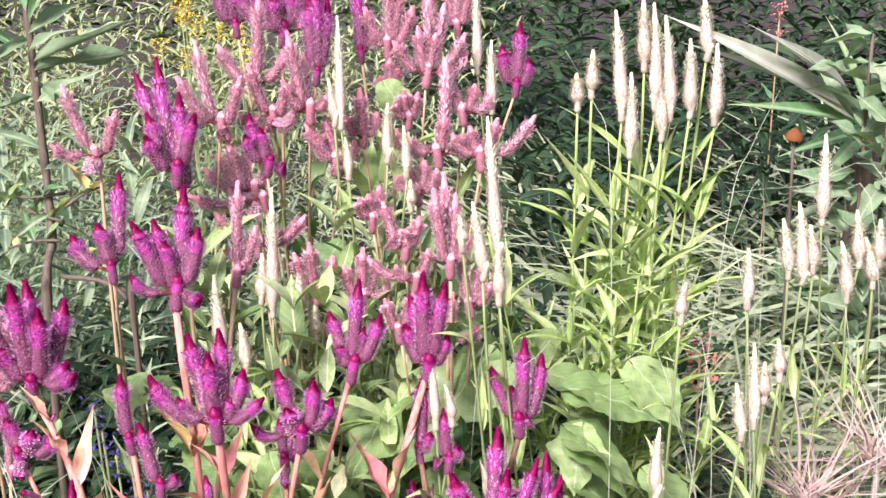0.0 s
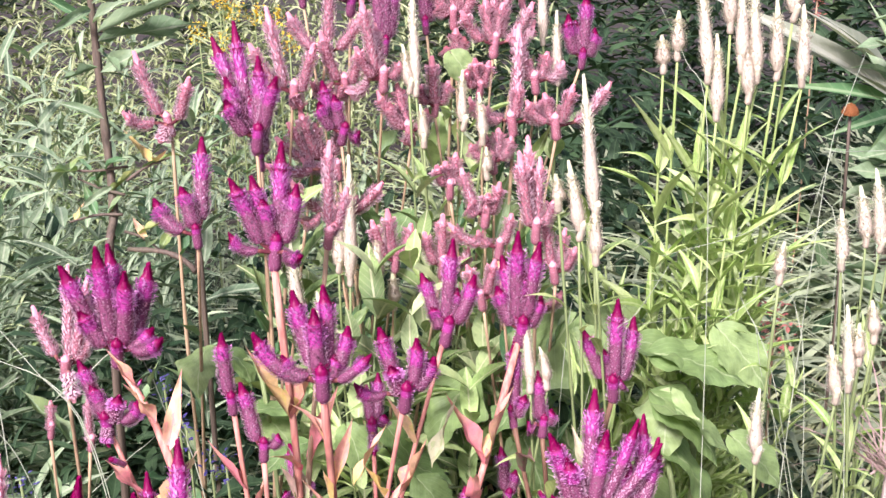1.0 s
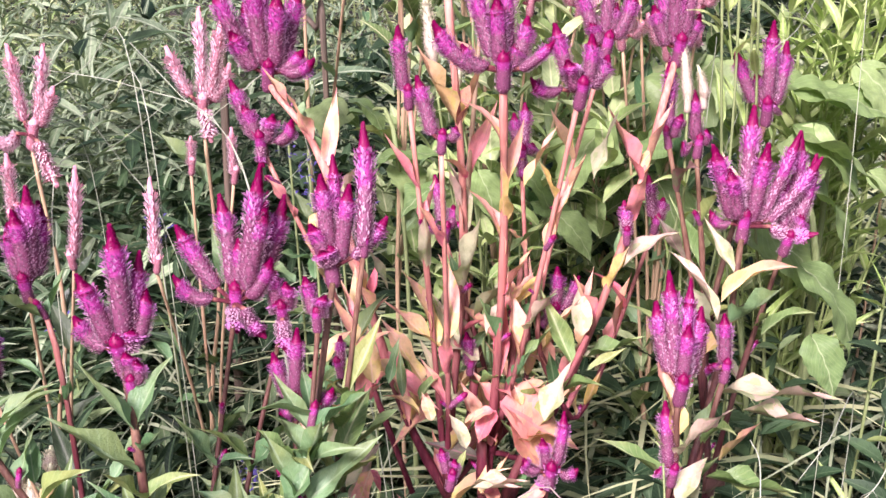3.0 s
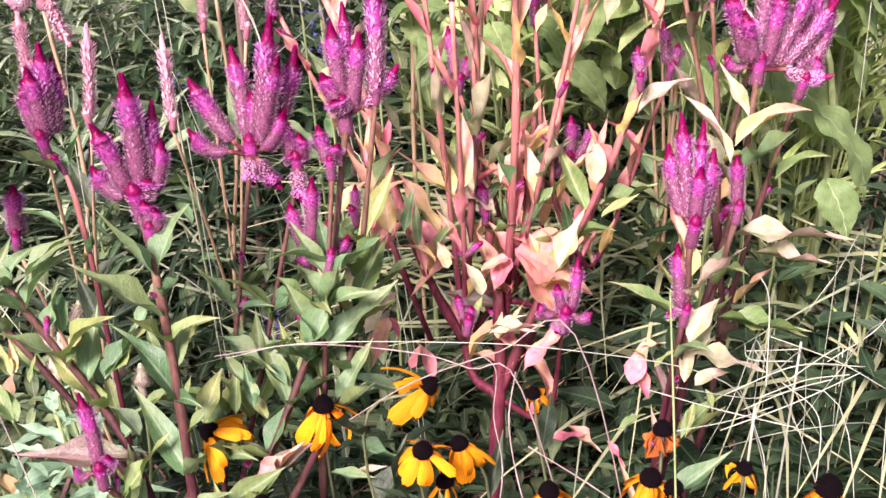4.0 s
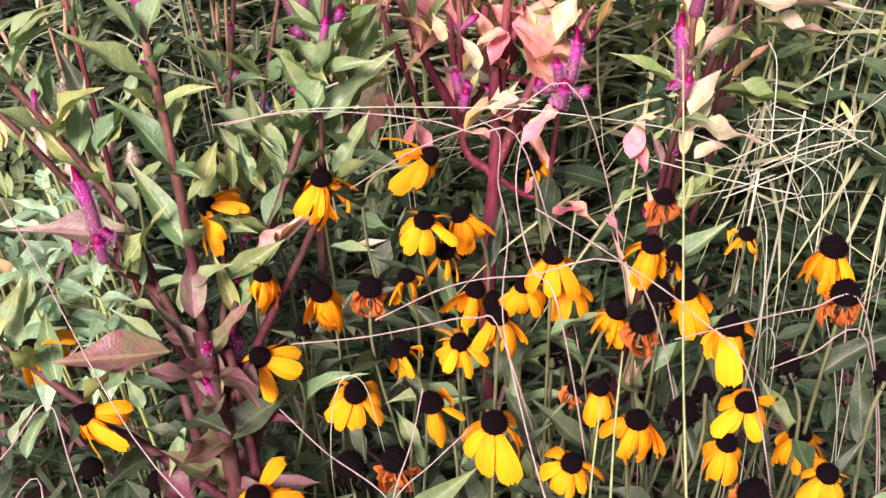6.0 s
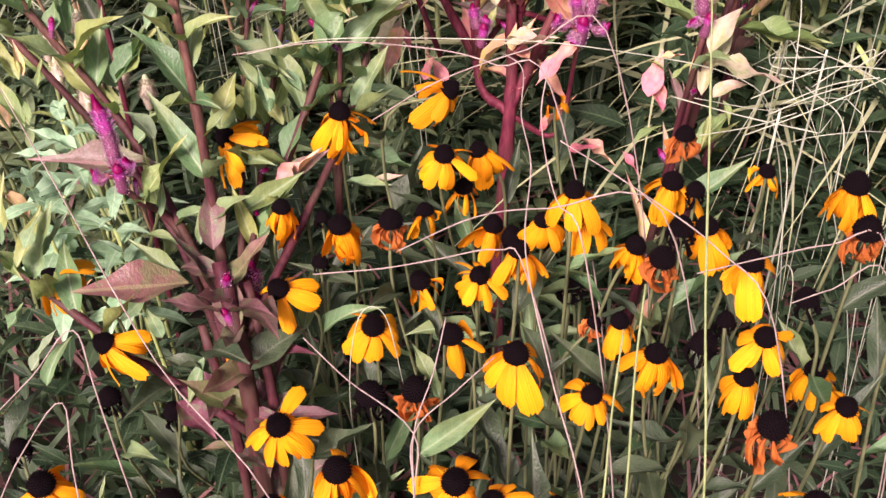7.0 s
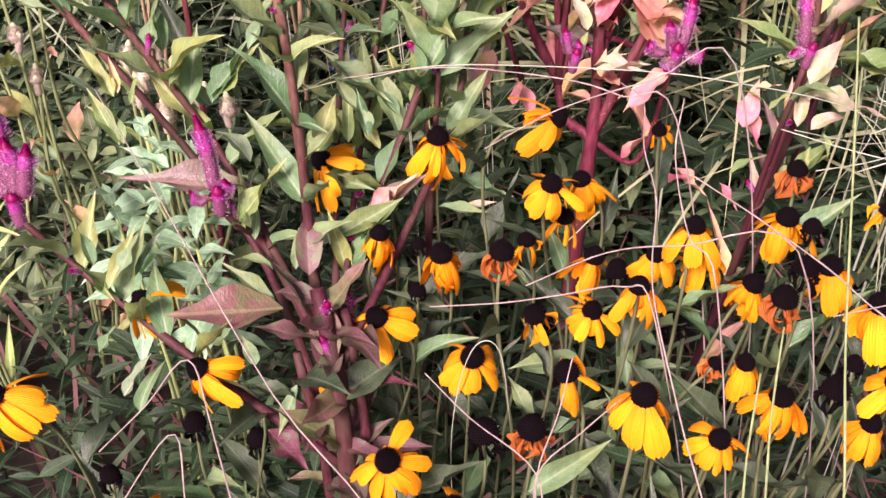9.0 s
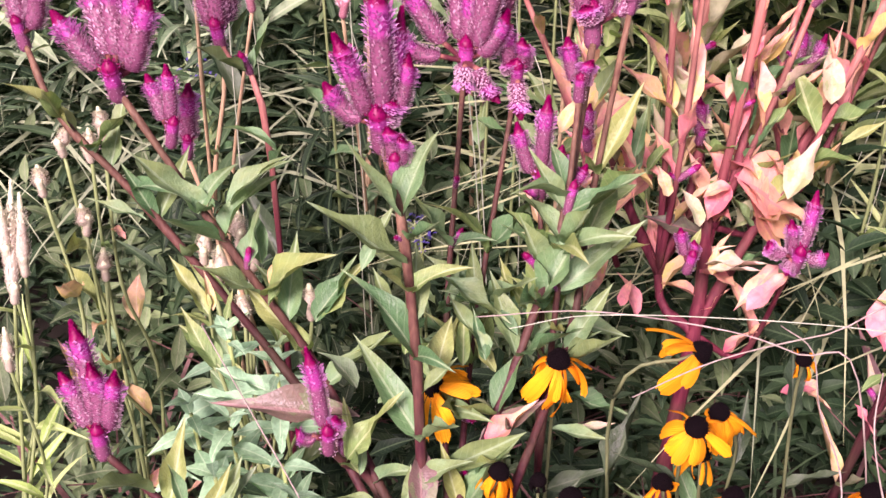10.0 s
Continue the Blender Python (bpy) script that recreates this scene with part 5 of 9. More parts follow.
stem(p, [(0.022, 0.905, 0.566), (0.003, 0.937, 0.705), (-0.021, 0.975, 0.822)], 0.00312, 0.0022, 'maroon', 3, ('lime', 'gold', 'green', 'maroon'), 0.07, lift=1.4, wide=0.55)
head(p, 'magenta', (0.006, 0.972, 0.823), (0.002, 0.982, 0.875, 0.0145), (0.018, 0.975, 0.837, 0.0123), (-0.009, 0.974, 0.825, 0.0123))
stem(p, [(0.022, 0.905, 0.566), (0.015, 0.935, 0.702), (0.006, 0.972, 0.815)], 0.00312, 0.0022, 'maroon', 3, ('lime', 'gold', 'green', 'maroon'), 0.07, lift=1.4, wide=0.55)
head(p, 'magenta', (0.041, 0.909, 0.765), (0.012, 0.921, 0.842, 0.0177), (0.027, 0.915, 0.821, 0.0177), (0.057, 0.965, 0.865, 0.0177), (0.063, 0.926, 0.840, 0.0177), (0.010, 0.921, 0.774, 0.0128), (0.084, 0.932, 0.801, 0.0177), (0.094, 0.930, 0.850, 0.0137), (0.114, 0.926, 0.827, 0.0128), (0.110, 0.906, 0.759, 0.0128))
stem(p, [(-0.103, 0.727, 0.000), (-0.040, 0.747, 0.515), (0.017, 0.845, 0.666), (0.041, 0.909, 0.757)], 0.0044, 0.0026, 'maroon', 7, ('lime', 'cream', 'green', 'gold', 'maroon'), 0.075, lift=1.4, wide=0.6)
head(p, 'magenta', (0.081, 0.907, 0.750), (0.086, 0.943, 0.812, 0.0151), (0.105, 0.957, 0.841, 0.0151), (0.118, 0.945, 0.822, 0.0151), (0.103, 0.919, 0.771, 0.0151))
stem(p, [(0.019, 0.865, 0.460), (0.047, 0.884, 0.611), (0.081, 0.907, 0.742)], 0.00312, 0.0022, 'maroon', 3, ('lime', 'gold', 'green', 'maroon'), 0.07, lift=1.4, wide=0.55)
head(p, 'magenta', (-0.048, 0.737, 0.693), (-0.064, 0.783, 0.750, 0.0149), (-0.052, 0.779, 0.780, 0.0149), (-0.036, 0.773, 0.775, 0.0113), (-0.023, 0.772, 0.749, 0.0149), (-0.040, 0.753, 0.743, 0.0149))
stem(p, [(-0.103, 0.727, 0.000), (-0.053, 0.721, 0.548), (-0.048, 0.737, 0.685)], 0.0044, 0.0026, 'maroon', 7, ('lime', 'cream', 'green', 'gold', 'maroon'), 0.075, lift=1.4, wide=0.6)
head(p, 'magenta', (-0.008, 0.751, 0.701), (-0.006, 0.768, 0.746, 0.0125), (-0.014, 0.757, 0.707, 0.0090))
stem(p, [(-0.061, 0.741, 0.343), (-0.037, 0.745, 0.524), (-0.008, 0.751, 0.693)], 0.00312, 0.0022, 'maroon', 3, ('lime', 'gold', 'green', 'maroon'), 0.07, lift=1.4, wide=0.55)
head(p, 'magenta', (-0.053, 0.714, 0.623), (-0.056, 0.741, 0.677, 0.0134), (-0.063, 0.717, 0.629, 0.0098))
stem(p, [(-0.069, 0.723, 0.365), (-0.062, 0.719, 0.501), (-0.053, 0.714, 0.615)], 0.00312, 0.0022, 'maroon', 3, ('lime', 'gold', 'green', 'maroon'), 0.07, lift=1.4, wide=0.55)

p = thing('celosia_plant', -0.431, 0.431, 0.0, 'magenta wheat celosia with long spikes on branching maroon stems', 'flowering plant', 'celosia plants')
stem(p, [(-0.412, 0.392, 0.000), (-0.414, 0.410, 0.250), (-0.416, 0.435, 0.440), (-0.425, 0.470, 0.522), (-0.437, 0.505, 0.560)], 0.0085, 0.0056, 'maroon', 18, ('wine', 'blush', 'wine', 'deep', 'maroon'), 0.062, start=0.42, end=0.98, lift=0.5, wide=1.1)
stem(p, [(-0.395, 0.396, 0.000), (-0.400, 0.415, 0.260), (-0.402, 0.450, 0.450), (-0.418, 0.500, 0.545)], 0.0048, 0.0034, 'maroon', 11, ('wine', 'blush', 'wine'), 0.058, start=0.45, end=0.98, lift=0.5)
stem(p, [(-0.424, 0.390, 0.000), (-0.430, 0.408, 0.240), (-0.432, 0.440, 0.420), (-0.452, 0.480, 0.520)], 0.0044, 0.0032, 'maroon', 11, ('wine', 'deep', 'blush'), 0.055, start=0.45, end=0.98, lift=0.5)
leaf(p, (-0.489, 0.586, 0.584), (-0.103, 0.005, 0.004), 0.103, 'maroon', 0.0, 0.8)
leaf(p, (-0.445, 0.527, 0.552), (-0.003, 0.042, 0.044), 0.061, 'maroon', 0.0, 1.0)
leaf(p, (-0.378, 0.643, 0.616), (-0.057, 0.025, 0.026), 0.067, 'green', 0.0, 0.8)
leaf(p, (-0.404, 0.613, 0.614), (-0.010, 0.025, 0.026), 0.038, 'green', 0.0, 0.9)
leaf(p, (-0.389, 0.657, 0.602), (0.046, 0.037, 0.039), 0.070, 'green', 0.0, 0.8)
leaf(p, (-0.438, 0.590, 0.619), (0.009, 0.030, 0.032), 0.045, 'lime', 0.0, 1.3)
leaf(p, (-0.402, 0.615, 0.616), (-0.032, 0.030, 0.031), 0.054, 'green', 0.0, 0.8)
leaf(p, (-0.406, 0.589, 0.559), (0.049, 0.020, 0.022), 0.057, 'maroon', 0.0, 0.8)
leaf(p, (-0.464, 0.510, 0.534), (-0.055, -0.012, 0.006), 0.085, 'blush', 0.0, 1.5)
leaf(p, (-0.471, 0.520, 0.530), (-0.042, 0.021, 0.022), 0.052, 'green', 0.0, 0.9)
leaf(p, (-0.561, 0.665, 0.653), (-0.010, 0.027, 0.042), 0.051, 'green', 0.0, 1.0)
leaf(p, (-0.520, 0.628, 0.634), (0.030, 0.025, 0.038), 0.054, 'green', 0.0, 1.0)
leaf(p, (-0.600, 0.663, 0.696), (0.020, 0.027, 0.035), 0.048, 'green', 0.0, 1.1)
leaf(p, (-0.581, 0.667, 0.703), (0.039, 0.023, 0.029), 0.054, 'green', 0.0, 1.0)
leaf(p, (-0.520, 0.625, 0.635), (0.024, 0.026, 0.034), 0.049, 'green', 0.0, 1.1)
leaf(p, (-0.488, 0.624, 0.682), (0.021, 0.028, 0.035), 0.050, 'green', 0.0, 0.8)
leaf(p, (-0.404, 0.701, 0.587), (-0.048, 0.024, 0.029), 0.061, 'green', 0.0, 0.9)
leaf(p, (-0.644, 0.692, 0.668), (-0.044, 0.010, 0.011), 0.047, 'green', 0.0, 0.6)
leaf(p, (-0.466, 0.603, 0.660), (-0.016, 0.023, 0.024), 0.037, 'green', 0.0, 1.0)
leaf(p, (-0.585, 0.593, 0.619), (-0.025, 0.029, 0.031), 0.049, 'lime', 0.0, 0.9)
leaf(p, (-0.557, 0.433, 0.510), (0.012, 0.027, 0.029), 0.042, 'green', 0.0, 0.9)
leaf(p, (-0.453, 0.472, 0.494), (-0.013, -0.026, -0.027), 0.040, 'green', 0.0, 1.0)
leaf(p, (-0.414, 0.461, 0.454), (0.018, 0.026, 0.028), 0.048, 'wine', 0.0, 1.2)
leaf(p, (-0.474, 0.449, 0.470), (0.025, -0.018, -0.018), 0.042, 'wine', 0.0, 1.5)
leaf(p, (-0.572, 0.500, 0.580), (0.012, 0.019, 0.020), 0.030, 'green', 0.0, 1.3)
leaf(p, (-0.533, 0.665, 0.604), (-0.038, 0.025, 0.031), 0.055, 'green', 0.0, 1.2)
leaf(p, (-0.545, 0.674, 0.740), (-0.038, 0.014, 0.023), 0.047, 'green', 0.0, 0.6)
leaf(p, (-0.576, 0.655, 0.712), (0.036, 0.022, 0.033), 0.053, 'green', 0.0, 0.7)
leaf(p, (-0.436, 0.705, 0.621), (0.056, -0.019, -0.029), 0.066, 'green', 0.0, 0.8)
leaf(p, (-0.376, 0.688, 0.631), (0.017, -0.031, -0.047), 0.059, 'lime', 0.0, 0.7)
leaf(p, (-0.380, 0.668, 0.610), (-0.015, 0.030, 0.031), 0.045, 'lime', 0.0, 0.6)
leaf(p, (-0.373, 0.649, 0.619), (0.022, 0.028, 0.029), 0.046, 'lime', 0.0, 1.0)
leaf(p, (-0.381, 0.634, 0.618), (-0.036, 0.024, 0.024), 0.050, 'green', 0.0, 1.0)
leaf(p, (-0.396, 0.617, 0.599), (-0.015, 0.016, 0.016), 0.028, 'lime', 0.0, 1.4)
leaf(p, (-0.442, 0.606, 0.603), (0.007, 0.024, 0.025), 0.036, 'lime', 0.0, 1.9)
leaf(p, (-0.405, 0.580, 0.561), (0.041, 0.023, 0.024), 0.053, 'pink', 0.0, 0.8)
leaf(p, (-0.351, 0.665, 0.607), (0.005, 0.019, 0.019), 0.027, 'lime', 0.0, 0.9)
leaf(p, (-0.367, 0.656, 0.597), (0.027, 0.012, 0.013), 0.032, 'green', 0.0, 0.9)
leaf(p, (-0.589, 0.514, 0.549), (0.020, 0.032, 0.033), 0.050, 'lime', 0.0, 0.9)
leaf(p, (-0.600, 0.526, 0.561), (-0.012, 0.021, 0.022), 0.033, 'green', 0.0, 1.1)
leaf(p, (-0.577, 0.533, 0.541), (0.023, 0.026, 0.027), 0.044, 'grey', 0.0, 0.7)
leaf(p, (-0.472, 0.531, 0.554), (-0.035, 0.010, 0.010), 0.038, 'green', 0.0, 1.0)
leaf(p, (-0.455, 0.531, 0.554), (0.002, 0.022, 0.022), 0.031, 'green', 0.0, 1.1)
leaf(p, (-0.487, 0.554, 0.562), (0.002, 0.019, 0.020), 0.027, 'green', 0.0, 1.0)
leaf(p, (-0.568, 0.441, 0.517), (0.019, 0.021, 0.022), 0.036, 'grey', 0.0, 1.0)
leaf(p, (-0.592, 0.475, 0.523), (0.013, 0.014, 0.015), 0.024, 'green', 0.0, 1.3)
leaf(p, (-0.480, 0.470, 0.518), (-0.011, 0.015, 0.016), 0.024, 'green', 0.0, 1.6)
leaf(p, (-0.582, 0.595, 0.619), (-0.029, 0.024, 0.024), 0.044, 'lime', 0.0, 1.3)
leaf(p, (-0.593, 0.627, 0.638), (-0.031, 0.028, 0.029), 0.050, 'lime', 0.0, 0.9)
leaf(p, (-0.590, 0.629, 0.640), (-0.008, 0.019, 0.020), 0.029, 'gold', 0.0, 0.8)
leaf(p, (-0.583, 0.632, 0.628), (0.004, 0.015, 0.016), 0.023, 'lime', 0.0, 0.9)
leaf(p, (-0.554, 0.639, 0.636), (0.016, 0.019, 0.020), 0.032, 'lime', 0.0, 0.8)
leaf(p, (-0.519, 0.626, 0.637), (0.033, 0.031, 0.032), 0.055, 'lime', 0.0, 1.2)
leaf(p, (-0.434, 0.654, 0.653), (0.047, -0.024, -0.025), 0.058, 'green', 0.0, 1.0)
leaf(p, (-0.419, 0.612, 0.609), (0.000, 0.029, 0.030), 0.041, 'lime', 0.0, 1.1)
leaf(p, (-0.459, 0.617, 0.614), (0.004, 0.016, 0.017), 0.024, 'lime', 0.0, 1.2)
leaf(p, (-0.491, 0.594, 0.604), (-0.026, 0.022, 0.023), 0.041, 'grey', 0.0, 1.1)
leaf(p, (-0.476, 0.580, 0.604), (0.011, 0.006, 0.006), 0.013, 'green', 0.0, 1.3)
leaf(p, (-0.553, 0.655, 0.638), (0.005, 0.020, 0.020), 0.029, 'gold', 0.0, 0.9)
leaf(p, (-0.537, 0.662, 0.660), (0.019, 0.001, 0.001), 0.019, 'green', 0.0, 1.1)
leaf(p, (-0.460, 0.648, 0.646), (0.015, 0.021, 0.022), 0.034, 'lime', 0.0, 0.5)
leaf(p, (-0.556, 0.606, 0.588), (-0.039, 0.010, 0.010), 0.041, 'mint', 0.0, 0.9)
leaf(p, (-0.570, 0.601, 0.582), (-0.037, 0.002, 0.002), 0.037, 'mint', 0.0, 0.8)
head(p, 'magenta', (-0.475, 0.649, 0.777), (-0.475, 0.669, 0.869, 0.0169), (-0.463, 0.678, 0.844, 0.0127), (-0.456, 0.671, 0.817, 0.0141), (-0.501, 0.661, 0.836, 0.0148), (-0.512, 0.664, 0.799, 0.0141), (-0.492, 0.669, 0.810, 0.0127), (-0.469, 0.654, 0.795, 0.0159))
stem(p, [(-0.416, 0.437, 0.440), (-0.440, 0.525, 0.506), (-0.451, 0.579, 0.648), (-0.462, 0.612, 0.735), (-0.475, 0.649, 0.769)], 0.00459, 0.0027, 'maroon', 13, ('green', 'green', 'lime'), 0.067, lift=1.2, start=0.36, end=0.8)
head(p, 'magenta', (-0.466, 0.629, 0.759), (-0.468, 0.643, 0.782, 0.0139), (-0.460, 0.638, 0.778, 0.0118))
head(p, 'magenta', (-0.421, 0.799, 0.742), (-0.467, 0.836, 0.801, 0.0171), (-0.474, 0.804, 0.762, 0.0142), (-0.431, 0.848, 0.822, 0.0171), (-0.414, 0.828, 0.788, 0.0171), (-0.397, 0.823, 0.857, 0.0171), (-0.393, 0.817, 0.826, 0.0171), (-0.375, 0.845, 0.820, 0.0171), (-0.420, 0.792, 0.715, 0.0142), (-0.396, 0.780, 0.716, 0.0142), (-0.387, 0.813, 0.775, 0.0171))
stem(p, [(-0.423, 0.466, 0.510), (-0.431, 0.639, 0.586), (-0.421, 0.799, 0.734)], 0.0027, 0.0019, 'maroon', 10, ('lime', 'green', 'lime', 'green', 'green'), 0.067, lift=1.2, start=0.36, end=0.8)
head(p, 'magenta', (-0.381, 0.803, 0.729), (-0.390, 0.820, 0.761, 0.0147), (-0.374, 0.812, 0.754, 0.0147), (-0.379, 0.786, 0.699, 0.0143), (-0.386, 0.807, 0.740, 0.0147))
stem(p, [(-0.423, 0.466, 0.510), (-0.413, 0.641, 0.580), (-0.381, 0.803, 0.721)], 0.0027, 0.0019, 'maroon', 10, ('lime', 'green', 'lime', 'green', 'green'), 0.067, lift=1.2, start=0.36, end=0.8)
head(p, 'magenta', (-0.332, 0.765, 0.791), (-0.342, 0.793, 0.860, 0.0162), (-0.330, 0.809, 0.871, 0.0127), (-0.319, 0.788, 0.853, 0.0162), (-0.348, 0.779, 0.824, 0.0162), (-0.290, 0.791, 0.826, 0.0135), (-0.339, 0.768, 0.806, 0.0162))
stem(p, [(-0.423, 0.466, 0.510), (-0.418, 0.548, 0.531), (-0.355, 0.681, 0.656), (-0.332, 0.765, 0.783)], 0.00425, 0.0025, 'maroon', 13, ('lime', 'green', 'lime', 'green', 'green'), 0.067, lift=1.2, start=0.36, end=0.8)
head(p, 'magenta', (-0.308, 0.773, 0.806), (-0.304, 0.819, 0.895, 0.0158))
stem(p, [(-0.423, 0.466, 0.510), (-0.344, 0.649, 0.589), (-0.327, 0.722, 0.663), (-0.308, 0.773, 0.798)], 0.0034, 0.002, 'maroon', 13, ('lime', 'green', 'lime', 'green', 'green'), 0.067, lift=1.2, start=0.36, end=0.8)
head(p, 'magenta', (-0.343, 0.729, 0.762), (-0.352, 0.748, 0.791, 0.0127), (-0.338, 0.736, 0.781, 0.0127))
stem(p, [(-0.359, 0.613, 0.491), (-0.352, 0.665, 0.633), (-0.343, 0.729, 0.754)], 0.0027, 0.0019, 'maroon', 10, ('lime', 'green', 'lime', 'green', 'green'), 0.067, lift=1.2, start=0.36, end=0.8)
head(p, 'magenta', (-0.364, 0.726, 0.685), (-0.364, 0.745, 0.745, 0.0128), (-0.383, 0.751, 0.720, 0.0123), (-0.376, 0.721, 0.679, 0.0123), (-0.347, 0.733, 0.710, 0.0123))
stem(p, [(-0.359, 0.613, 0.491), (-0.361, 0.664, 0.598), (-0.364, 0.726, 0.677)], 0.0027, 0.0019, 'maroon', 10, ('lime', 'green', 'lime', 'green', 'green'), 0.067, lift=1.2, start=0.36, end=0.8)
head(p, 'magenta', (-0.347, 0.715, 0.686), (-0.334, 0.723, 0.704, 0.0105))
head(p, 'magenta', (-0.328, 0.756, 0.703), (-0.328, 0.770, 0.725, 0.0092))
head(p, 'magenta', (-0.506, 0.542, 0.610), (-0.517, 0.570, 0.664, 0.0118), (-0.527, 0.543, 0.615, 0.0093), (-0.499, 0.549, 0.622, 0.0105))
stem(p, [(-0.423, 0.466, 0.510), (-0.479, 0.561, 0.544), (-0.496, 0.546, 0.583), (-0.506, 0.542, 0.602)], 0.0038, 0.00225, 'maroon', 4, ('lime', 'green', 'lime', 'green', 'green'), 0.067, lift=1.2, start=0.36, end=0.8)
head(p, 'magenta', (-0.416, 0.507, 0.517), (-0.419, 0.531, 0.535, 0.0135))
head(p, 'magenta', (-0.656, 0.553, 0.589), (-0.673, 0.602, 0.654, 0.0159), (-0.687, 0.589, 0.618, 0.0140), (-0.646, 0.576, 0.631, 0.0140), (-0.660, 0.583, 0.634, 0.0146))
stem(p, [(-0.416, 0.437, 0.440), (-0.528, 0.485, 0.506), (-0.615, 0.540, 0.541), (-0.656, 0.553, 0.581)], 0.0038, 0.00225, 'maroon', 8, ('lime', 'green', 'lime', 'green', 'green'), 0.067, lift=1.2, start=0.36, end=0.8)
head(p, 'magenta', (-0.652, 0.702, 0.776), (-0.691, 0.735, 0.811, 0.0169), (-0.678, 0.764, 0.830, 0.0169), (-0.658, 0.750, 0.841, 0.0169), (-0.638, 0.738, 0.839, 0.0169), (-0.627, 0.726, 0.826, 0.0169))
stem(p, [(-0.423, 0.466, 0.510), (-0.514, 0.620, 0.580), (-0.583, 0.659, 0.676), (-0.652, 0.702, 0.768)], 0.0038, 0.00225, 'maroon', 11, ('green', 'green', 'lime'), 0.067, lift=1.2, start=0.36, end=0.8)
head(p, 'magenta', (-0.616, 0.680, 0.750), (-0.629, 0.705, 0.780, 0.0117), (-0.615, 0.701, 0.788, 0.0117))
head(p, 'magenta', (-0.735, 0.774, 0.769), (-0.751, 0.811, 0.803, 0.0162), (-0.740, 0.821, 0.812, 0.0162), (-0.722, 0.792, 0.804, 0.0162))
stem(p, [(-0.416, 0.437, 0.440), (-0.508, 0.620, 0.516), (-0.641, 0.708, 0.656), (-0.706, 0.736, 0.723), (-0.735, 0.774, 0.761)], 0.0038, 0.00225, 'maroon', 11, ('green', 'lime'), 0.067, lift=1.2, start=0.36, end=0.8)

p = thing('celosia_plant', -0.645, 1.021, 0.0, 'faded pink wheat celosia with silvery spikes on tan stems', 'flowering plant', 'celosia plants')
head(p, 'pink', (-0.653, 1.017, 0.820), (-0.673, 1.046, 0.903, 0.0126), (-0.645, 1.070, 0.897, 0.0126), (-0.631, 1.041, 0.862, 0.0126), (-0.687, 1.019, 0.811, 0.0126), (-0.624, 0.990, 0.775, 0.0136))
stem(p, [(-0.645, 1.021, 0.000), (-0.671, 1.007, 0.410), (-0.645, 1.018, 0.615), (-0.653, 1.017, 0.810)], 0.00306, 0.0018, 'tan', 5, ('green', 'deep', 'green'), 0.075, lift=1.2, wide=0.8)
head(p, 'pink', (-0.599, 0.934, 0.720), (-0.595, 0.964, 0.804, 0.0116))
stem(p, [(-0.667, 1.009, 0.342), (-0.637, 0.975, 0.532), (-0.599, 0.934, 0.712)], 0.00216, 0.0015119999999999999, 'tan', 2, ('green', 'deep', 'green'), 0.075, lift=1.2, wide=0.8)
head(p, 'pink', (-0.639, 0.906, 0.775), (-0.645, 0.928, 0.830, 0.0117), (-0.636, 0.912, 0.789, 0.0117))
stem(p, [(-0.671, 1.007, 0.410), (-0.657, 0.961, 0.594), (-0.639, 0.906, 0.767)], 0.00216, 0.0015119999999999999, 'tan', 2, ('green', 'deep', 'green'), 0.075, lift=1.2, wide=0.8)

p = thing('celosia_plant', -0.577, 0.791, 0.0, 'magenta wheat celosia with dark tips among pink ones', 'flowering plant', 'celosia plants')
head(p, 'magenta', (-0.608, 0.833, 0.740), (-0.606, 0.869, 0.821, 0.0176), (-0.625, 0.856, 0.793, 0.0176), (-0.600, 0.881, 0.802, 0.0176), (-0.614, 0.852, 0.806, 0.0176))
stem(p, [(-0.577, 0.791, 0.000), (-0.566, 0.772, 0.660), (-0.608, 0.833, 0.732)], 0.00306, 0.0018, 'rose', 5, ('green', 'deep', 'green'), 0.075, lift=1.2, wide=0.8)
head(p, 'magenta', (-0.632, 0.779, 0.674), (-0.629, 0.790, 0.723, 0.0155), (-0.629, 0.798, 0.697, 0.0155))
stem(p, [(-0.571, 0.782, 0.330), (-0.598, 0.781, 0.505), (-0.632, 0.779, 0.666)], 0.00216, 0.0015119999999999999, 'tan', 2, ('green', 'deep', 'green'), 0.075, lift=1.2, wide=0.8)

p = thing('celosia_plant', -0.499, 1.037, 0.0, 'faded pink wheat celosia with silvery spikes on tan stems', 'flowering plant', 'celosia plants')
head(p, 'pink', (-0.499, 1.114, 0.819), (-0.540, 1.157, 0.873, 0.0136), (-0.508, 1.187, 0.909, 0.0136), (-0.478, 1.153, 0.907, 0.0136), (-0.471, 1.146, 0.857, 0.0136), (-0.490, 1.106, 0.782, 0.0136))
stem(p, [(-0.499, 1.037, 0.000), (-0.516, 1.091, 0.409), (-0.493, 1.095, 0.614), (-0.499, 1.114, 0.809)], 0.00306, 0.0018, 'tan', 5, ('green', 'deep', 'green'), 0.075, lift=1.2, wide=0.8)
head(p, 'pink', (-0.524, 0.950, 0.708), (-0.532, 0.993, 0.781, 0.0118))
stem(p, [(-0.513, 1.082, 0.341), (-0.518, 1.023, 0.526), (-0.524, 0.950, 0.700)], 0.00216, 0.0015119999999999999, 'tan', 2, ('green', 'deep', 'green'), 0.075, lift=1.2, wide=0.8)
head(p, 'pink', (-0.507, 1.068, 0.768), (-0.507, 1.082, 0.796, 0.0097))
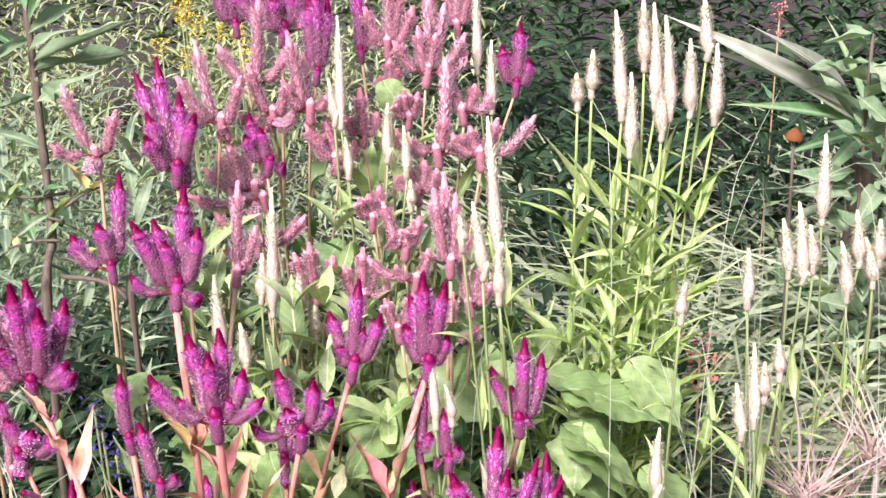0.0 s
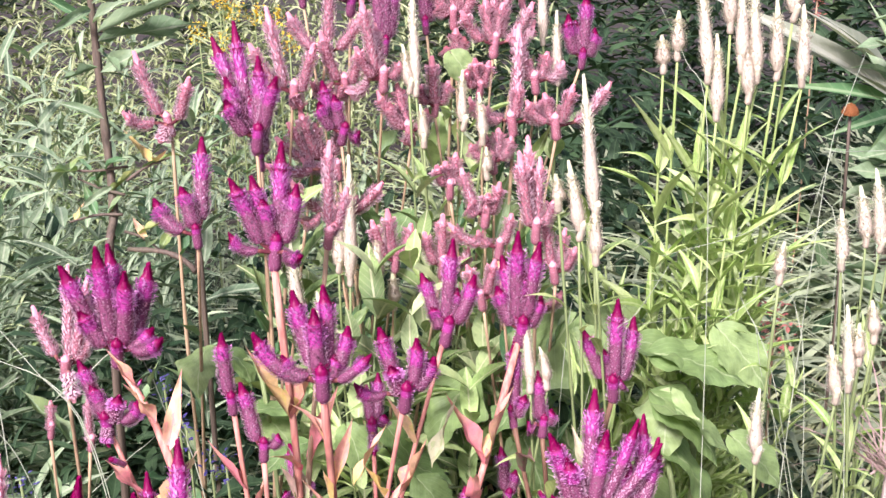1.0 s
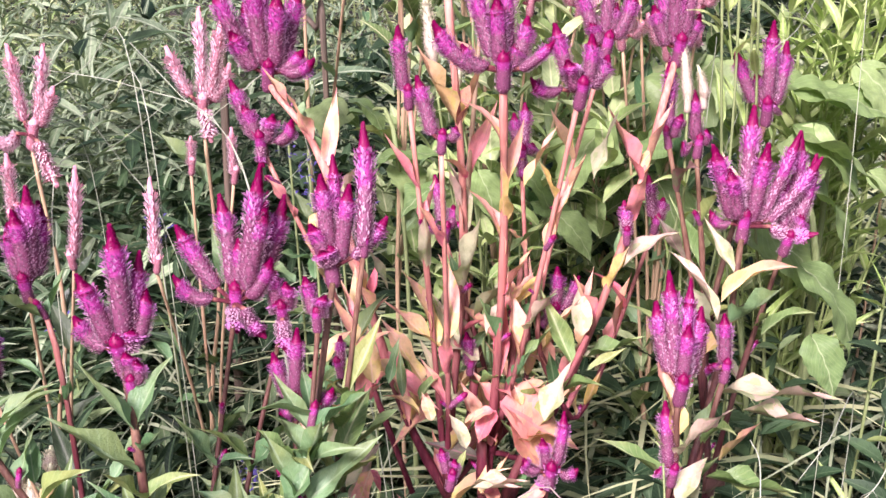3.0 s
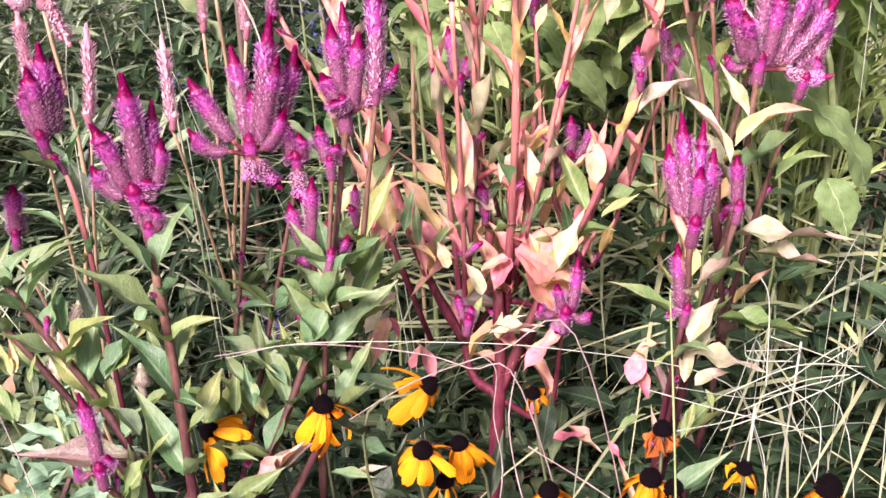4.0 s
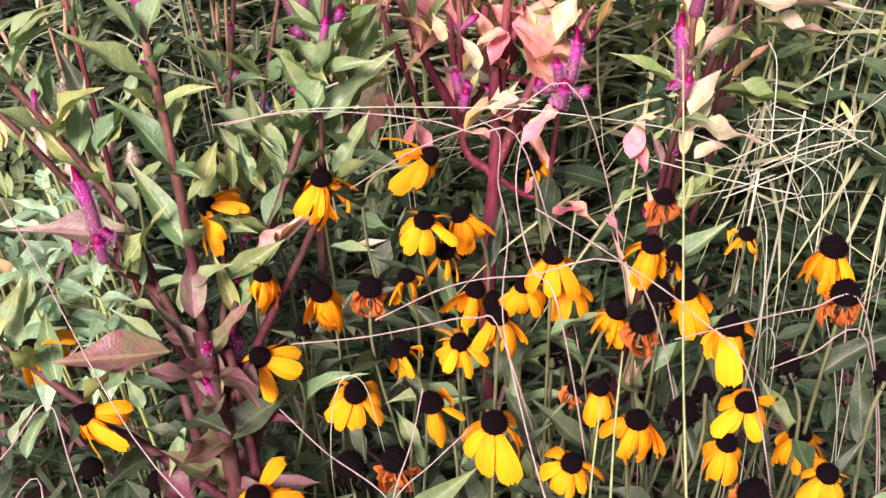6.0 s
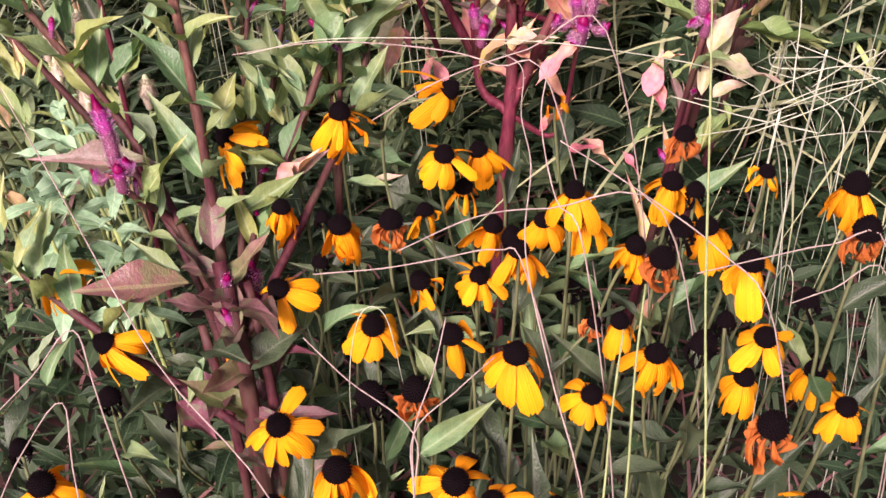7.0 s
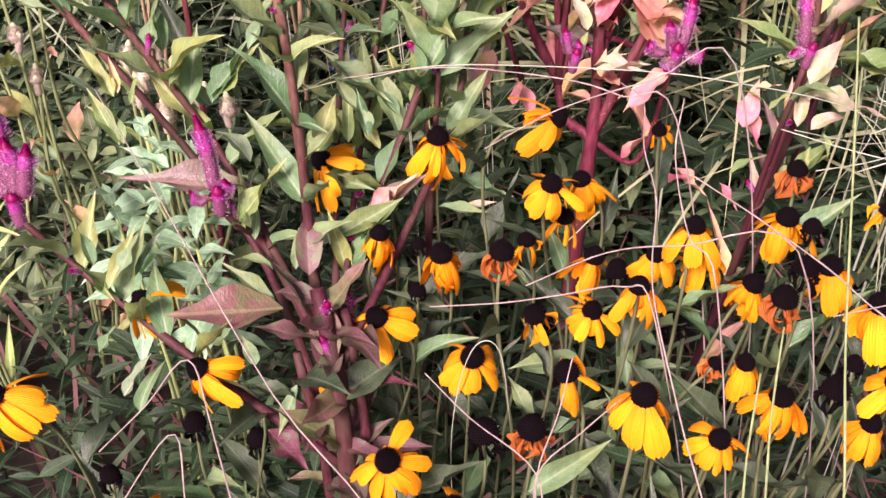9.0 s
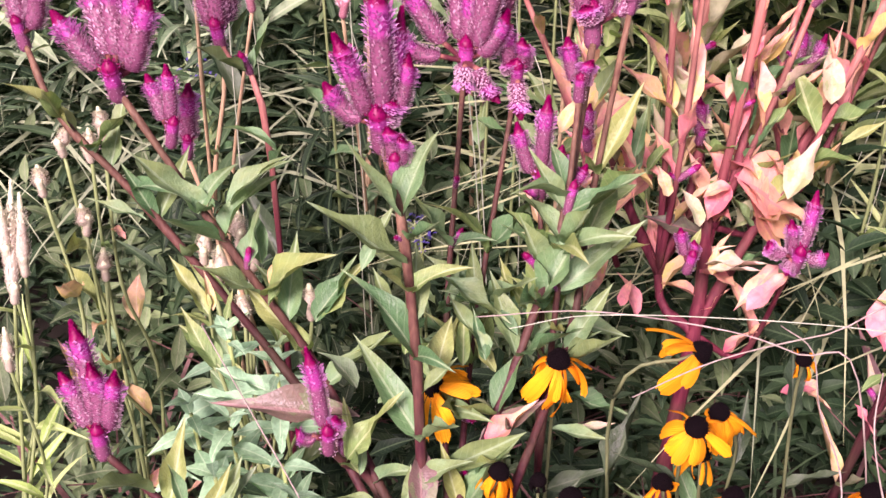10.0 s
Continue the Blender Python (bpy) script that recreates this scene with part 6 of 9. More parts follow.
stem(p, [(-0.513, 1.082, 0.341), (-0.510, 1.075, 0.553), (-0.507, 1.068, 0.760)], 0.00216, 0.0015119999999999999, 'tan', 2, ('green', 'deep', 'green'), 0.075, lift=1.2, wide=0.8)
head(p, 'pink', (-0.458, 1.044, 0.767), (-0.460, 1.061, 0.812, 0.0095))
stem(p, [(-0.513, 1.082, 0.341), (-0.489, 1.065, 0.553), (-0.458, 1.044, 0.759)], 0.00216, 0.0015119999999999999, 'tan', 2, ('green', 'deep', 'green'), 0.075, lift=1.2, wide=0.8)

p = thing('celosia_plant', -0.376, 1.269, 0.0, 'faded pink wheat celosia with silvery spikes on tan stems', 'flowering plant', 'celosia plants')
head(p, 'pink', (-0.398, 1.268, 1.052), (-0.438, 1.288, 1.131, 0.0146), (-0.376, 1.278, 1.104, 0.0146), (-0.450, 1.260, 1.067, 0.0146), (-0.411, 1.261, 1.032, 0.0158))
stem(p, [(-0.376, 1.269, 0.000), (-0.400, 1.287, 0.526), (-0.401, 1.268, 0.789), (-0.398, 1.268, 1.042)], 0.00306, 0.0018, 'tan', 4, ('green', 'deep', 'green'), 0.075, lift=1.2, wide=0.8)
head(p, 'magenta', (-0.335, 1.073, 0.984), (-0.382, 1.096, 1.015, 0.0172), (-0.349, 1.095, 1.030, 0.0172), (-0.332, 1.127, 1.071, 0.0172))
stem(p, [(-0.400, 1.287, 0.526), (-0.370, 1.190, 0.752), (-0.335, 1.073, 0.976)], 0.00216, 0.0015119999999999999, 'tan', 3, ('green', 'deep', 'green'), 0.075, lift=1.2, wide=0.8)

p = thing('celosia_plant', -0.275, 1.195, 0.0, 'dark magenta wheat celosia with tall narrow spikes', 'flowering plant', 'celosia plants')
head(p, 'magenta', (-0.287, 1.175, 1.060), (-0.334, 1.234, 1.156, 0.0172), (-0.313, 1.242, 1.171, 0.0172), (-0.282, 1.207, 1.140, 0.0172), (-0.267, 1.181, 1.124, 0.0172), (-0.320, 1.205, 1.118, 0.0172), (-0.319, 1.180, 1.099, 0.0172))
stem(p, [(-0.275, 1.195, 0.000), (-0.293, 1.195, 0.530), (-0.283, 1.180, 0.795), (-0.287, 1.175, 1.050)], 0.00306, 0.0018, 'tan', 8, ('green', 'lime', 'green'), 0.075, lift=1.2, wide=0.8)
head(p, 'magenta', (-0.284, 1.186, 1.031), (-0.298, 1.208, 1.102, 0.0164), (-0.284, 1.222, 1.089, 0.0164))
stem(p, [(-0.293, 1.195, 0.530), (-0.289, 1.191, 0.776), (-0.284, 1.186, 1.023)], 0.00216, 0.0015119999999999999, 'tan', 4, ('green', 'lime', 'green'), 0.075, lift=1.2, wide=0.8)
head(p, 'pink', (-0.262, 1.300, 1.081), (-0.293, 1.339, 1.173, 0.0148), (-0.311, 1.313, 1.136, 0.0148), (-0.236, 1.311, 1.136, 0.0148), (-0.299, 1.317, 1.105, 0.0148), (-0.251, 1.293, 1.064, 0.0148))
stem(p, [(-0.293, 1.195, 0.530), (-0.279, 1.242, 0.798), (-0.262, 1.300, 1.073)], 0.00216, 0.0015119999999999999, 'tan', 4, ('green', 'lime', 'green'), 0.075, lift=1.2, wide=0.8)
head(p, 'pink', (-0.226, 1.346, 1.120), (-0.271, 1.371, 1.163, 0.0152), (-0.183, 1.356, 1.161, 0.0152), (-0.219, 1.366, 1.225, 0.0152))
stem(p, [(-0.291, 1.192, 0.574), (-0.262, 1.261, 0.840), (-0.226, 1.346, 1.112)], 0.00216, 0.0015119999999999999, 'tan', 4, ('green', 'lime', 'green'), 0.075, lift=1.2, wide=0.8)

p = thing('celosia_plant', -0.197, 1.415, 0.0, 'tall magenta and pink wheat celosia crowded with spikes', 'flowering plant', 'celosia plants')
head(p, 'magenta', (-0.201, 1.427, 1.168), (-0.268, 1.455, 1.241, 0.0212), (-0.254, 1.469, 1.240, 0.0212), (-0.226, 1.442, 1.256, 0.0212), (-0.203, 1.474, 1.257, 0.0212), (-0.171, 1.476, 1.246, 0.0212), (-0.147, 1.464, 1.230, 0.0212), (-0.188, 1.456, 1.220, 0.0212), (-0.213, 1.431, 1.216, 0.0212))
stem(p, [(-0.197, 1.415, 0.000), (-0.191, 1.443, 0.584), (-0.209, 1.424, 0.876), (-0.201, 1.427, 1.158)], 0.00306, 0.0018, 'tan', 8, ('green', 'lime', 'green'), 0.075, lift=1.2, wide=0.8)
head(p, 'magenta', (-0.159, 1.409, 1.118), (-0.171, 1.432, 1.216, 0.0200), (-0.156, 1.435, 1.230, 0.0200), (-0.144, 1.443, 1.208, 0.0200))
stem(p, [(-0.191, 1.443, 0.584), (-0.177, 1.427, 0.844), (-0.159, 1.409, 1.110)], 0.00216, 0.0015119999999999999, 'tan', 4, ('green', 'lime', 'green'), 0.075, lift=1.2, wide=0.8)
head(p, 'magenta', (-0.263, 1.459, 1.170), (-0.295, 1.479, 1.231, 0.0204), (-0.281, 1.486, 1.245, 0.0204), (-0.254, 1.493, 1.233, 0.0204))
stem(p, [(-0.191, 1.443, 0.584), (-0.223, 1.450, 0.868), (-0.263, 1.459, 1.162)], 0.00216, 0.0015119999999999999, 'tan', 4, ('green', 'lime', 'green'), 0.075, lift=1.2, wide=0.8)
head(p, 'pink', (-0.203, 1.333, 1.084), (-0.230, 1.337, 1.146, 0.0152), (-0.242, 1.326, 1.092, 0.0152), (-0.183, 1.338, 1.122, 0.0152), (-0.212, 1.322, 1.067, 0.0152))
stem(p, [(-0.192, 1.438, 0.487), (-0.197, 1.391, 0.776), (-0.203, 1.333, 1.076)], 0.00216, 0.0015119999999999999, 'tan', 4, ('green', 'lime', 'green'), 0.075, lift=1.2, wide=0.8)
head(p, 'pink', (-0.157, 1.315, 1.094), (-0.181, 1.326, 1.186, 0.0150), (-0.168, 1.353, 1.153, 0.0150), (-0.204, 1.319, 1.083, 0.0150), (-0.188, 1.317, 1.131, 0.0150), (-0.136, 1.321, 1.112, 0.0150))
stem(p, [(-0.191, 1.443, 0.584), (-0.176, 1.385, 0.834), (-0.157, 1.315, 1.086)], 0.00216, 0.0015119999999999999, 'tan', 4, ('green', 'lime', 'green'), 0.075, lift=1.2, wide=0.8)
head(p, 'pink', (-0.124, 1.313, 1.030), (-0.151, 1.321, 1.065, 0.0152), (-0.164, 1.324, 1.078, 0.0152), (-0.132, 1.307, 1.017, 0.0152), (-0.105, 1.325, 1.056, 0.0152), (-0.141, 1.335, 1.084, 0.0152))
stem(p, [(-0.192, 1.438, 0.487), (-0.161, 1.382, 0.751), (-0.124, 1.313, 1.022)], 0.00216, 0.0015119999999999999, 'tan', 4, ('green', 'lime', 'green'), 0.075, lift=1.2, wide=0.8)

p = thing('celosia_plant', -0.064, 1.462, 0.0, 'faded pink wheat celosia with silvery spikes on tan stems', 'flowering plant', 'celosia plants')
head(p, 'pink', (-0.071, 1.481, 1.142), (-0.102, 1.495, 1.191, 0.0165), (-0.069, 1.499, 1.233, 0.0165), (-0.055, 1.500, 1.215, 0.0165), (-0.037, 1.487, 1.193, 0.0165), (-0.091, 1.488, 1.158, 0.0165))
stem(p, [(-0.064, 1.462, 0.000), (-0.055, 1.464, 0.571), (-0.078, 1.476, 0.856), (-0.071, 1.481, 1.132)], 0.00306, 0.0018, 'tan', 8, ('green', 'lime', 'green'), 0.075, lift=1.2, wide=0.8)
head(p, 'pink', (-0.021, 1.449, 1.111), (-0.061, 1.454, 1.154, 0.0163), (-0.032, 1.466, 1.170, 0.0163), (-0.017, 1.493, 1.216, 0.0163), (0.003, 1.494, 1.195, 0.0163), (0.030, 1.463, 1.162, 0.0163), (0.035, 1.468, 1.136, 0.0163), (-0.009, 1.470, 1.161, 0.0163))
stem(p, [(-0.055, 1.464, 0.571), (-0.039, 1.457, 0.834), (-0.021, 1.449, 1.103)], 0.00216, 0.0015119999999999999, 'tan', 4, ('green', 'lime', 'green'), 0.075, lift=1.2, wide=0.8)
head(p, 'pink', (-0.068, 1.461, 1.087), (-0.068, 1.474, 1.128, 0.0165), (-0.057, 1.470, 1.118, 0.0165), (-0.082, 1.468, 1.106, 0.0165))
stem(p, [(-0.055, 1.464, 0.571), (-0.061, 1.463, 0.823), (-0.068, 1.461, 1.079)], 0.00216, 0.0015119999999999999, 'tan', 4, ('green', 'lime', 'green'), 0.075, lift=1.2, wide=0.8)
head(p, 'pink', (0.022, 1.530, 1.159), (0.006, 1.557, 1.215, 0.0170), (0.036, 1.546, 1.209, 0.0170), (0.018, 1.558, 1.219, 0.0170))
stem(p, [(-0.055, 1.464, 0.571), (-0.020, 1.494, 0.855), (0.022, 1.530, 1.151)], 0.00216, 0.0015119999999999999, 'tan', 4, ('green', 'lime', 'green'), 0.075, lift=1.2, wide=0.8)
head(p, 'magenta', (0.097, 1.483, 1.088), (0.077, 1.501, 1.141, 0.0185), (0.106, 1.501, 1.171, 0.0185), (0.120, 1.496, 1.123, 0.0185), (0.094, 1.505, 1.134, 0.0185))
stem(p, [(-0.055, 1.464, 0.571), (0.014, 1.473, 0.824), (0.097, 1.483, 1.080)], 0.00216, 0.0015119999999999999, 'tan', 4, ('green', 'lime', 'green'), 0.075, lift=1.2, wide=0.8)
head(p, 'magenta', (-0.107, 1.498, 1.130), (-0.111, 1.510, 1.221, 0.0172), (-0.099, 1.518, 1.191, 0.0172), (-0.107, 1.511, 1.169, 0.0172))
stem(p, [(-0.055, 1.464, 0.571), (-0.078, 1.480, 0.843), (-0.107, 1.498, 1.122)], 0.00216, 0.0015119999999999999, 'tan', 4, ('green', 'lime', 'green'), 0.075, lift=1.2, wide=0.8)

p = thing('celosia_plant', -0.015, 1.278, 0.0, 'faded pink wheat celosia with silvery spikes on tan stems', 'flowering plant', 'celosia plants')
head(p, 'pink', (-0.003, 1.307, 1.043), (-0.040, 1.321, 1.059, 0.0151), (-0.056, 1.329, 1.066, 0.0151), (0.002, 1.320, 1.088, 0.0151), (0.034, 1.324, 1.064, 0.0151), (0.005, 1.363, 1.148, 0.0151))
stem(p, [(-0.015, 1.278, 0.000), (-0.023, 1.290, 0.522), (-0.014, 1.300, 0.782), (-0.003, 1.307, 1.033)], 0.00306, 0.0018, 'tan', 8, ('green', 'lime', 'green'), 0.075, lift=1.2, wide=0.8)
head(p, 'pink', (0.027, 1.353, 1.082), (0.002, 1.385, 1.140, 0.0154), (0.041, 1.368, 1.116, 0.0154), (0.062, 1.369, 1.103, 0.0154), (0.012, 1.368, 1.109, 0.0154))
stem(p, [(-0.022, 1.292, 0.565), (0.000, 1.319, 0.818), (0.027, 1.353, 1.074)], 0.00216, 0.0015119999999999999, 'tan', 4, ('green', 'lime', 'green'), 0.075, lift=1.2, wide=0.8)
head(p, 'pink', (0.047, 1.296, 1.041), (0.012, 1.310, 1.069, 0.0150), (0.033, 1.313, 1.077, 0.0150), (0.110, 1.315, 1.089, 0.0150), (0.065, 1.302, 1.089, 0.0150), (0.057, 1.306, 1.067, 0.0150))
stem(p, [(-0.023, 1.290, 0.522), (0.008, 1.293, 0.775), (0.047, 1.296, 1.033)], 0.00216, 0.0015119999999999999, 'tan', 4, ('green', 'lime', 'green'), 0.075, lift=1.2, wide=0.8)
head(p, 'pink', (-0.097, 1.343, 1.055), (-0.099, 1.349, 1.114, 0.0154), (-0.118, 1.346, 1.082, 0.0154), (-0.079, 1.358, 1.083, 0.0154))
stem(p, [(-0.023, 1.290, 0.522), (-0.057, 1.314, 0.781), (-0.097, 1.343, 1.047)], 0.00216, 0.0015119999999999999, 'tan', 4, ('green', 'lime', 'green'), 0.075, lift=1.2, wide=0.8)
head(p, 'pink', (-0.042, 1.370, 1.071), (-0.048, 1.374, 1.107, 0.0156), (-0.030, 1.374, 1.104, 0.0156), (-0.058, 1.373, 1.094, 0.0156))
stem(p, [(-0.023, 1.290, 0.522), (-0.032, 1.326, 0.789), (-0.042, 1.370, 1.063)], 0.00216, 0.0015119999999999999, 'tan', 4, ('green', 'lime', 'green'), 0.075, lift=1.2, wide=0.8)
head(p, 'pink', (-0.042, 1.193, 0.965), (-0.067, 1.222, 1.011, 0.0142), (-0.025, 1.200, 1.001, 0.0142), (-0.038, 1.196, 0.990, 0.0142), (-0.059, 1.201, 0.976, 0.0142))
stem(p, [(-0.023, 1.290, 0.522), (-0.032, 1.247, 0.741), (-0.042, 1.193, 0.957)], 0.00216, 0.0015119999999999999, 'tan', 4, ('green', 'lime', 'green'), 0.075, lift=1.2, wide=0.8)
head(p, 'pink', (-0.080, 1.232, 0.985), (-0.095, 1.236, 1.011, 0.0145), (-0.072, 1.253, 1.021, 0.0145), (-0.086, 1.245, 1.013, 0.0145))
stem(p, [(-0.023, 1.290, 0.522), (-0.049, 1.264, 0.750), (-0.080, 1.232, 0.977)], 0.00216, 0.0015119999999999999, 'tan', 4, ('green', 'lime', 'green'), 0.075, lift=1.2, wide=0.8)
head(p, 'pink', (-0.027, 1.281, 1.002), (-0.055, 1.294, 1.021, 0.0150), (-0.021, 1.304, 1.037, 0.0150), (-0.039, 1.294, 1.033, 0.0150), (-0.005, 1.297, 1.028, 0.0150))
stem(p, [(-0.023, 1.290, 0.522), (-0.025, 1.286, 0.758), (-0.027, 1.281, 0.994)], 0.00216, 0.0015119999999999999, 'tan', 4, ('green', 'lime', 'green'), 0.075, lift=1.2, wide=0.8)

p = thing('celosia_plant', -0.147, 1.204, 0.0, 'faded pink wheat celosia with silvery spikes on tan stems', 'flowering plant', 'celosia plants')
head(p, 'pink', (-0.208, 1.269, 0.998), (-0.293, 1.251, 1.008, 0.0148), (-0.252, 1.279, 1.007, 0.0148), (-0.228, 1.263, 0.979, 0.0148))
stem(p, [(-0.147, 1.204, 0.000), (-0.164, 1.213, 0.499), (-0.188, 1.253, 0.748), (-0.208, 1.269, 0.988)], 0.00306, 0.0018, 'tan', 8, ('green', 'lime', 'green'), 0.075, lift=1.2, wide=0.8)
head(p, 'pink', (-0.224, 1.292, 1.002), (-0.205, 1.322, 1.048, 0.0151), (-0.254, 1.298, 1.063, 0.0151), (-0.269, 1.302, 1.045, 0.0151), (-0.284, 1.303, 1.027, 0.0151), (-0.239, 1.314, 1.041, 0.0151))
stem(p, [(-0.164, 1.213, 0.499), (-0.191, 1.249, 0.745), (-0.224, 1.292, 0.994)], 0.00216, 0.0015119999999999999, 'tan', 4, ('green', 'lime', 'green'), 0.075, lift=1.2, wide=0.8)
head(p, 'pink', (-0.212, 1.223, 0.958), (-0.259, 1.228, 0.997, 0.0145), (-0.156, 1.225, 0.994, 0.0145), (-0.251, 1.217, 0.957, 0.0145), (-0.184, 1.231, 0.976, 0.0145))
stem(p, [(-0.164, 1.213, 0.499), (-0.186, 1.217, 0.725), (-0.212, 1.223, 0.950)], 0.00216, 0.0015119999999999999, 'tan', 4, ('green', 'lime', 'green'), 0.075, lift=1.2, wide=0.8)
head(p, 'magenta', (-0.205, 1.274, 1.040), (-0.227, 1.302, 1.094, 0.0163), (-0.209, 1.287, 1.082, 0.0163), (-0.183, 1.273, 1.043, 0.0163), (-0.232, 1.284, 1.073, 0.0163))
stem(p, [(-0.168, 1.220, 0.540), (-0.185, 1.244, 0.785), (-0.205, 1.274, 1.032)], 0.00216, 0.0015119999999999999, 'tan', 4, ('green', 'lime', 'green'), 0.075, lift=1.2, wide=0.8)
head(p, 'pink', (-0.142, 1.185, 0.914), (-0.167, 1.197, 0.958, 0.0143), (-0.123, 1.198, 0.954, 0.0143), (-0.149, 1.194, 0.972, 0.0143))
stem(p, [(-0.161, 1.212, 0.416), (-0.153, 1.200, 0.660), (-0.142, 1.185, 0.906)], 0.00216, 0.0015119999999999999, 'tan', 4, ('green', 'lime', 'green'), 0.075, lift=1.2, wide=0.8)
head(p, 'pink', (-0.090, 1.165, 0.916), (-0.109, 1.178, 0.951, 0.0141), (-0.073, 1.190, 0.952, 0.0141), (-0.089, 1.182, 0.970, 0.0141), (-0.058, 1.175, 0.932, 0.0141))
stem(p, [(-0.161, 1.212, 0.416), (-0.129, 1.191, 0.661), (-0.090, 1.165, 0.908)], 0.00216, 0.0015119999999999999, 'tan', 4, ('green', 'lime', 'green'), 0.075, lift=1.2, wide=0.8)

p = thing('celosia_plant', 0.011, 1.119, 0.0, 'faded pink wheat celosia with silvery spikes on tan stems', 'flowering plant', 'celosia plants')
head(p, 'pink', (0.009, 1.121, 0.972), (-0.010, 1.135, 1.052, 0.0141), (0.002, 1.164, 1.061, 0.0141), (0.030, 1.137, 1.000, 0.0141), (0.014, 1.154, 1.041, 0.0141))
stem(p, [(0.011, 1.119, 0.000), (0.011, 1.119, 0.486), (0.012, 1.121, 0.729), (0.009, 1.121, 0.962)], 0.00306, 0.0018, 'tan', 8, ('green', 'lime', 'green'), 0.075, lift=1.2, wide=0.8)
head(p, 'pink', (0.006, 1.139, 0.876), (-0.015, 1.162, 0.910, 0.0132), (0.041, 1.139, 0.894, 0.0132), (0.011, 1.148, 0.930, 0.0132))
stem(p, [(0.011, 1.119, 0.405), (0.009, 1.128, 0.637), (0.006, 1.139, 0.868)], 0.00216, 0.0015119999999999999, 'tan', 4, ('green', 'lime', 'green'), 0.075, lift=1.2, wide=0.8)
head(p, 'pink', (-0.029, 1.143, 0.945), (-0.081, 1.159, 0.966, 0.0130), (-0.051, 1.155, 0.960, 0.0130), (-0.014, 1.156, 0.979, 0.0130))
stem(p, [(0.011, 1.119, 0.486), (-0.007, 1.130, 0.712), (-0.029, 1.143, 0.937)], 0.00216, 0.0015119999999999999, 'tan', 4, ('green', 'lime', 'green'), 0.075, lift=1.2, wide=0.8)
head(p, 'pink', (0.032, 1.125, 0.923), (0.020, 1.142, 0.975, 0.0129), (0.043, 1.146, 0.965, 0.0129), (0.053, 1.129, 0.950, 0.0129))
stem(p, [(0.011, 1.119, 0.486), (0.021, 1.122, 0.702), (0.032, 1.125, 0.915)], 0.00216, 0.0015119999999999999, 'tan', 4, ('green', 'lime', 'green'), 0.075, lift=1.2, wide=0.8)
head(p, 'pink', (-0.045, 1.134, 0.889), (-0.063, 1.142, 0.925, 0.0131), (-0.033, 1.142, 0.932, 0.0131), (-0.023, 1.141, 0.906, 0.0131))
stem(p, [(0.011, 1.119, 0.405), (-0.014, 1.126, 0.643), (-0.045, 1.134, 0.881)], 0.00216, 0.0015119999999999999, 'tan', 4, ('green', 'lime', 'green'), 0.075, lift=1.2, wide=0.8)

p = thing('white_celosia', -0.147, 1.182, 0.0, 'cream-white wheat celosia with slender pale spikes', 'flowering plant', 'white celosia plants')
head(p, 'cream', (-0.192, 1.179, 0.897), (-0.190, 1.221, 1.027, 0.0172))
stem(p, [(-0.147, 1.182, 0.000), (-0.174, 1.208, 0.449), (-0.194, 1.180, 0.673), (-0.192, 1.179, 0.887)], 0.002, 0.0013, 'green', 8, ('lime', 'green', 'lime'), 0.065, lift=0.9, wide=0.13)
head(p, 'cream', (-0.205, 1.184, 0.911), (-0.200, 1.203, 0.956, 0.0172))
stem(p, [(-0.147, 1.182, 0.000), (-0.160, 1.188, 0.456), (-0.198, 1.184, 0.683), (-0.205, 1.184, 0.901)], 0.002, 0.0013, 'green', 8, ('lime', 'green', 'lime'), 0.065, lift=0.9, wide=0.13)
head(p, 'cream', (-0.161, 1.178, 0.895), (-0.164, 1.194, 0.947, 0.0172))
stem(p, [(-0.147, 1.182, 0.000), (-0.184, 1.173, 0.447), (-0.182, 1.179, 0.671), (-0.161, 1.178, 0.885)], 0.002, 0.0013, 'green', 8, ('lime', 'green', 'lime'), 0.065, lift=0.9, wide=0.13)
head(p, 'cream', (-0.248, 1.164, 0.854), (-0.262, 1.190, 0.934, 0.0172))
stem(p, [(-0.147, 1.182, 0.000), (-0.192, 1.151, 0.427), (-0.219, 1.168, 0.640), (-0.248, 1.164, 0.844)], 0.002, 0.0013, 'green', 8, ('lime', 'green', 'lime'), 0.065, lift=0.9, wide=0.13)
head(p, 'cream', (-0.222, 1.158, 0.839), (-0.225, 1.174, 0.883, 0.0172))
stem(p, [(-0.147, 1.182, 0.000), (-0.180, 1.190, 0.419), (-0.193, 1.164, 0.629), (-0.222, 1.158, 0.829)], 0.002, 0.0013, 'green', 8, ('lime', 'green', 'lime'), 0.065, lift=0.9, wide=0.13)
head(p, 'cream', (-0.142, 1.170, 0.872), (-0.146, 1.181, 0.902, 0.0172))
stem(p, [(-0.147, 1.182, 0.000), (-0.132, 1.197, 0.436), (-0.146, 1.173, 0.654), (-0.142, 1.170, 0.862)], 0.002, 0.0013, 'green', 8, ('lime', 'green', 'lime'), 0.065, lift=0.9, wide=0.13)

p = thing('white_celosia', -0.072, 1.321, 0.0, 'cream-white wheat celosia with slender pale spikes', 'flowering plant', 'white celosia plants')
head(p, 'cream', (-0.118, 1.291, 1.088), (-0.123, 1.339, 1.203, 0.0136))
stem(p, [(-0.072, 1.321, 0.000), (-0.069, 1.290, 0.544), (-0.095, 1.299, 0.816), (-0.118, 1.291, 1.078)], 0.002, 0.0013, 'green', 8, ('lime', 'green', 'lime'), 0.065, lift=0.9, wide=0.13)
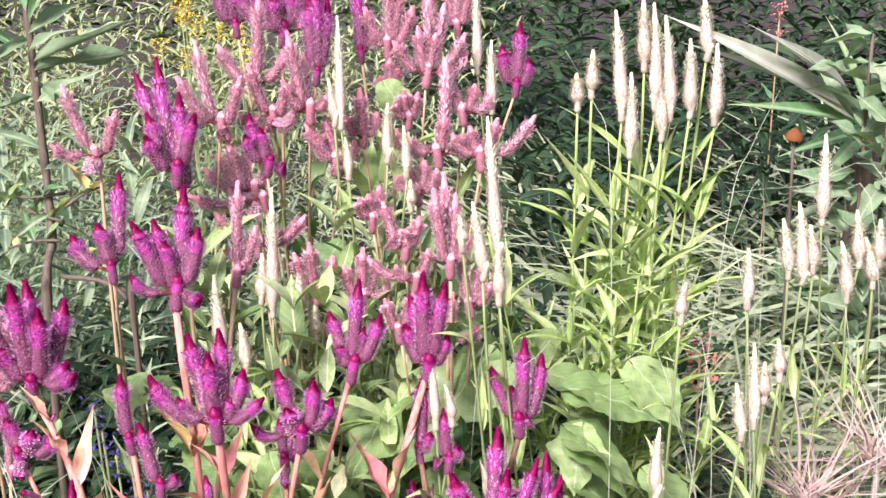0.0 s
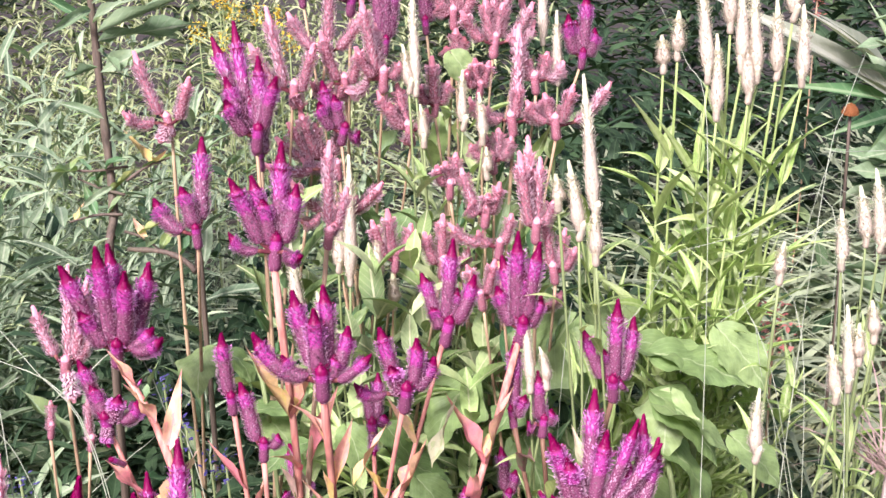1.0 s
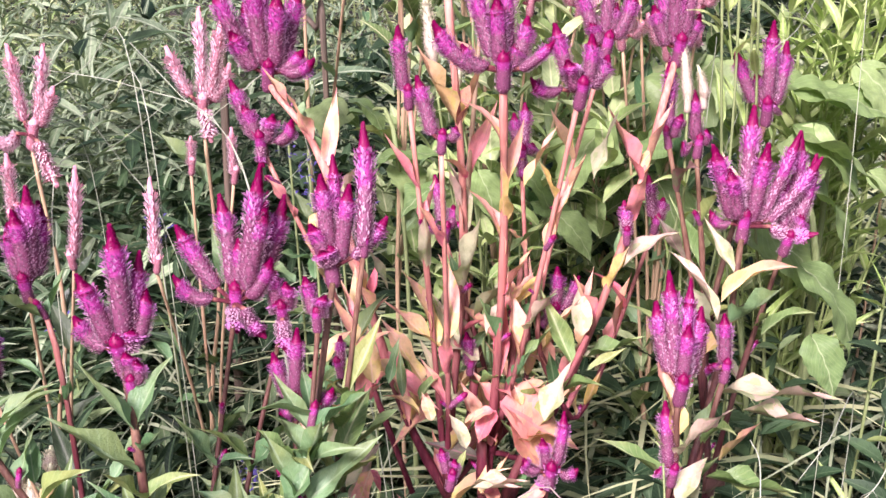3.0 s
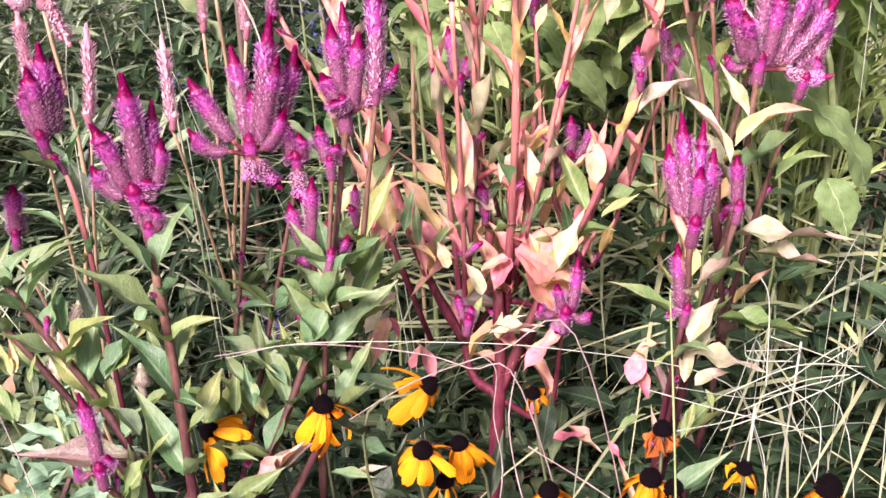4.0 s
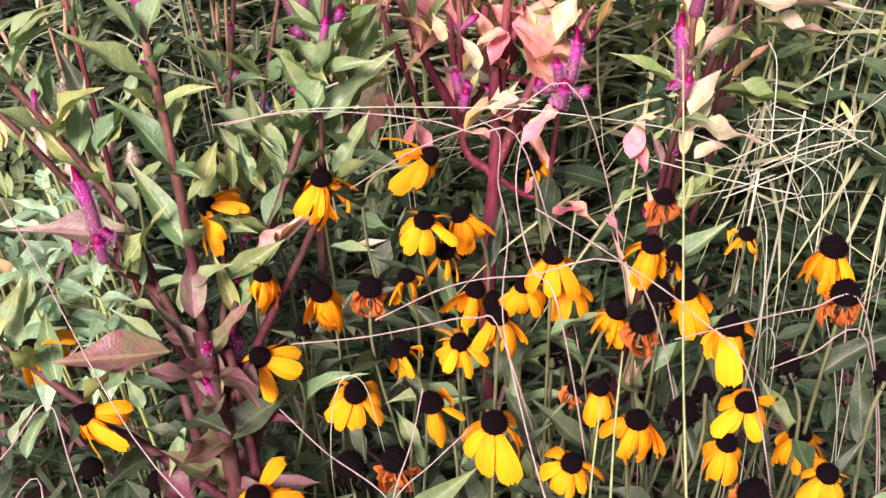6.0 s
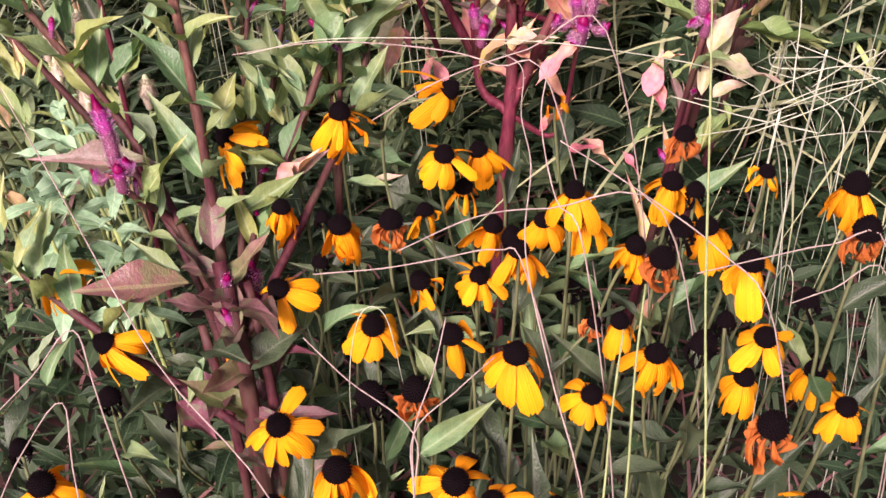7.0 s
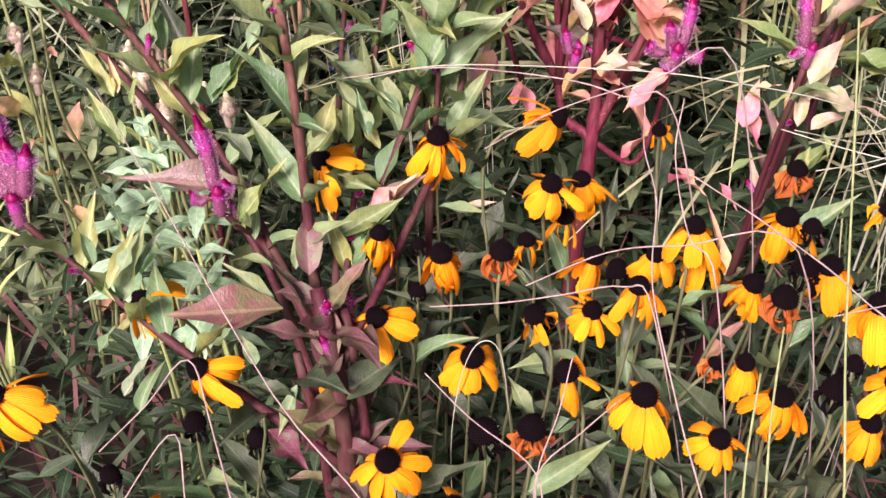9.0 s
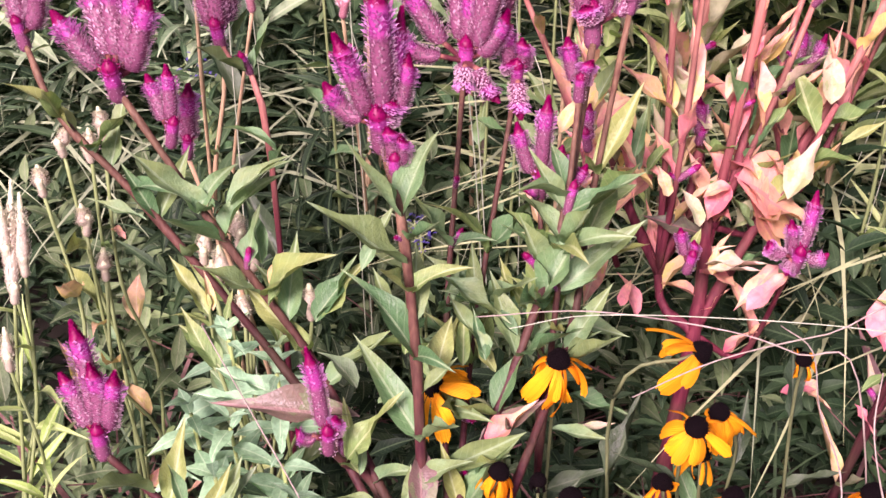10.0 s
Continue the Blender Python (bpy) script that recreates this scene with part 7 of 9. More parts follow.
head(p, 'cream', (-0.126, 1.292, 1.091), (-0.131, 1.311, 1.135, 0.0136))
stem(p, [(-0.072, 1.321, 0.000), (-0.061, 1.328, 0.546), (-0.111, 1.299, 0.818), (-0.126, 1.292, 1.081)], 0.002, 0.0013, 'green', 8, ('lime', 'green', 'lime'), 0.065, lift=0.9, wide=0.13)
head(p, 'cream', (-0.109, 1.271, 1.032), (-0.110, 1.283, 1.071, 0.0136))
stem(p, [(-0.072, 1.321, 0.000), (-0.123, 1.308, 0.516), (-0.101, 1.283, 0.774), (-0.109, 1.271, 1.022)], 0.002, 0.0013, 'green', 8, ('lime', 'green', 'lime'), 0.065, lift=0.9, wide=0.13)
head(p, 'cream', (-0.064, 1.278, 1.051), (-0.068, 1.303, 1.107, 0.0136))
stem(p, [(-0.072, 1.321, 0.000), (-0.060, 1.288, 0.525), (-0.076, 1.288, 0.788), (-0.064, 1.278, 1.041)], 0.002, 0.0013, 'green', 8, ('lime', 'green', 'lime'), 0.065, lift=0.9, wide=0.13)
head(p, 'cream', (-0.041, 1.272, 1.035), (-0.043, 1.292, 1.083, 0.0136))
stem(p, [(-0.072, 1.321, 0.000), (-0.106, 1.316, 0.518), (-0.068, 1.284, 0.777), (-0.041, 1.272, 1.025)], 0.002, 0.0013, 'green', 8, ('lime', 'green', 'lime'), 0.065, lift=0.9, wide=0.13)
head(p, 'cream', (-0.036, 1.258, 0.997), (-0.036, 1.267, 1.025, 0.0136))
stem(p, [(-0.072, 1.321, 0.000), (-0.038, 1.260, 0.499), (-0.045, 1.274, 0.748), (-0.036, 1.258, 0.987)], 0.002, 0.0013, 'green', 8, ('lime', 'green', 'lime'), 0.065, lift=0.9, wide=0.13)

p = thing('white_celosia', 0.068, 1.030, 0.0, 'cream-white wheat celosia with slender pale spikes', 'flowering plant', 'white celosia plants')
head(p, 'cream', (0.053, 1.014, 1.028), (0.045, 1.056, 1.149, 0.0145))
stem(p, [(0.068, 1.030, 0.000), (0.042, 1.027, 0.514), (0.065, 1.018, 0.771), (0.053, 1.014, 1.018)], 0.002, 0.0013, 'green', 8, ('lime', 'green', 'lime'), 0.065, lift=0.9, wide=0.13)
head(p, 'cream', (0.039, 1.008, 1.010), (0.032, 1.029, 1.073, 0.0145))
stem(p, [(0.068, 1.030, 0.000), (0.033, 1.005, 0.505), (0.051, 1.013, 0.758), (0.039, 1.008, 1.000)], 0.002, 0.0013, 'green', 8, ('lime', 'green', 'lime'), 0.065, lift=0.9, wide=0.13)
head(p, 'cream', (0.055, 0.999, 0.988), (0.053, 1.012, 1.033, 0.0145))
stem(p, [(0.068, 1.030, 0.000), (0.109, 0.990, 0.494), (0.081, 1.007, 0.741), (0.055, 0.999, 0.978)], 0.002, 0.0013, 'green', 8, ('lime', 'green', 'lime'), 0.065, lift=0.9, wide=0.13)
head(p, 'cream', (0.020, 1.017, 1.036), (0.019, 1.025, 1.061, 0.0145))
stem(p, [(0.068, 1.030, 0.000), (0.076, 1.011, 0.518), (0.046, 1.020, 0.777), (0.020, 1.017, 1.026)], 0.002, 0.0013, 'green', 8, ('lime', 'green', 'lime'), 0.065, lift=0.9, wide=0.13)

p = thing('white_celosia', 0.070, 1.597, 0.0, 'cream-white wheat celosia with slender pale spikes', 'flowering plant', 'white celosia plants')
head(p, 'cream', (0.047, 1.492, 1.113), (0.045, 1.534, 1.218, 0.0154))
stem(p, [(0.070, 1.597, 0.000), (0.063, 1.559, 0.556), (0.073, 1.518, 0.835), (0.047, 1.492, 1.103)], 0.002, 0.0013, 'green', 8, ('lime', 'green', 'lime'), 0.065, lift=0.9, wide=0.13)
head(p, 'cream', (0.066, 1.474, 1.063), (0.062, 1.508, 1.147, 0.0154))
stem(p, [(0.070, 1.597, 0.000), (0.047, 1.535, 0.532), (0.065, 1.505, 0.798), (0.066, 1.474, 1.053)], 0.002, 0.0013, 'green', 8, ('lime', 'green', 'lime'), 0.065, lift=0.9, wide=0.13)

p = thing('white_celosia', 0.005, 1.000, 0.0, 'cream-white wheat celosia with slender pale spikes', 'flowering plant', 'white celosia plants')
head(p, 'cream', (-0.006, 0.976, 0.866), (-0.011, 1.003, 0.929, 0.0113))
stem(p, [(0.005, 1.000, 0.000), (0.014, 0.969, 0.433), (0.006, 0.982, 0.650), (-0.006, 0.976, 0.856)], 0.002, 0.0013, 'green', 8, ('lime', 'green', 'lime'), 0.065, lift=0.9, wide=0.13)
head(p, 'cream', (0.010, 0.977, 0.869), (0.007, 0.989, 0.899, 0.0113))
stem(p, [(0.005, 1.000, 0.000), (0.011, 0.998, 0.434), (-0.011, 0.983, 0.652), (0.010, 0.977, 0.859)], 0.002, 0.0013, 'green', 8, ('lime', 'green', 'lime'), 0.065, lift=0.9, wide=0.13)

p = thing('white_celosia', 0.191, 1.177, 0.0, 'cream-white celosia with bright yellow-green stems and narrow leaves', 'flowering plant', 'white celosia plants')
head(p, 'cream', (0.191, 1.177, 1.125), (0.189, 1.224, 1.226, 0.0161))
stem(p, [(0.191, 1.177, 0.000), (0.159, 1.190, 0.563), (0.180, 1.177, 0.844), (0.191, 1.177, 1.115)], 0.002, 0.0013, 'lime', 26, ('lime', 'lime', 'green'), 0.085, lift=1.1, wide=0.13)
head(p, 'cream', (0.200, 1.164, 1.088), (0.203, 1.193, 1.165, 0.0161))
stem(p, [(0.191, 1.177, 0.000), (0.201, 1.159, 0.544), (0.196, 1.167, 0.816), (0.200, 1.164, 1.078)], 0.002, 0.0013, 'lime', 26, ('lime', 'lime', 'green'), 0.085, lift=1.1, wide=0.13)
head(p, 'cream', (0.215, 1.195, 1.175), (0.212, 1.213, 1.241, 0.0161))
stem(p, [(0.191, 1.177, 0.000), (0.231, 1.188, 0.587), (0.221, 1.190, 0.881), (0.215, 1.195, 1.165)], 0.002, 0.0013, 'lime', 26, ('lime', 'lime', 'green'), 0.085, lift=1.1, wide=0.13)
head(p, 'cream', (0.227, 1.181, 1.135), (0.228, 1.214, 1.235, 0.0161))
stem(p, [(0.191, 1.177, 0.000), (0.188, 1.201, 0.568), (0.200, 1.180, 0.851), (0.227, 1.181, 1.125)], 0.002, 0.0013, 'lime', 26, ('lime', 'lime', 'green'), 0.085, lift=1.1, wide=0.13)
head(p, 'cream', (0.242, 1.177, 1.125), (0.242, 1.212, 1.222, 0.0161))
stem(p, [(0.191, 1.177, 0.000), (0.217, 1.168, 0.563), (0.216, 1.177, 0.844), (0.242, 1.177, 1.115)], 0.002, 0.0013, 'lime', 26, ('lime', 'lime', 'green'), 0.085, lift=1.1, wide=0.13)
head(p, 'cream', (0.233, 1.170, 1.105), (0.232, 1.192, 1.172, 0.0161))
stem(p, [(0.191, 1.177, 0.000), (0.230, 1.164, 0.553), (0.231, 1.171, 0.829), (0.233, 1.170, 1.095)], 0.002, 0.0013, 'lime', 26, ('lime', 'lime', 'green'), 0.085, lift=1.1, wide=0.13)
head(p, 'cream', (0.263, 1.178, 1.128), (0.265, 1.198, 1.200, 0.0161))
stem(p, [(0.191, 1.177, 0.000), (0.189, 1.154, 0.564), (0.242, 1.178, 0.846), (0.263, 1.178, 1.118)], 0.002, 0.0013, 'lime', 26, ('lime', 'lime', 'green'), 0.085, lift=1.1, wide=0.13)
head(p, 'cream', (0.290, 1.175, 1.121), (0.296, 1.206, 1.193, 0.0161))
stem(p, [(0.191, 1.177, 0.000), (0.202, 1.171, 0.560), (0.258, 1.176, 0.840), (0.290, 1.175, 1.111)], 0.002, 0.0013, 'lime', 26, ('lime', 'lime', 'green'), 0.085, lift=1.1, wide=0.13)
head(p, 'cream', (0.281, 1.199, 1.186), (0.283, 1.224, 1.243, 0.0161))
stem(p, [(0.191, 1.177, 0.000), (0.256, 1.167, 0.593), (0.265, 1.193, 0.889), (0.281, 1.199, 1.176)], 0.002, 0.0013, 'lime', 26, ('lime', 'lime', 'green'), 0.085, lift=1.1, wide=0.13)
head(p, 'cream', (0.159, 1.185, 1.148), (0.160, 1.197, 1.189, 0.0161))
stem(p, [(0.191, 1.177, 0.000), (0.181, 1.163, 0.574), (0.163, 1.183, 0.861), (0.159, 1.185, 1.138)], 0.002, 0.0013, 'lime', 26, ('lime', 'lime', 'green'), 0.085, lift=1.1, wide=0.13)
head(p, 'cream', (0.144, 1.181, 1.135), (0.143, 1.194, 1.165, 0.0161))
stem(p, [(0.191, 1.177, 0.000), (0.157, 1.202, 0.568), (0.148, 1.180, 0.851), (0.144, 1.181, 1.125)], 0.002, 0.0013, 'lime', 26, ('lime', 'lime', 'green'), 0.085, lift=1.1, wide=0.13)

sprout = random.Random(31)
for n in range(16):
    a, h, q = sprout.uniform(0, 6.3), sprout.uniform(0.78, 1.02), sprout.uniform(0.04, 0.17)
    c, d = q * math.cos(a), 0.8 * q * math.sin(a)
    stem(p, [(0.191, 1.177, 0.0), (0.191 + 0.3 * c, 1.177 + 0.3 * d, 0.4 * h), (0.191 + 0.65 * c, 1.177 + 0.65 * d, 0.75 * h), (0.191 + c, 1.177 + d, h)], 0.0018, 0.001, "lime", 16, ("lime", "lime", "green"), 0.075, lift=1.4, wide=0.13, start=0.55, end=1.0)

p = thing('white_celosia', 0.488, 1.286, 0.0, 'cream-white wheat celosia with slender pale spikes', 'flowering plant', 'white celosia plants')
head(p, 'cream', (0.454, 1.281, 0.973), (0.461, 1.313, 1.067, 0.0182))
stem(p, [(0.488, 1.286, 0.000), (0.479, 1.292, 0.487), (0.474, 1.282, 0.730), (0.454, 1.281, 0.963)], 0.002, 0.0013, 'green', 8, ('lime', 'green', 'lime'), 0.065, lift=0.9, wide=0.13)
head(p, 'cream', (0.414, 1.259, 0.912), (0.412, 1.283, 0.971, 0.0182))
stem(p, [(0.488, 1.286, 0.000), (0.460, 1.271, 0.456), (0.427, 1.266, 0.684), (0.414, 1.259, 0.902)], 0.002, 0.0013, 'green', 8, ('lime', 'green', 'lime'), 0.065, lift=0.9, wide=0.13)
head(p, 'cream', (0.430, 1.257, 0.906), (0.435, 1.291, 0.989, 0.0182))
stem(p, [(0.488, 1.286, 0.000), (0.446, 1.281, 0.453), (0.427, 1.264, 0.679), (0.430, 1.257, 0.896)], 0.002, 0.0013, 'green', 8, ('lime', 'green', 'lime'), 0.065, lift=0.9, wide=0.13)
head(p, 'cream', (0.444, 1.261, 0.918), (0.444, 1.279, 0.965, 0.0182))
stem(p, [(0.488, 1.286, 0.000), (0.445, 1.275, 0.459), (0.444, 1.267, 0.689), (0.444, 1.261, 0.908)], 0.002, 0.0013, 'green', 8, ('lime', 'green', 'lime'), 0.065, lift=0.9, wide=0.13)
head(p, 'cream', (0.484, 1.249, 0.885), (0.484, 1.271, 0.946, 0.0182))
stem(p, [(0.488, 1.286, 0.000), (0.492, 1.271, 0.442), (0.500, 1.258, 0.663), (0.484, 1.249, 0.875)], 0.002, 0.0013, 'green', 8, ('lime', 'green', 'lime'), 0.065, lift=0.9, wide=0.13)
head(p, 'cream', (0.498, 1.263, 0.925), (0.500, 1.289, 0.980, 0.0182))
stem(p, [(0.488, 1.286, 0.000), (0.489, 1.282, 0.462), (0.473, 1.269, 0.693), (0.498, 1.263, 0.915)], 0.002, 0.0013, 'green', 8, ('lime', 'green', 'lime'), 0.065, lift=0.9, wide=0.13)
head(p, 'cream', (0.522, 1.263, 0.925), (0.524, 1.279, 0.972, 0.0182))
stem(p, [(0.488, 1.286, 0.000), (0.464, 1.277, 0.462), (0.513, 1.269, 0.693), (0.522, 1.263, 0.915)], 0.002, 0.0013, 'green', 8, ('lime', 'green', 'lime'), 0.065, lift=0.9, wide=0.13)
head(p, 'cream', (0.515, 1.255, 0.901), (0.512, 1.271, 0.952, 0.0182))
stem(p, [(0.488, 1.286, 0.000), (0.535, 1.248, 0.450), (0.529, 1.262, 0.675), (0.515, 1.255, 0.891)], 0.002, 0.0013, 'green', 8, ('lime', 'green', 'lime'), 0.065, lift=0.9, wide=0.13)

p = thing('white_celosia', 0.335, 1.050, 0.0, 'cream-white wheat celosia with slender pale spikes', 'flowering plant', 'white celosia plants')
head(p, 'cream', (0.309, 1.053, 0.961), (0.311, 1.072, 1.010, 0.0144))
stem(p, [(0.335, 1.050, 0.000), (0.361, 1.066, 0.480), (0.328, 1.052, 0.721), (0.309, 1.053, 0.951)], 0.002, 0.0013, 'green', 8, ('lime', 'green', 'lime'), 0.065, lift=0.9, wide=0.13)
head(p, 'cream', (0.315, 1.012, 0.847), (0.318, 1.043, 0.918, 0.0144))
stem(p, [(0.335, 1.050, 0.000), (0.372, 1.027, 0.423), (0.341, 1.021, 0.635), (0.315, 1.012, 0.837)], 0.002, 0.0013, 'green', 8, ('lime', 'green', 'lime'), 0.065, lift=0.9, wide=0.13)
head(p, 'cream', (0.302, 1.008, 0.836), (0.298, 1.025, 0.883, 0.0144))
stem(p, [(0.335, 1.050, 0.000), (0.267, 1.003, 0.418), (0.290, 1.018, 0.627), (0.302, 1.008, 0.826)], 0.002, 0.0013, 'green', 8, ('lime', 'green', 'lime'), 0.065, lift=0.9, wide=0.13)
head(p, 'cream', (0.325, 1.021, 0.871), (0.326, 1.030, 0.904, 0.0144))
stem(p, [(0.335, 1.050, 0.000), (0.342, 1.037, 0.435), (0.326, 1.028, 0.653), (0.325, 1.021, 0.861)], 0.002, 0.0013, 'green', 8, ('lime', 'green', 'lime'), 0.065, lift=0.9, wide=0.13)
head(p, 'cream', (0.341, 1.028, 0.892), (0.341, 1.041, 0.924, 0.0144))
stem(p, [(0.335, 1.050, 0.000), (0.324, 1.054, 0.446), (0.330, 1.034, 0.669), (0.341, 1.028, 0.882)], 0.002, 0.0013, 'green', 8, ('lime', 'green', 'lime'), 0.065, lift=0.9, wide=0.13)

p = thing('white_celosia', 0.220, 0.990, 0.0, 'cream-white wheat celosia with slender pale spikes', 'flowering plant', 'white celosia plants')
head(p, 'cream', (0.204, 0.935, 0.812), (0.203, 0.953, 0.871, 0.0137))
stem(p, [(0.220, 0.990, 0.000), (0.249, 0.955, 0.406), (0.220, 0.949, 0.609), (0.204, 0.935, 0.802)], 0.002, 0.0013, 'green', 8, ('lime', 'green', 'lime'), 0.065, lift=0.9, wide=0.13)
head(p, 'cream', (0.228, 0.993, 0.970), (0.229, 1.004, 1.000, 0.0137))
stem(p, [(0.220, 0.990, 0.000), (0.213, 0.962, 0.485), (0.224, 0.992, 0.727), (0.228, 0.993, 0.960)], 0.002, 0.0013, 'green', 8, ('lime', 'green', 'lime'), 0.065, lift=0.9, wide=0.13)

p = thing('white_celosia', -0.783, 0.714, 0.0, 'cream-white wheat celosia with slender pale spikes', 'flowering plant', 'white celosia plants')
head(p, 'cream', (-0.768, 0.720, 0.572), (-0.772, 0.779, 0.638, 0.0118))
stem(p, [(-0.783, 0.714, 0.000), (-0.799, 0.698, 0.286), (-0.790, 0.718, 0.429), (-0.768, 0.720, 0.562)], 0.002, 0.0013, 'green', 8, ('lime', 'green', 'lime'), 0.065, lift=0.9, wide=0.13)
head(p, 'cream', (-0.760, 0.733, 0.589), (-0.761, 0.766, 0.636, 0.0118))
stem(p, [(-0.783, 0.714, 0.000), (-0.797, 0.695, 0.295), (-0.777, 0.729, 0.442), (-0.760, 0.733, 0.579)], 0.002, 0.0013, 'green', 8, ('lime', 'green', 'lime'), 0.065, lift=0.9, wide=0.13)
head(p, 'cream', (-0.774, 0.739, 0.596), (-0.776, 0.764, 0.632, 0.0118))
stem(p, [(-0.783, 0.714, 0.000), (-0.805, 0.698, 0.298), (-0.777, 0.733, 0.447), (-0.774, 0.739, 0.586)], 0.002, 0.0013, 'green', 8, ('lime', 'green', 'lime'), 0.065, lift=0.9, wide=0.13)
head(p, 'cream', (-0.770, 0.687, 0.531), (-0.771, 0.703, 0.552, 0.0118))
stem(p, [(-0.783, 0.714, 0.000), (-0.791, 0.695, 0.265), (-0.768, 0.694, 0.398), (-0.770, 0.687, 0.521)], 0.002, 0.0013, 'green', 8, ('lime', 'green', 'lime'), 0.065, lift=0.9, wide=0.13)

susan('fresh', -0.352, 0.623, 0.607, 0, 0.01, 1.05)
susan('fresh', -0.440, 0.603, 0.599, -1.08, -0.08, 0.992)
susan('fresh', -0.267, 0.585, 0.653, 1.08, -0.02, 0.92)
susan('tattered', -0.188, 0.609, 0.626, -0.12, -0.14, 0.698)
susan('fresh', -0.272, 0.545, 0.626, 0, -0.2, 0.954)
susan('fresh', -0.246, 0.584, 0.599, -0.36, -0.14, 0.897)
susan('tattered', -0.257, 0.569, 0.575, -0.12, -0.02, 0.9)
susan('fresh', -0.394, 0.549, 0.575, 0.12, 0.01, 0.889)
susan('fresh', -0.349, 0.525, 0.577, -0.12, -0.11, 1.05)
susan('bare', -0.366, 0.559, 0.556, 0, 0.04, 0.7)
susan('bare', -0.366, 0.523, 0.543, 0, -0.02, 0.8)
susan('tattered', -0.287, 0.543, 0.575, -0.12, 0.1, 0.85)
susan('wilted', -0.309, 0.478, 0.623, 0, 0.04, 1.03)
susan('fresh', -0.235, 0.547, 0.555, 0.12, 0.01, 0.966)
susan('fresh', -0.204, 0.492, 0.609, 0, -0.05, 0.843)
susan('fresh', -0.188, 0.472, 0.652, 0, 0.04, 0.857)
susan('bare', -0.223, 0.518, 0.569, -0.12, 0.04, 0.997)
susan('fresh', -0.226, 0.434, 0.636, 0, -0.08, 0.878)
susan('fresh', -0.174, 0.489, 0.615, 0, -0.02, 0.817)
susan('fresh', -0.112, 0.517, 0.621, 0, -0.08, 1.01)
susan('bare', -0.098, 0.506, 0.622, 0, 0.04, 0.837)
susan('wilted', -0.097, 0.561, 0.628, 0, 0.1, 0.912)
susan('tattered', -0.051, 0.506, 0.638, 0, -0.14, 0.719)
susan('bare', -0.121, 0.445, 0.642, 0, 0.1, 1.023)
susan('fresh', -0.103, 0.452, 0.637, -0.3, -0.02, 0.977)
susan('fresh', -0.144, 0.463, 0.610, 0.24, -0.11, 0.91)
susan('wilted', -0.132, 0.437, 0.623, 0, -0.08, 1.08)
susan('fresh', -0.082, 0.415, 0.640, 0, -0.02, 1.023)
susan('bare', -0.181, 0.492, 0.547, 0, 0.04, 1.15)
susan('tattered', -0.290, 0.432, 0.611, -0.24, -0.08, 0.861)
susan('fresh', -0.250, 0.449, 0.598, 0, -0.2, 0.837)
susan('fresh', -0.395, 0.494, 0.543, -0.42, -0.2, 1.03)
susan('fresh', -0.570, 0.520, 0.534, -0.72, -0.08, 0.906)
susan('fresh', -0.521, 0.464, 0.520, -0.72, -0.14, 1.01)
susan('fresh', -0.326, 0.476, 0.522, 0, -0.35, 1.1)
susan('tattered', -0.270, 0.403, 0.590, -0.24, -0.02, 1.0)
susan('fresh', -0.233, 0.350, 0.631, 0, -0.08, 0.985)
susan('fresh', -0.166, 0.386, 0.619, 0, -0.08, 0.728)
susan('wilted', -0.178, 0.401, 0.602, 0.36, -0.02, 0.604)
susan('fresh', -0.143, 0.375, 0.601, 0, -0.05, 0.934)
susan('bare', -0.120, 0.360, 0.626, 0, 0.04, 1.032)
susan('fresh', -0.078, 0.373, 0.616, 0, -0.17, 0.894)
susan('fresh', -0.188, 0.338, 0.607, 0, -0.26, 0.817)
susan('fresh', -0.087, 0.367, 0.586, 0, -0.08, 0.826)
susan('fresh', -0.021, 0.411, 0.540, -0.12, -0.02, 0.982)
susan('wilted', -0.097, 0.289, 0.637, 0, -0.08, 1.075)
susan('fresh', -0.054, 0.300, 0.639, 0, -0.2, 0.774)
susan('fresh', -0.382, 0.361, 0.553, -0.24, -0.32, 1.01)
susan('fresh', -0.341, 0.317, 0.565, 0, -0.14, 1.1)
susan('wilted', -0.293, 0.365, 0.581, 0, -0.02, 1.1)
susan('bare', -0.322, 0.368, 0.574, 0, 0.04, 1.2)
susan('tattered', -0.429, 0.468, 0.503, 0, -0.08, 0.722)
susan('bare', -0.492, 0.487, 0.412, 0, 0.04, 1.06)
susan('bare', -0.536, 0.479, 0.442, 0, 0.04, 1.14)
susan('bare', -0.577, 0.403, 0.479, 0, 0.04, 0.9)
susan('fresh', -0.539, 0.346, 0.515, 0, -0.14, 1.15)
susan('bare', -0.447, 0.316, 0.537, 0, -0.02, 1.1)
susan('fresh', -0.381, 0.299, 0.553, 0, -0.14, 1.05)
susan('bare', -0.261, 0.320, 0.566, 0, 0.04, 0.86)
susan('fresh', -0.270, 0.295, 0.582, 0, -0.26, 1.05)
susan('fresh', -0.250, 0.278, 0.586, -0.48, -0.2, 0.903)
susan('fresh', -0.082, 0.245, 0.628, 0, -0.14, 0.946)
susan('bare', -0.099, 0.390, 0.614, 0, 0.1, 0.731)
susan('bare', -0.050, 0.395, 0.627, -0.24, 0.1, 0.946)
susan('fresh', -0.023, 0.432, 0.687, 0, -0.02, 1.023)
susan('wilted', -0.026, 0.395, 0.683, 0, -0.02, 1.069)
susan('fresh', -0.673, 0.464, 0.488, -0.6, -0.14, 1.1)
susan('bare', -0.006, 0.358, 0.656, 0, -0.02, 0.86)
susan('fresh', -0.211, 0.288, 0.567, 0, -0.08, 0.774)

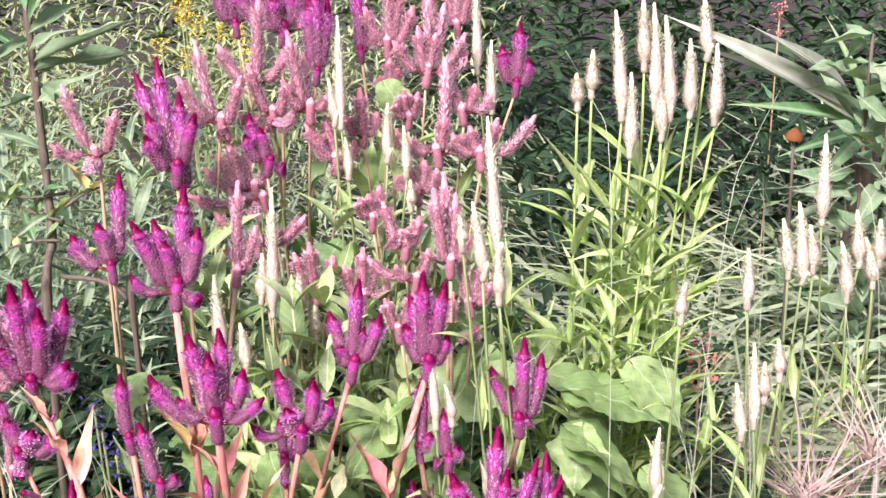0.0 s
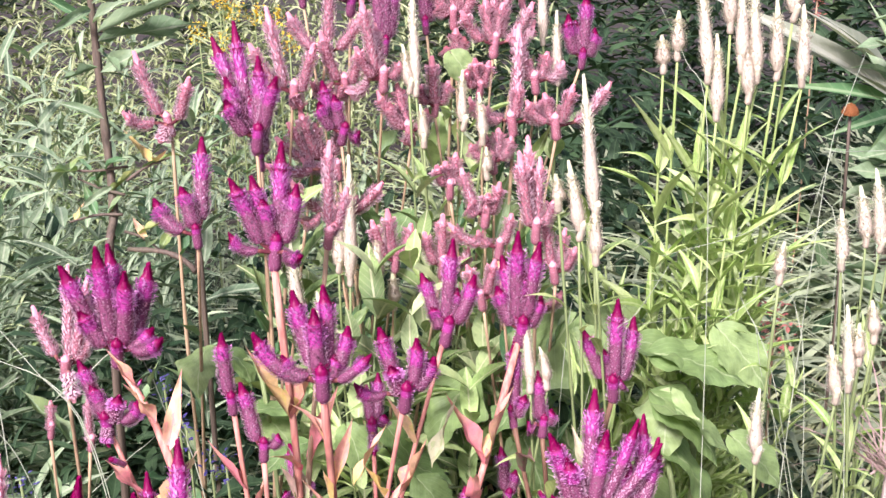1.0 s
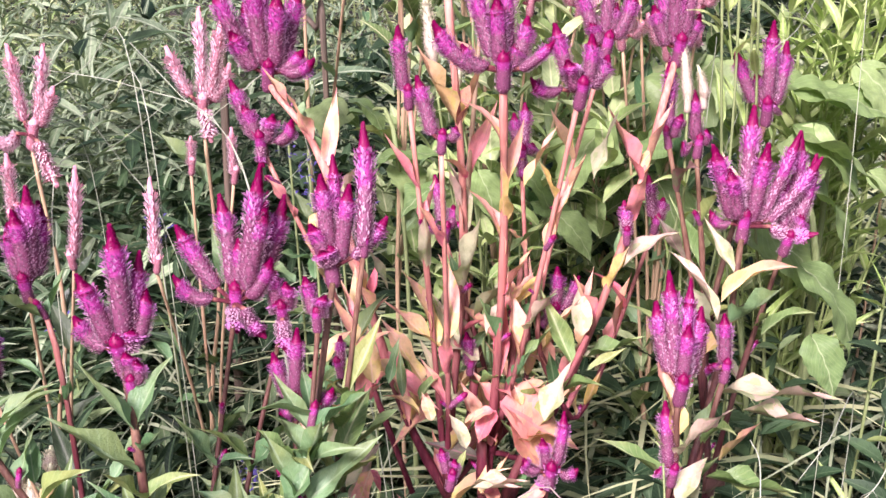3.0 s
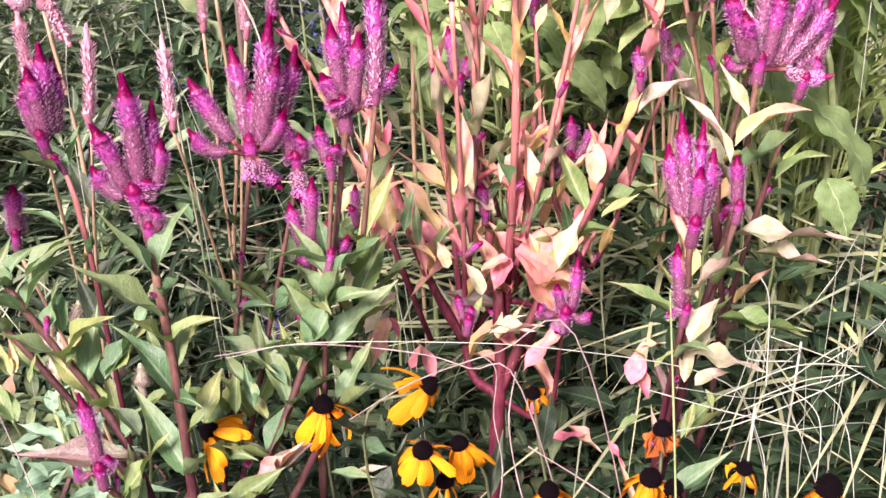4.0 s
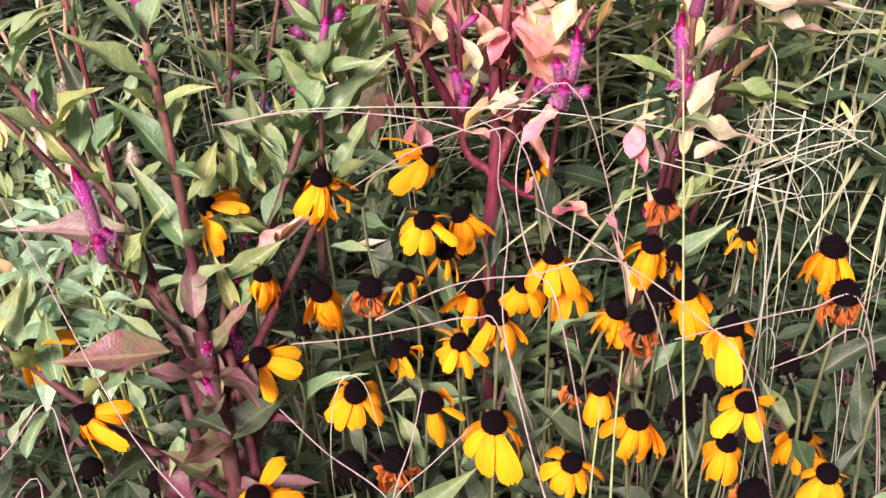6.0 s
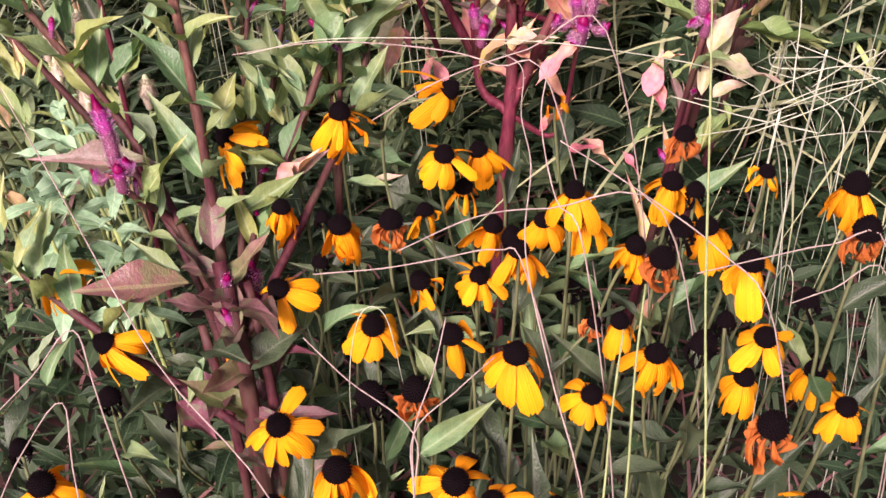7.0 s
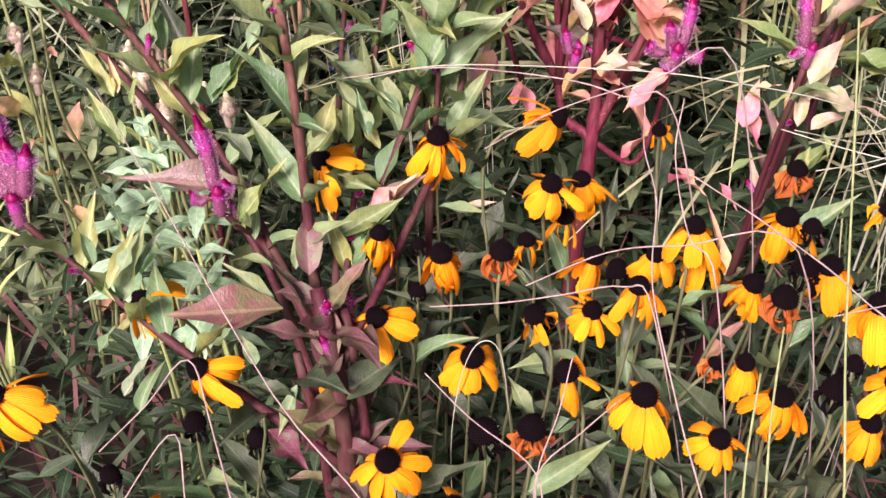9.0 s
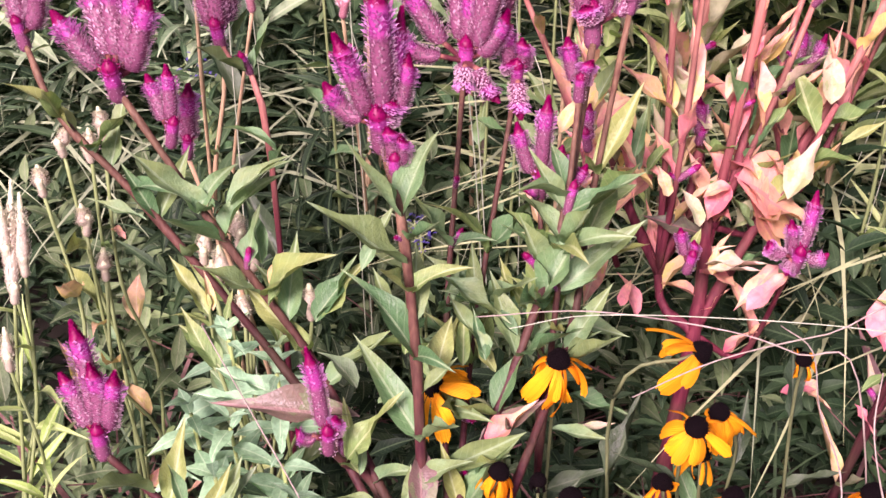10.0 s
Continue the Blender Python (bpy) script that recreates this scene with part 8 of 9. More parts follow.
p = thing('tall_herb', -0.541, 1.372, 0.0, 'tall leafy herb with a thick brown-green stem', 'herb', '')
stem(p, [(-0.541, 1.372, 0.000), (-0.521, 1.369, 0.774), (-0.518, 1.415, 0.901), (-0.531, 1.459, 1.021), (-0.538, 1.480, 1.137), (-0.542, 1.492, 1.230)], 0.0062, 0.0045, 'dark', 0, ('green',), 0.08)
stem(p, [(-0.496, 1.425, 0.959), (-0.544, 1.424, 0.953), (-0.588, 1.426, 0.956)], 0.0022, 0.0012, 'dark', 4, ('gold', 'lime', 'green'), 0.05, start=0.3, end=1.0)
stem(p, [(-0.500, 1.413, 0.924), (-0.529, 1.416, 0.931), (-0.562, 1.421, 0.944)], 0.0022, 0.0012, 'dark', 4, ('gold', 'lime', 'green'), 0.05, start=0.3, end=1.0)
stem(p, [(-0.498, 1.419, 0.941), (-0.471, 1.424, 0.959), (-0.441, 1.427, 0.970)], 0.0022, 0.0012, 'dark', 4, ('gold', 'lime', 'green'), 0.05, start=0.3, end=1.0)
stem(p, [(-0.501, 1.397, 0.879), (-0.478, 1.394, 0.872), (-0.448, 1.386, 0.852)], 0.0022, 0.0012, 'dark', 4, ('gold', 'lime', 'green'), 0.05, start=0.3, end=1.0)
stem(p, [(-0.503, 1.404, 0.900), (-0.537, 1.405, 0.899), (-0.573, 1.403, 0.890)], 0.0022, 0.0012, 'dark', 4, ('gold', 'lime', 'green'), 0.05, start=0.3, end=1.0)
leaf(p, (-0.520, 1.435, 1.131), (0.147, -0.033, 0.056), 0.161, 'grey', -0.72, 0.45)
leaf(p, (-0.519, 1.431, 1.121), (0.129, 0.067, 0.017), 0.146, 'grey', -0.89, 0.5)
leaf(p, (-0.517, 1.417, 1.083), (0.097, -0.032, 0.050), 0.113, 'grey', 1.08, 0.5)
leaf(p, (-0.527, 1.447, 1.165), (0.059, 0.060, 0.042), 0.094, 'grey', 0.85, 0.5)
leaf(p, (-0.531, 1.440, 1.144), (-0.075, 0.047, 0.028), 0.093, 'green', -0.83, 0.5)
leaf(p, (-0.529, 1.445, 1.158), (-0.034, -0.065, -0.017), 0.075, 'grey', -0.9, 0.5)
leaf(p, (-0.520, 1.420, 1.090), (-0.036, -0.043, -0.012), 0.057, 'grey', 0.64, 0.5)
leaf(p, (-0.513, 1.398, 1.029), (-0.060, -0.003, 0.027), 0.066, 'grey', -0.92, 0.5)
leaf(p, (-0.526, 1.452, 1.178), (0.031, 0.013, 0.069), 0.077, 'green', 0.99, 0.5)
leaf(p, (-0.531, 1.457, 1.192), (-0.048, 0.058, 0.043), 0.087, 'green', 1.01, 0.5)
leaf(p, (-0.520, 1.427, 1.110), (0.051, -0.057, -0.024), 0.081, 'grey', -0.83, 0.5)
leaf(p, (-0.502, 1.368, 0.948), (-0.040, -0.028, -0.021), 0.053, 'grey', -0.84, 0.5)
leaf(p, (-0.506, 1.388, 1.002), (0.027, 0.054, -0.000), 0.060, 'grey', 0.81, 0.5)
leaf(p, (-0.506, 1.346, 0.887), (-0.041, 0.004, -0.025), 0.048, 'grey', -0.72, 0.45)
leaf(p, (-0.527, 1.438, 1.141), (0.057, -0.006, 0.040), 0.070, 'grey', 0.82, 0.5)

p = thing('dead_stem', -0.376, 1.268, 0.0, 'dark withered stem bending over the grass', 'stem', '')
stem(p, [(-0.376, 1.268, 0.000), (-0.380, 1.280, 0.823), (-0.390, 1.294, 0.862), (-0.422, 1.302, 0.883), (-0.477, 1.323, 0.881)], 0.004, 0.003, 'dark', 0, ('green',), 0.08)

p = thing('yucca', 0.871, 2.244, 0.0, 'yucca with broad pale sword-shaped leaves, some bent', 'plant', '')
sword_leaf(p, (0.829, 2.201, 0.869), (0.432, 2.180, 1.105), 0.11, 0)
sword_leaf(p, (0.835, 2.205, 0.880), (0.475, 2.212, 1.046), 0.09, 1)
sword_leaf(p, (0.824, 2.211, 0.896), (0.575, 2.124, 1.097), 0.1, 2)
sword_leaf(p, (0.807, 2.218, 0.917), (0.607, 2.065, 1.080), 0.14, 3)
sword_leaf(p, (0.841, 2.199, 0.864), (0.558, 2.169, 0.927), 0.12, 4)
sword_leaf(p, (0.852, 2.203, 0.874), (0.773, 2.276, 1.075), 0.1, 5)
sword_leaf(p, (0.852, 2.195, 0.853), (0.642, 2.083, 0.837), 0.12, 6)
sword_leaf(p, (0.863, 2.199, 0.864), (0.943, 2.210, 1.041), 0.1, 7)
sword_leaf(p, (0.858, 2.193, 0.848), (0.858, 2.013, 0.791), 0.1, 8)
sword_leaf(p, (0.841, 2.195, 0.853), (0.690, 2.013, 0.791), 0.12, 9)
stem(p, [(0.871, 2.244, 0.000), (0.871, 2.254, 0.421), (0.871, 2.244, 0.841)], 0.03, 0.024, 'dark', 0, ('green',), 0.08)
orange_seedhead((0.548, 1.715, 0.966))

p = thing('broadleaf_plant', 0.207, 1.142, 0.0, 'broad-leaved plant with large soft veined green leaves', 'plant', '')
broad_leaf(p, (0.137, 1.076, 0.849), (0.098, -0.026, -0.013), 'green', 0.95)
broad_leaf(p, (0.134, 1.040, 0.808), (0.085, -0.034, -0.034), 'green', 0.95)
broad_leaf(p, (0.149, 1.062, 0.809), (-0.014, -0.042, -0.057), 'green', 0.95)
broad_leaf(p, (0.124, 1.100, 0.852), (0.088, -0.031, -0.016), 'green', 0.95)
broad_leaf(p, (0.135, 1.058, 0.809), (0.073, -0.045, -0.046), 'lime', 0.95)
broad_leaf(p, (0.147, 1.053, 0.754), (0.064, -0.050, -0.057), 'green', 0.95)
broad_leaf(p, (0.093, 1.038, 0.722), (0.082, -0.056, -0.067), 'lime', 0.95)
broad_leaf(p, (0.130, 0.966, 0.689), (0.065, -0.053, -0.063), 'green', 0.95)
broad_leaf(p, (0.125, 0.910, 0.642), (0.020, -0.042, -0.040), 'lime', 0.95)
broad_leaf(p, (0.052, 1.141, 0.857), (-0.072, -0.045, -0.076), 'lime', 0.95)
broad_leaf(p, (-0.056, 1.159, 0.784), (-0.060, -0.054, -0.068), 'green', 0.95)
broad_leaf(p, (0.002, 1.099, 0.731), (0.026, -0.049, -0.054), 'lime', 0.95)
broad_leaf(p, (0.058, 1.196, 0.818), (0.046, -0.045, -0.046), 'lime', 0.95)
broad_leaf(p, (0.208, 1.105, 0.862), (0.051, -0.046, -0.048), 'green', 0.95)
broad_leaf(p, (0.219, 1.055, 0.760), (0.051, -0.040, -0.035), 'green', 0.95)
broad_leaf(p, (0.129, 1.229, 0.843), (-0.052, -0.045, -0.048), 'green', 0.95)
stem(p, [(0.207, 1.142, 0.000), (0.191, 1.113, 0.716), (0.139, 1.086, 0.817)], 0.004, 0.003, 'green', 0, ('green',), 0.08)
stem(p, [(0.207, 1.142, 0.000), (0.159, 1.013, 0.627), (0.142, 1.088, 0.780)], 0.004, 0.003, 'green', 0, ('green',), 0.08)
stem(p, [(0.207, 1.142, 0.000), (0.090, 1.108, 0.637), (-0.046, 1.175, 0.772)], 0.004, 0.003, 'green', 0, ('green',), 0.08)

p = thing('broadleaf_plant', -0.261, 1.135, 0.0, 'low broad-leaved plant between the celosia stems', 'plant', '')
broad_leaf(p, (-0.338, 1.193, 0.801), (0.039, -0.031, -0.017), 'green', 0.95)
broad_leaf(p, (-0.359, 1.204, 0.777), (0.060, -0.014, 0.018), 'lime', 0.95)
broad_leaf(p, (-0.305, 1.145, 0.749), (0.070, -0.014, 0.018), 'green', 0.95)
broad_leaf(p, (-0.242, 1.102, 0.731), (-0.037, -0.026, -0.009), 'lime', 0.95)
broad_leaf(p, (-0.364, 1.193, 0.801), (-0.005, -0.033, -0.023), 'green', 0.95)
broad_leaf(p, (-0.377, 1.234, 0.782), (0.042, -0.024, -0.005), 'green', 0.95)
broad_leaf(p, (-0.293, 1.161, 0.733), (0.039, -0.030, -0.022), 'green', 0.95)
broad_leaf(p, (-0.154, 1.110, 0.748), (0.048, -0.036, -0.038), 'lime', 0.95)
broad_leaf(p, (-0.115, 1.045, 0.718), (0.039, -0.033, -0.030), 'lime', 0.95)
broad_leaf(p, (-0.136, 1.093, 0.714), (0.059, -0.027, -0.009), 'lime', 0.95)
broad_leaf(p, (-0.197, 1.135, 0.732), (0.024, -0.041, -0.038), 'green', 0.95)
broad_leaf(p, (-0.204, 1.211, 0.780), (0.043, -0.009, 0.034), 'lime', 0.95)
broad_leaf(p, (-0.170, 1.311, 0.908), (-0.011, -0.005, 0.046), 'lime', 0.95)
broad_leaf(p, (-0.128, 1.318, 0.928), (-0.026, -0.035, -0.039), 'green', 0.95)
broad_leaf(p, (-0.074, 1.435, 1.102), (0.030, -0.034, -0.036), 'green', 0.95)
broad_leaf(p, (-0.001, 1.062, 0.809), (-0.035, -0.030, -0.023), 'lime', 0.95)
broad_leaf(p, (0.071, 1.085, 0.871), (-0.025, -0.032, -0.030), 'lime', 0.95)
stem(p, [(-0.261, 1.135, 0.000), (-0.287, 1.155, 0.725), (-0.333, 1.209, 0.789)], 0.003, 0.002, 'green', 0, ('green',), 0.08)
grass_burst((-0.031, 0.563, 0.647), 10, 0.1, 1440)
grass_burst((0.024, 0.642, 0.644), 4, 0.1, 1520)

p = thing('grass_stalk', 0.053, 0.619, 0.0, 'long pale grass stalk crossing the flowers', 'grass', 'grass stalks')
stem(p, [(0.053, 0.619, 0.000), (0.044, 0.614, 0.215), (0.018, 0.599, 0.443), (-0.026, 0.574, 0.615), (-0.071, 0.548, 0.685), (-0.180, 0.526, 0.726), (-0.261, 0.528, 0.732), (-0.350, 0.528, 0.733), (-0.398, 0.523, 0.726)], 0.00045, 0.00027, 'straw', 0, ('green',), 0.08)

p = thing('grass_stalk', -0.118, 0.474, 0.0, 'long pale grass stalk crossing the flowers', 'grass', 'grass stalks')
stem(p, [(-0.118, 0.474, 0.000), (-0.128, 0.476, 0.250), (-0.157, 0.485, 0.514), (-0.205, 0.499, 0.714), (-0.238, 0.509, 0.724), (-0.275, 0.525, 0.726), (-0.349, 0.547, 0.719), (-0.415, 0.559, 0.702)], 0.00062, 0.000372, 'rosy_straw', 0, ('green',), 0.08)

p = thing('grass_stalk', -0.079, 0.520, 0.0, 'long pale grass stalk crossing the flowers', 'grass', 'grass stalks')
stem(p, [(-0.079, 0.520, 0.000), (-0.089, 0.521, 0.259), (-0.119, 0.521, 0.532), (-0.169, 0.523, 0.739), (-0.218, 0.524, 0.726), (-0.275, 0.528, 0.700), (-0.321, 0.527, 0.669)], 0.00062, 0.000372, 'rosy_straw', 0, ('green',), 0.08)

p = thing('grass_stalk', -0.294, 0.198, 0.0, 'long pale grass stalk crossing the flowers', 'grass', 'grass stalks')
stem(p, [(-0.294, 0.198, 0.000), (-0.294, 0.208, 0.197), (-0.294, 0.238, 0.406), (-0.294, 0.288, 0.564), (-0.294, 0.319, 0.596), (-0.332, 0.341, 0.619), (-0.358, 0.359, 0.637)], 0.00062, 0.000372, 'rosy_straw', 0, ('green',), 0.08)

p = thing('grass_stalk', -0.294, 0.196, 0.0, 'long pale grass stalk crossing the flowers', 'grass', 'grass stalks')
stem(p, [(-0.294, 0.196, 0.000), (-0.294, 0.206, 0.197), (-0.294, 0.236, 0.404), (-0.294, 0.286, 0.562), (-0.294, 0.318, 0.596), (-0.282, 0.343, 0.621), (-0.274, 0.365, 0.645)], 0.00062, 0.000372, 'rosy_straw', 0, ('green',), 0.08)

p = thing('grass_stalk', -0.295, 0.196, 0.0, 'long pale grass stalk crossing the flowers', 'grass', 'grass stalks')
stem(p, [(-0.295, 0.196, 0.000), (-0.295, 0.206, 0.197), (-0.295, 0.236, 0.404), (-0.294, 0.286, 0.562), (-0.294, 0.318, 0.596), (-0.269, 0.335, 0.614), (-0.246, 0.349, 0.628)], 0.00062, 0.000372, 'rosy_straw', 0, ('green',), 0.08)

p = thing('grass_stalk', -0.148, 0.345, 0.0, 'long pale grass stalk crossing the flowers', 'grass', 'grass stalks')
stem(p, [(-0.148, 0.345, 0.000), (-0.157, 0.351, 0.227), (-0.182, 0.367, 0.466), (-0.224, 0.395, 0.648), (-0.242, 0.407, 0.660), (-0.278, 0.404, 0.656), (-0.312, 0.407, 0.646), (-0.356, 0.413, 0.636)], 0.00062, 0.000372, 'rosy_straw', 0, ('green',), 0.08)

p = thing('grass_stalk', -0.167, 0.199, 0.0, 'long pale grass stalk crossing the flowers', 'grass', 'grass stalks')
stem(p, [(-0.167, 0.199, 0.000), (-0.170, 0.208, 0.196), (-0.179, 0.237, 0.404), (-0.194, 0.284, 0.561), (-0.213, 0.341, 0.621), (-0.225, 0.406, 0.660), (-0.219, 0.457, 0.684), (-0.223, 0.495, 0.695), (-0.220, 0.532, 0.705), (-0.232, 0.557, 0.702)], 0.00062, 0.000372, 'rosy_straw', 0, ('green',), 0.08)

p = thing('grass_stalk', -0.017, 0.294, 0.0, 'long pale grass stalk crossing the flowers', 'grass', 'grass stalks')
stem(p, [(-0.017, 0.294, 0.000), (-0.024, 0.301, 0.224), (-0.045, 0.322, 0.460), (-0.081, 0.358, 0.640), (-0.113, 0.390, 0.673), (-0.162, 0.416, 0.700), (-0.205, 0.436, 0.720)], 0.00062, 0.000372, 'rosy_straw', 0, ('green',), 0.08)

p = thing('grass_stalk', -0.311, 0.235, 0.0, 'long pale grass stalk crossing the flowers', 'grass', 'grass stalks')
stem(p, [(-0.311, 0.235, 0.000), (-0.318, 0.242, 0.199), (-0.341, 0.261, 0.410), (-0.379, 0.294, 0.569), (-0.444, 0.350, 0.627), (-0.525, 0.473, 0.668), (-0.579, 0.554, 0.695)], 0.00062, 0.000372, 'rosy_straw', 0, ('green',), 0.08)

p = thing('grass_stalk', 0.076, 0.382, 0.0, 'long pale grass stalk crossing the flowers', 'grass', 'grass stalks')
stem(p, [(0.076, 0.382, 0.000), (0.066, 0.383, 0.235), (0.036, 0.385, 0.484), (-0.014, 0.388, 0.673), (-0.047, 0.391, 0.675), (-0.083, 0.387, 0.670), (-0.126, 0.381, 0.663)], 0.00062, 0.000372, 'rosy_straw', 0, ('green',), 0.08)

p = thing('grass_stalk', 0.075, 0.389, 0.0, 'long pale grass stalk crossing the flowers', 'grass', 'grass stalks')
stem(p, [(0.075, 0.389, 0.000), (0.065, 0.388, 0.231), (0.035, 0.384, 0.476), (-0.014, 0.377, 0.661), (-0.047, 0.373, 0.656), (-0.071, 0.368, 0.650)], 0.00062, 0.000372, 'rosy_straw', 0, ('green',), 0.08)

p = thing('grass_stalk', -0.056, 0.403, 0.0, 'long pale grass stalk crossing the flowers', 'grass', 'grass stalks')
stem(p, [(-0.056, 0.403, 0.000), (-0.066, 0.404, 0.241), (-0.096, 0.405, 0.497), (-0.146, 0.406, 0.690), (-0.212, 0.409, 0.691), (-0.255, 0.406, 0.688), (-0.301, 0.393, 0.674)], 0.00062, 0.000372, 'rosy_straw', 0, ('green',), 0.08)

p = thing('grass_stalk', -0.137, 0.320, 0.0, 'long pale grass stalk crossing the flowers', 'grass', 'grass stalks')
stem(p, [(-0.137, 0.320, 0.000), (-0.143, 0.328, 0.236), (-0.162, 0.352, 0.485), (-0.192, 0.391, 0.673), (-0.208, 0.412, 0.695), (-0.216, 0.444, 0.728), (-0.211, 0.467, 0.752)], 0.00062, 0.000372, 'rosy_straw', 0, ('green',), 0.08)

p = thing('grass_stalk', -0.438, 0.251, 0.0, 'long pale grass stalk crossing the flowers', 'grass', 'grass stalks')
stem(p, [(-0.438, 0.251, 0.000), (-0.442, 0.260, 0.213), (-0.455, 0.287, 0.438), (-0.477, 0.332, 0.608), (-0.493, 0.364, 0.641), (-0.517, 0.346, 0.622), (-0.543, 0.328, 0.603)], 0.00062, 0.000372, 'rosy_straw', 0, ('green',), 0.08)

p = thing('grass_stalk', -0.471, 0.208, 0.0, 'long pale grass stalk crossing the flowers', 'grass', 'grass stalks')
stem(p, [(-0.471, 0.208, 0.000), (-0.473, 0.218, 0.199), (-0.480, 0.247, 0.410), (-0.491, 0.296, 0.570), (-0.500, 0.335, 0.610), (-0.524, 0.314, 0.589), (-0.538, 0.294, 0.568)], 0.00062, 0.000372, 'rosy_straw', 0, ('green',), 0.08)

p = thing('grass_stalk', -0.135, 0.180, 0.0, 'upright green grass stalk', 'grass', 'grass stalks')
stem(p, [(-0.135, 0.180, 0.000), (-0.134, 0.190, 0.201), (-0.133, 0.220, 0.414), (-0.130, 0.270, 0.576), (-0.126, 0.358, 0.668), (-0.122, 0.424, 0.738), (-0.119, 0.481, 0.798)], 0.001, 0.0006, 'green', 0, ('green',), 0.08)

p = thing('grass_stalk', -0.202, 0.182, 0.0, 'upright green grass stalk', 'grass', 'grass stalks')
stem(p, [(-0.202, 0.182, 0.000), (-0.201, 0.192, 0.202), (-0.196, 0.221, 0.415), (-0.188, 0.270, 0.576), (-0.180, 0.315, 0.622), (-0.173, 0.345, 0.655)], 0.001, 0.0006, 'green', 0, ('green',), 0.08)

p = thing('grass_stalk', -0.187, 0.181, 0.0, 'upright green grass stalk', 'grass', 'grass stalks')
stem(p, [(-0.187, 0.181, 0.000), (-0.185, 0.191, 0.202), (-0.181, 0.221, 0.415), (-0.175, 0.270, 0.576), (-0.167, 0.328, 0.636), (-0.160, 0.363, 0.673)], 0.001, 0.0006, 'green', 0, ('green',), 0.08)

p = thing('grass_stalk', 0.089, 0.518, 0.0, 'thin pale seeding grass stalk', 'grass', 'grass stalks')
stem(p, [(0.089, 0.518, 0.000), (0.084, 0.527, 0.216), (0.069, 0.553, 0.444), (0.044, 0.596, 0.617), (-0.001, 0.673, 0.565), (-0.064, 0.671, 0.580)], 0.0005, 0.0003, 'straw', 0, ('green',), 0.08)

p = thing('grass_stalk', 0.049, 0.792, 0.0, 'thin pale seeding grass stalk', 'grass', 'grass stalks')
stem(p, [(0.049, 0.792, 0.000), (0.045, 0.782, 0.211), (0.033, 0.755, 0.434), (0.013, 0.709, 0.603), (-0.041, 0.587, 0.632), (-0.053, 0.617, 0.546)], 0.0005, 0.0003, 'straw', 0, ('green',), 0.08)

p = thing('grass_stalk', 0.182, 0.714, 0.0, 'thin pale seeding grass stalk', 'grass', 'grass stalks')
stem(p, [(0.182, 0.714, 0.000), (0.175, 0.707, 0.189), (0.152, 0.687, 0.388), (0.115, 0.654, 0.539), (0.006, 0.557, 0.628), (-0.032, 0.645, 0.534)], 0.0005, 0.0003, 'straw', 0, ('green',), 0.08)

p = thing('grass_stalk', 0.129, 0.787, 0.0, 'thin pale seeding grass stalk', 'grass', 'grass stalks')
stem(p, [(0.129, 0.787, 0.000), (0.124, 0.778, 0.245), (0.110, 0.752, 0.504), (0.086, 0.708, 0.700), (0.020, 0.586, 0.743), (0.001, 0.584, 0.708)], 0.0005, 0.0003, 'straw', 0, ('green',), 0.08)

p = thing('grass_stalk', 0.113, 0.542, 0.0, 'thin pale seeding grass stalk', 'grass', 'grass stalks')
stem(p, [(0.113, 0.542, 0.000), (0.104, 0.547, 0.191), (0.078, 0.562, 0.393), (0.034, 0.587, 0.546), (0.007, 0.602, 0.613), (-0.029, 0.589, 0.676)], 0.0005, 0.0003, 'straw', 0, ('green',), 0.08)

p = thing('grass_stalk', 0.074, 0.502, 0.0, 'thin pale seeding grass stalk', 'grass', 'grass stalks')
stem(p, [(0.074, 0.502, 0.000), (0.074, 0.512, 0.240), (0.071, 0.542, 0.494), (0.067, 0.592, 0.686), (0.062, 0.652, 0.607), (-0.017, 0.518, 0.660)], 0.0005, 0.0003, 'straw', 0, ('green',), 0.08)

p = thing('grass_stalk', 0.087, 0.730, 0.0, 'thin pale seeding grass stalk', 'grass', 'grass stalks')
stem(p, [(0.087, 0.730, 0.000), (0.081, 0.722, 0.215), (0.064, 0.698, 0.443), (0.035, 0.657, 0.616), (-0.015, 0.588, 0.656), (-0.039, 0.607, 0.654)], 0.0005, 0.0003, 'straw', 0, ('green',), 0.08)

p = thing('grass_stalk', -0.040, 0.412, 0.0, 'thin pale seeding grass stalk', 'grass', 'grass stalks')
stem(p, [(-0.040, 0.412, 0.000), (-0.039, 0.422, 0.215), (-0.037, 0.452, 0.442), (-0.035, 0.502, 0.614), (-0.031, 0.557, 0.630), (-0.020, 0.648, 0.601)], 0.0005, 0.0003, 'straw', 0, ('green',), 0.08)

p = thing('grass_stalk', 0.344, 0.965, 0.0, 'thin pale seeding grass stalk', 'grass', 'grass stalks')
stem(p, [(0.344, 0.965, 0.000), (0.337, 0.973, 0.358), (0.317, 0.995, 0.737), (0.285, 1.033, 1.024), (0.223, 1.103, 0.973), (0.132, 1.069, 0.962)], 0.00045, 0.00027, 'straw', 0, ('green',), 0.08)

p = thing('grass_stalk', 0.341, 1.107, 0.0, 'thin pale seeding grass stalk', 'grass', 'grass stalks')
stem(p, [(0.341, 1.107, 0.000), (0.332, 1.111, 0.299), (0.303, 1.120, 0.614), (0.256, 1.137, 0.853), (0.202, 1.155, 0.858), (0.066, 1.011, 0.907)], 0.00045, 0.00027, 'straw', 0, ('green',), 0.08)

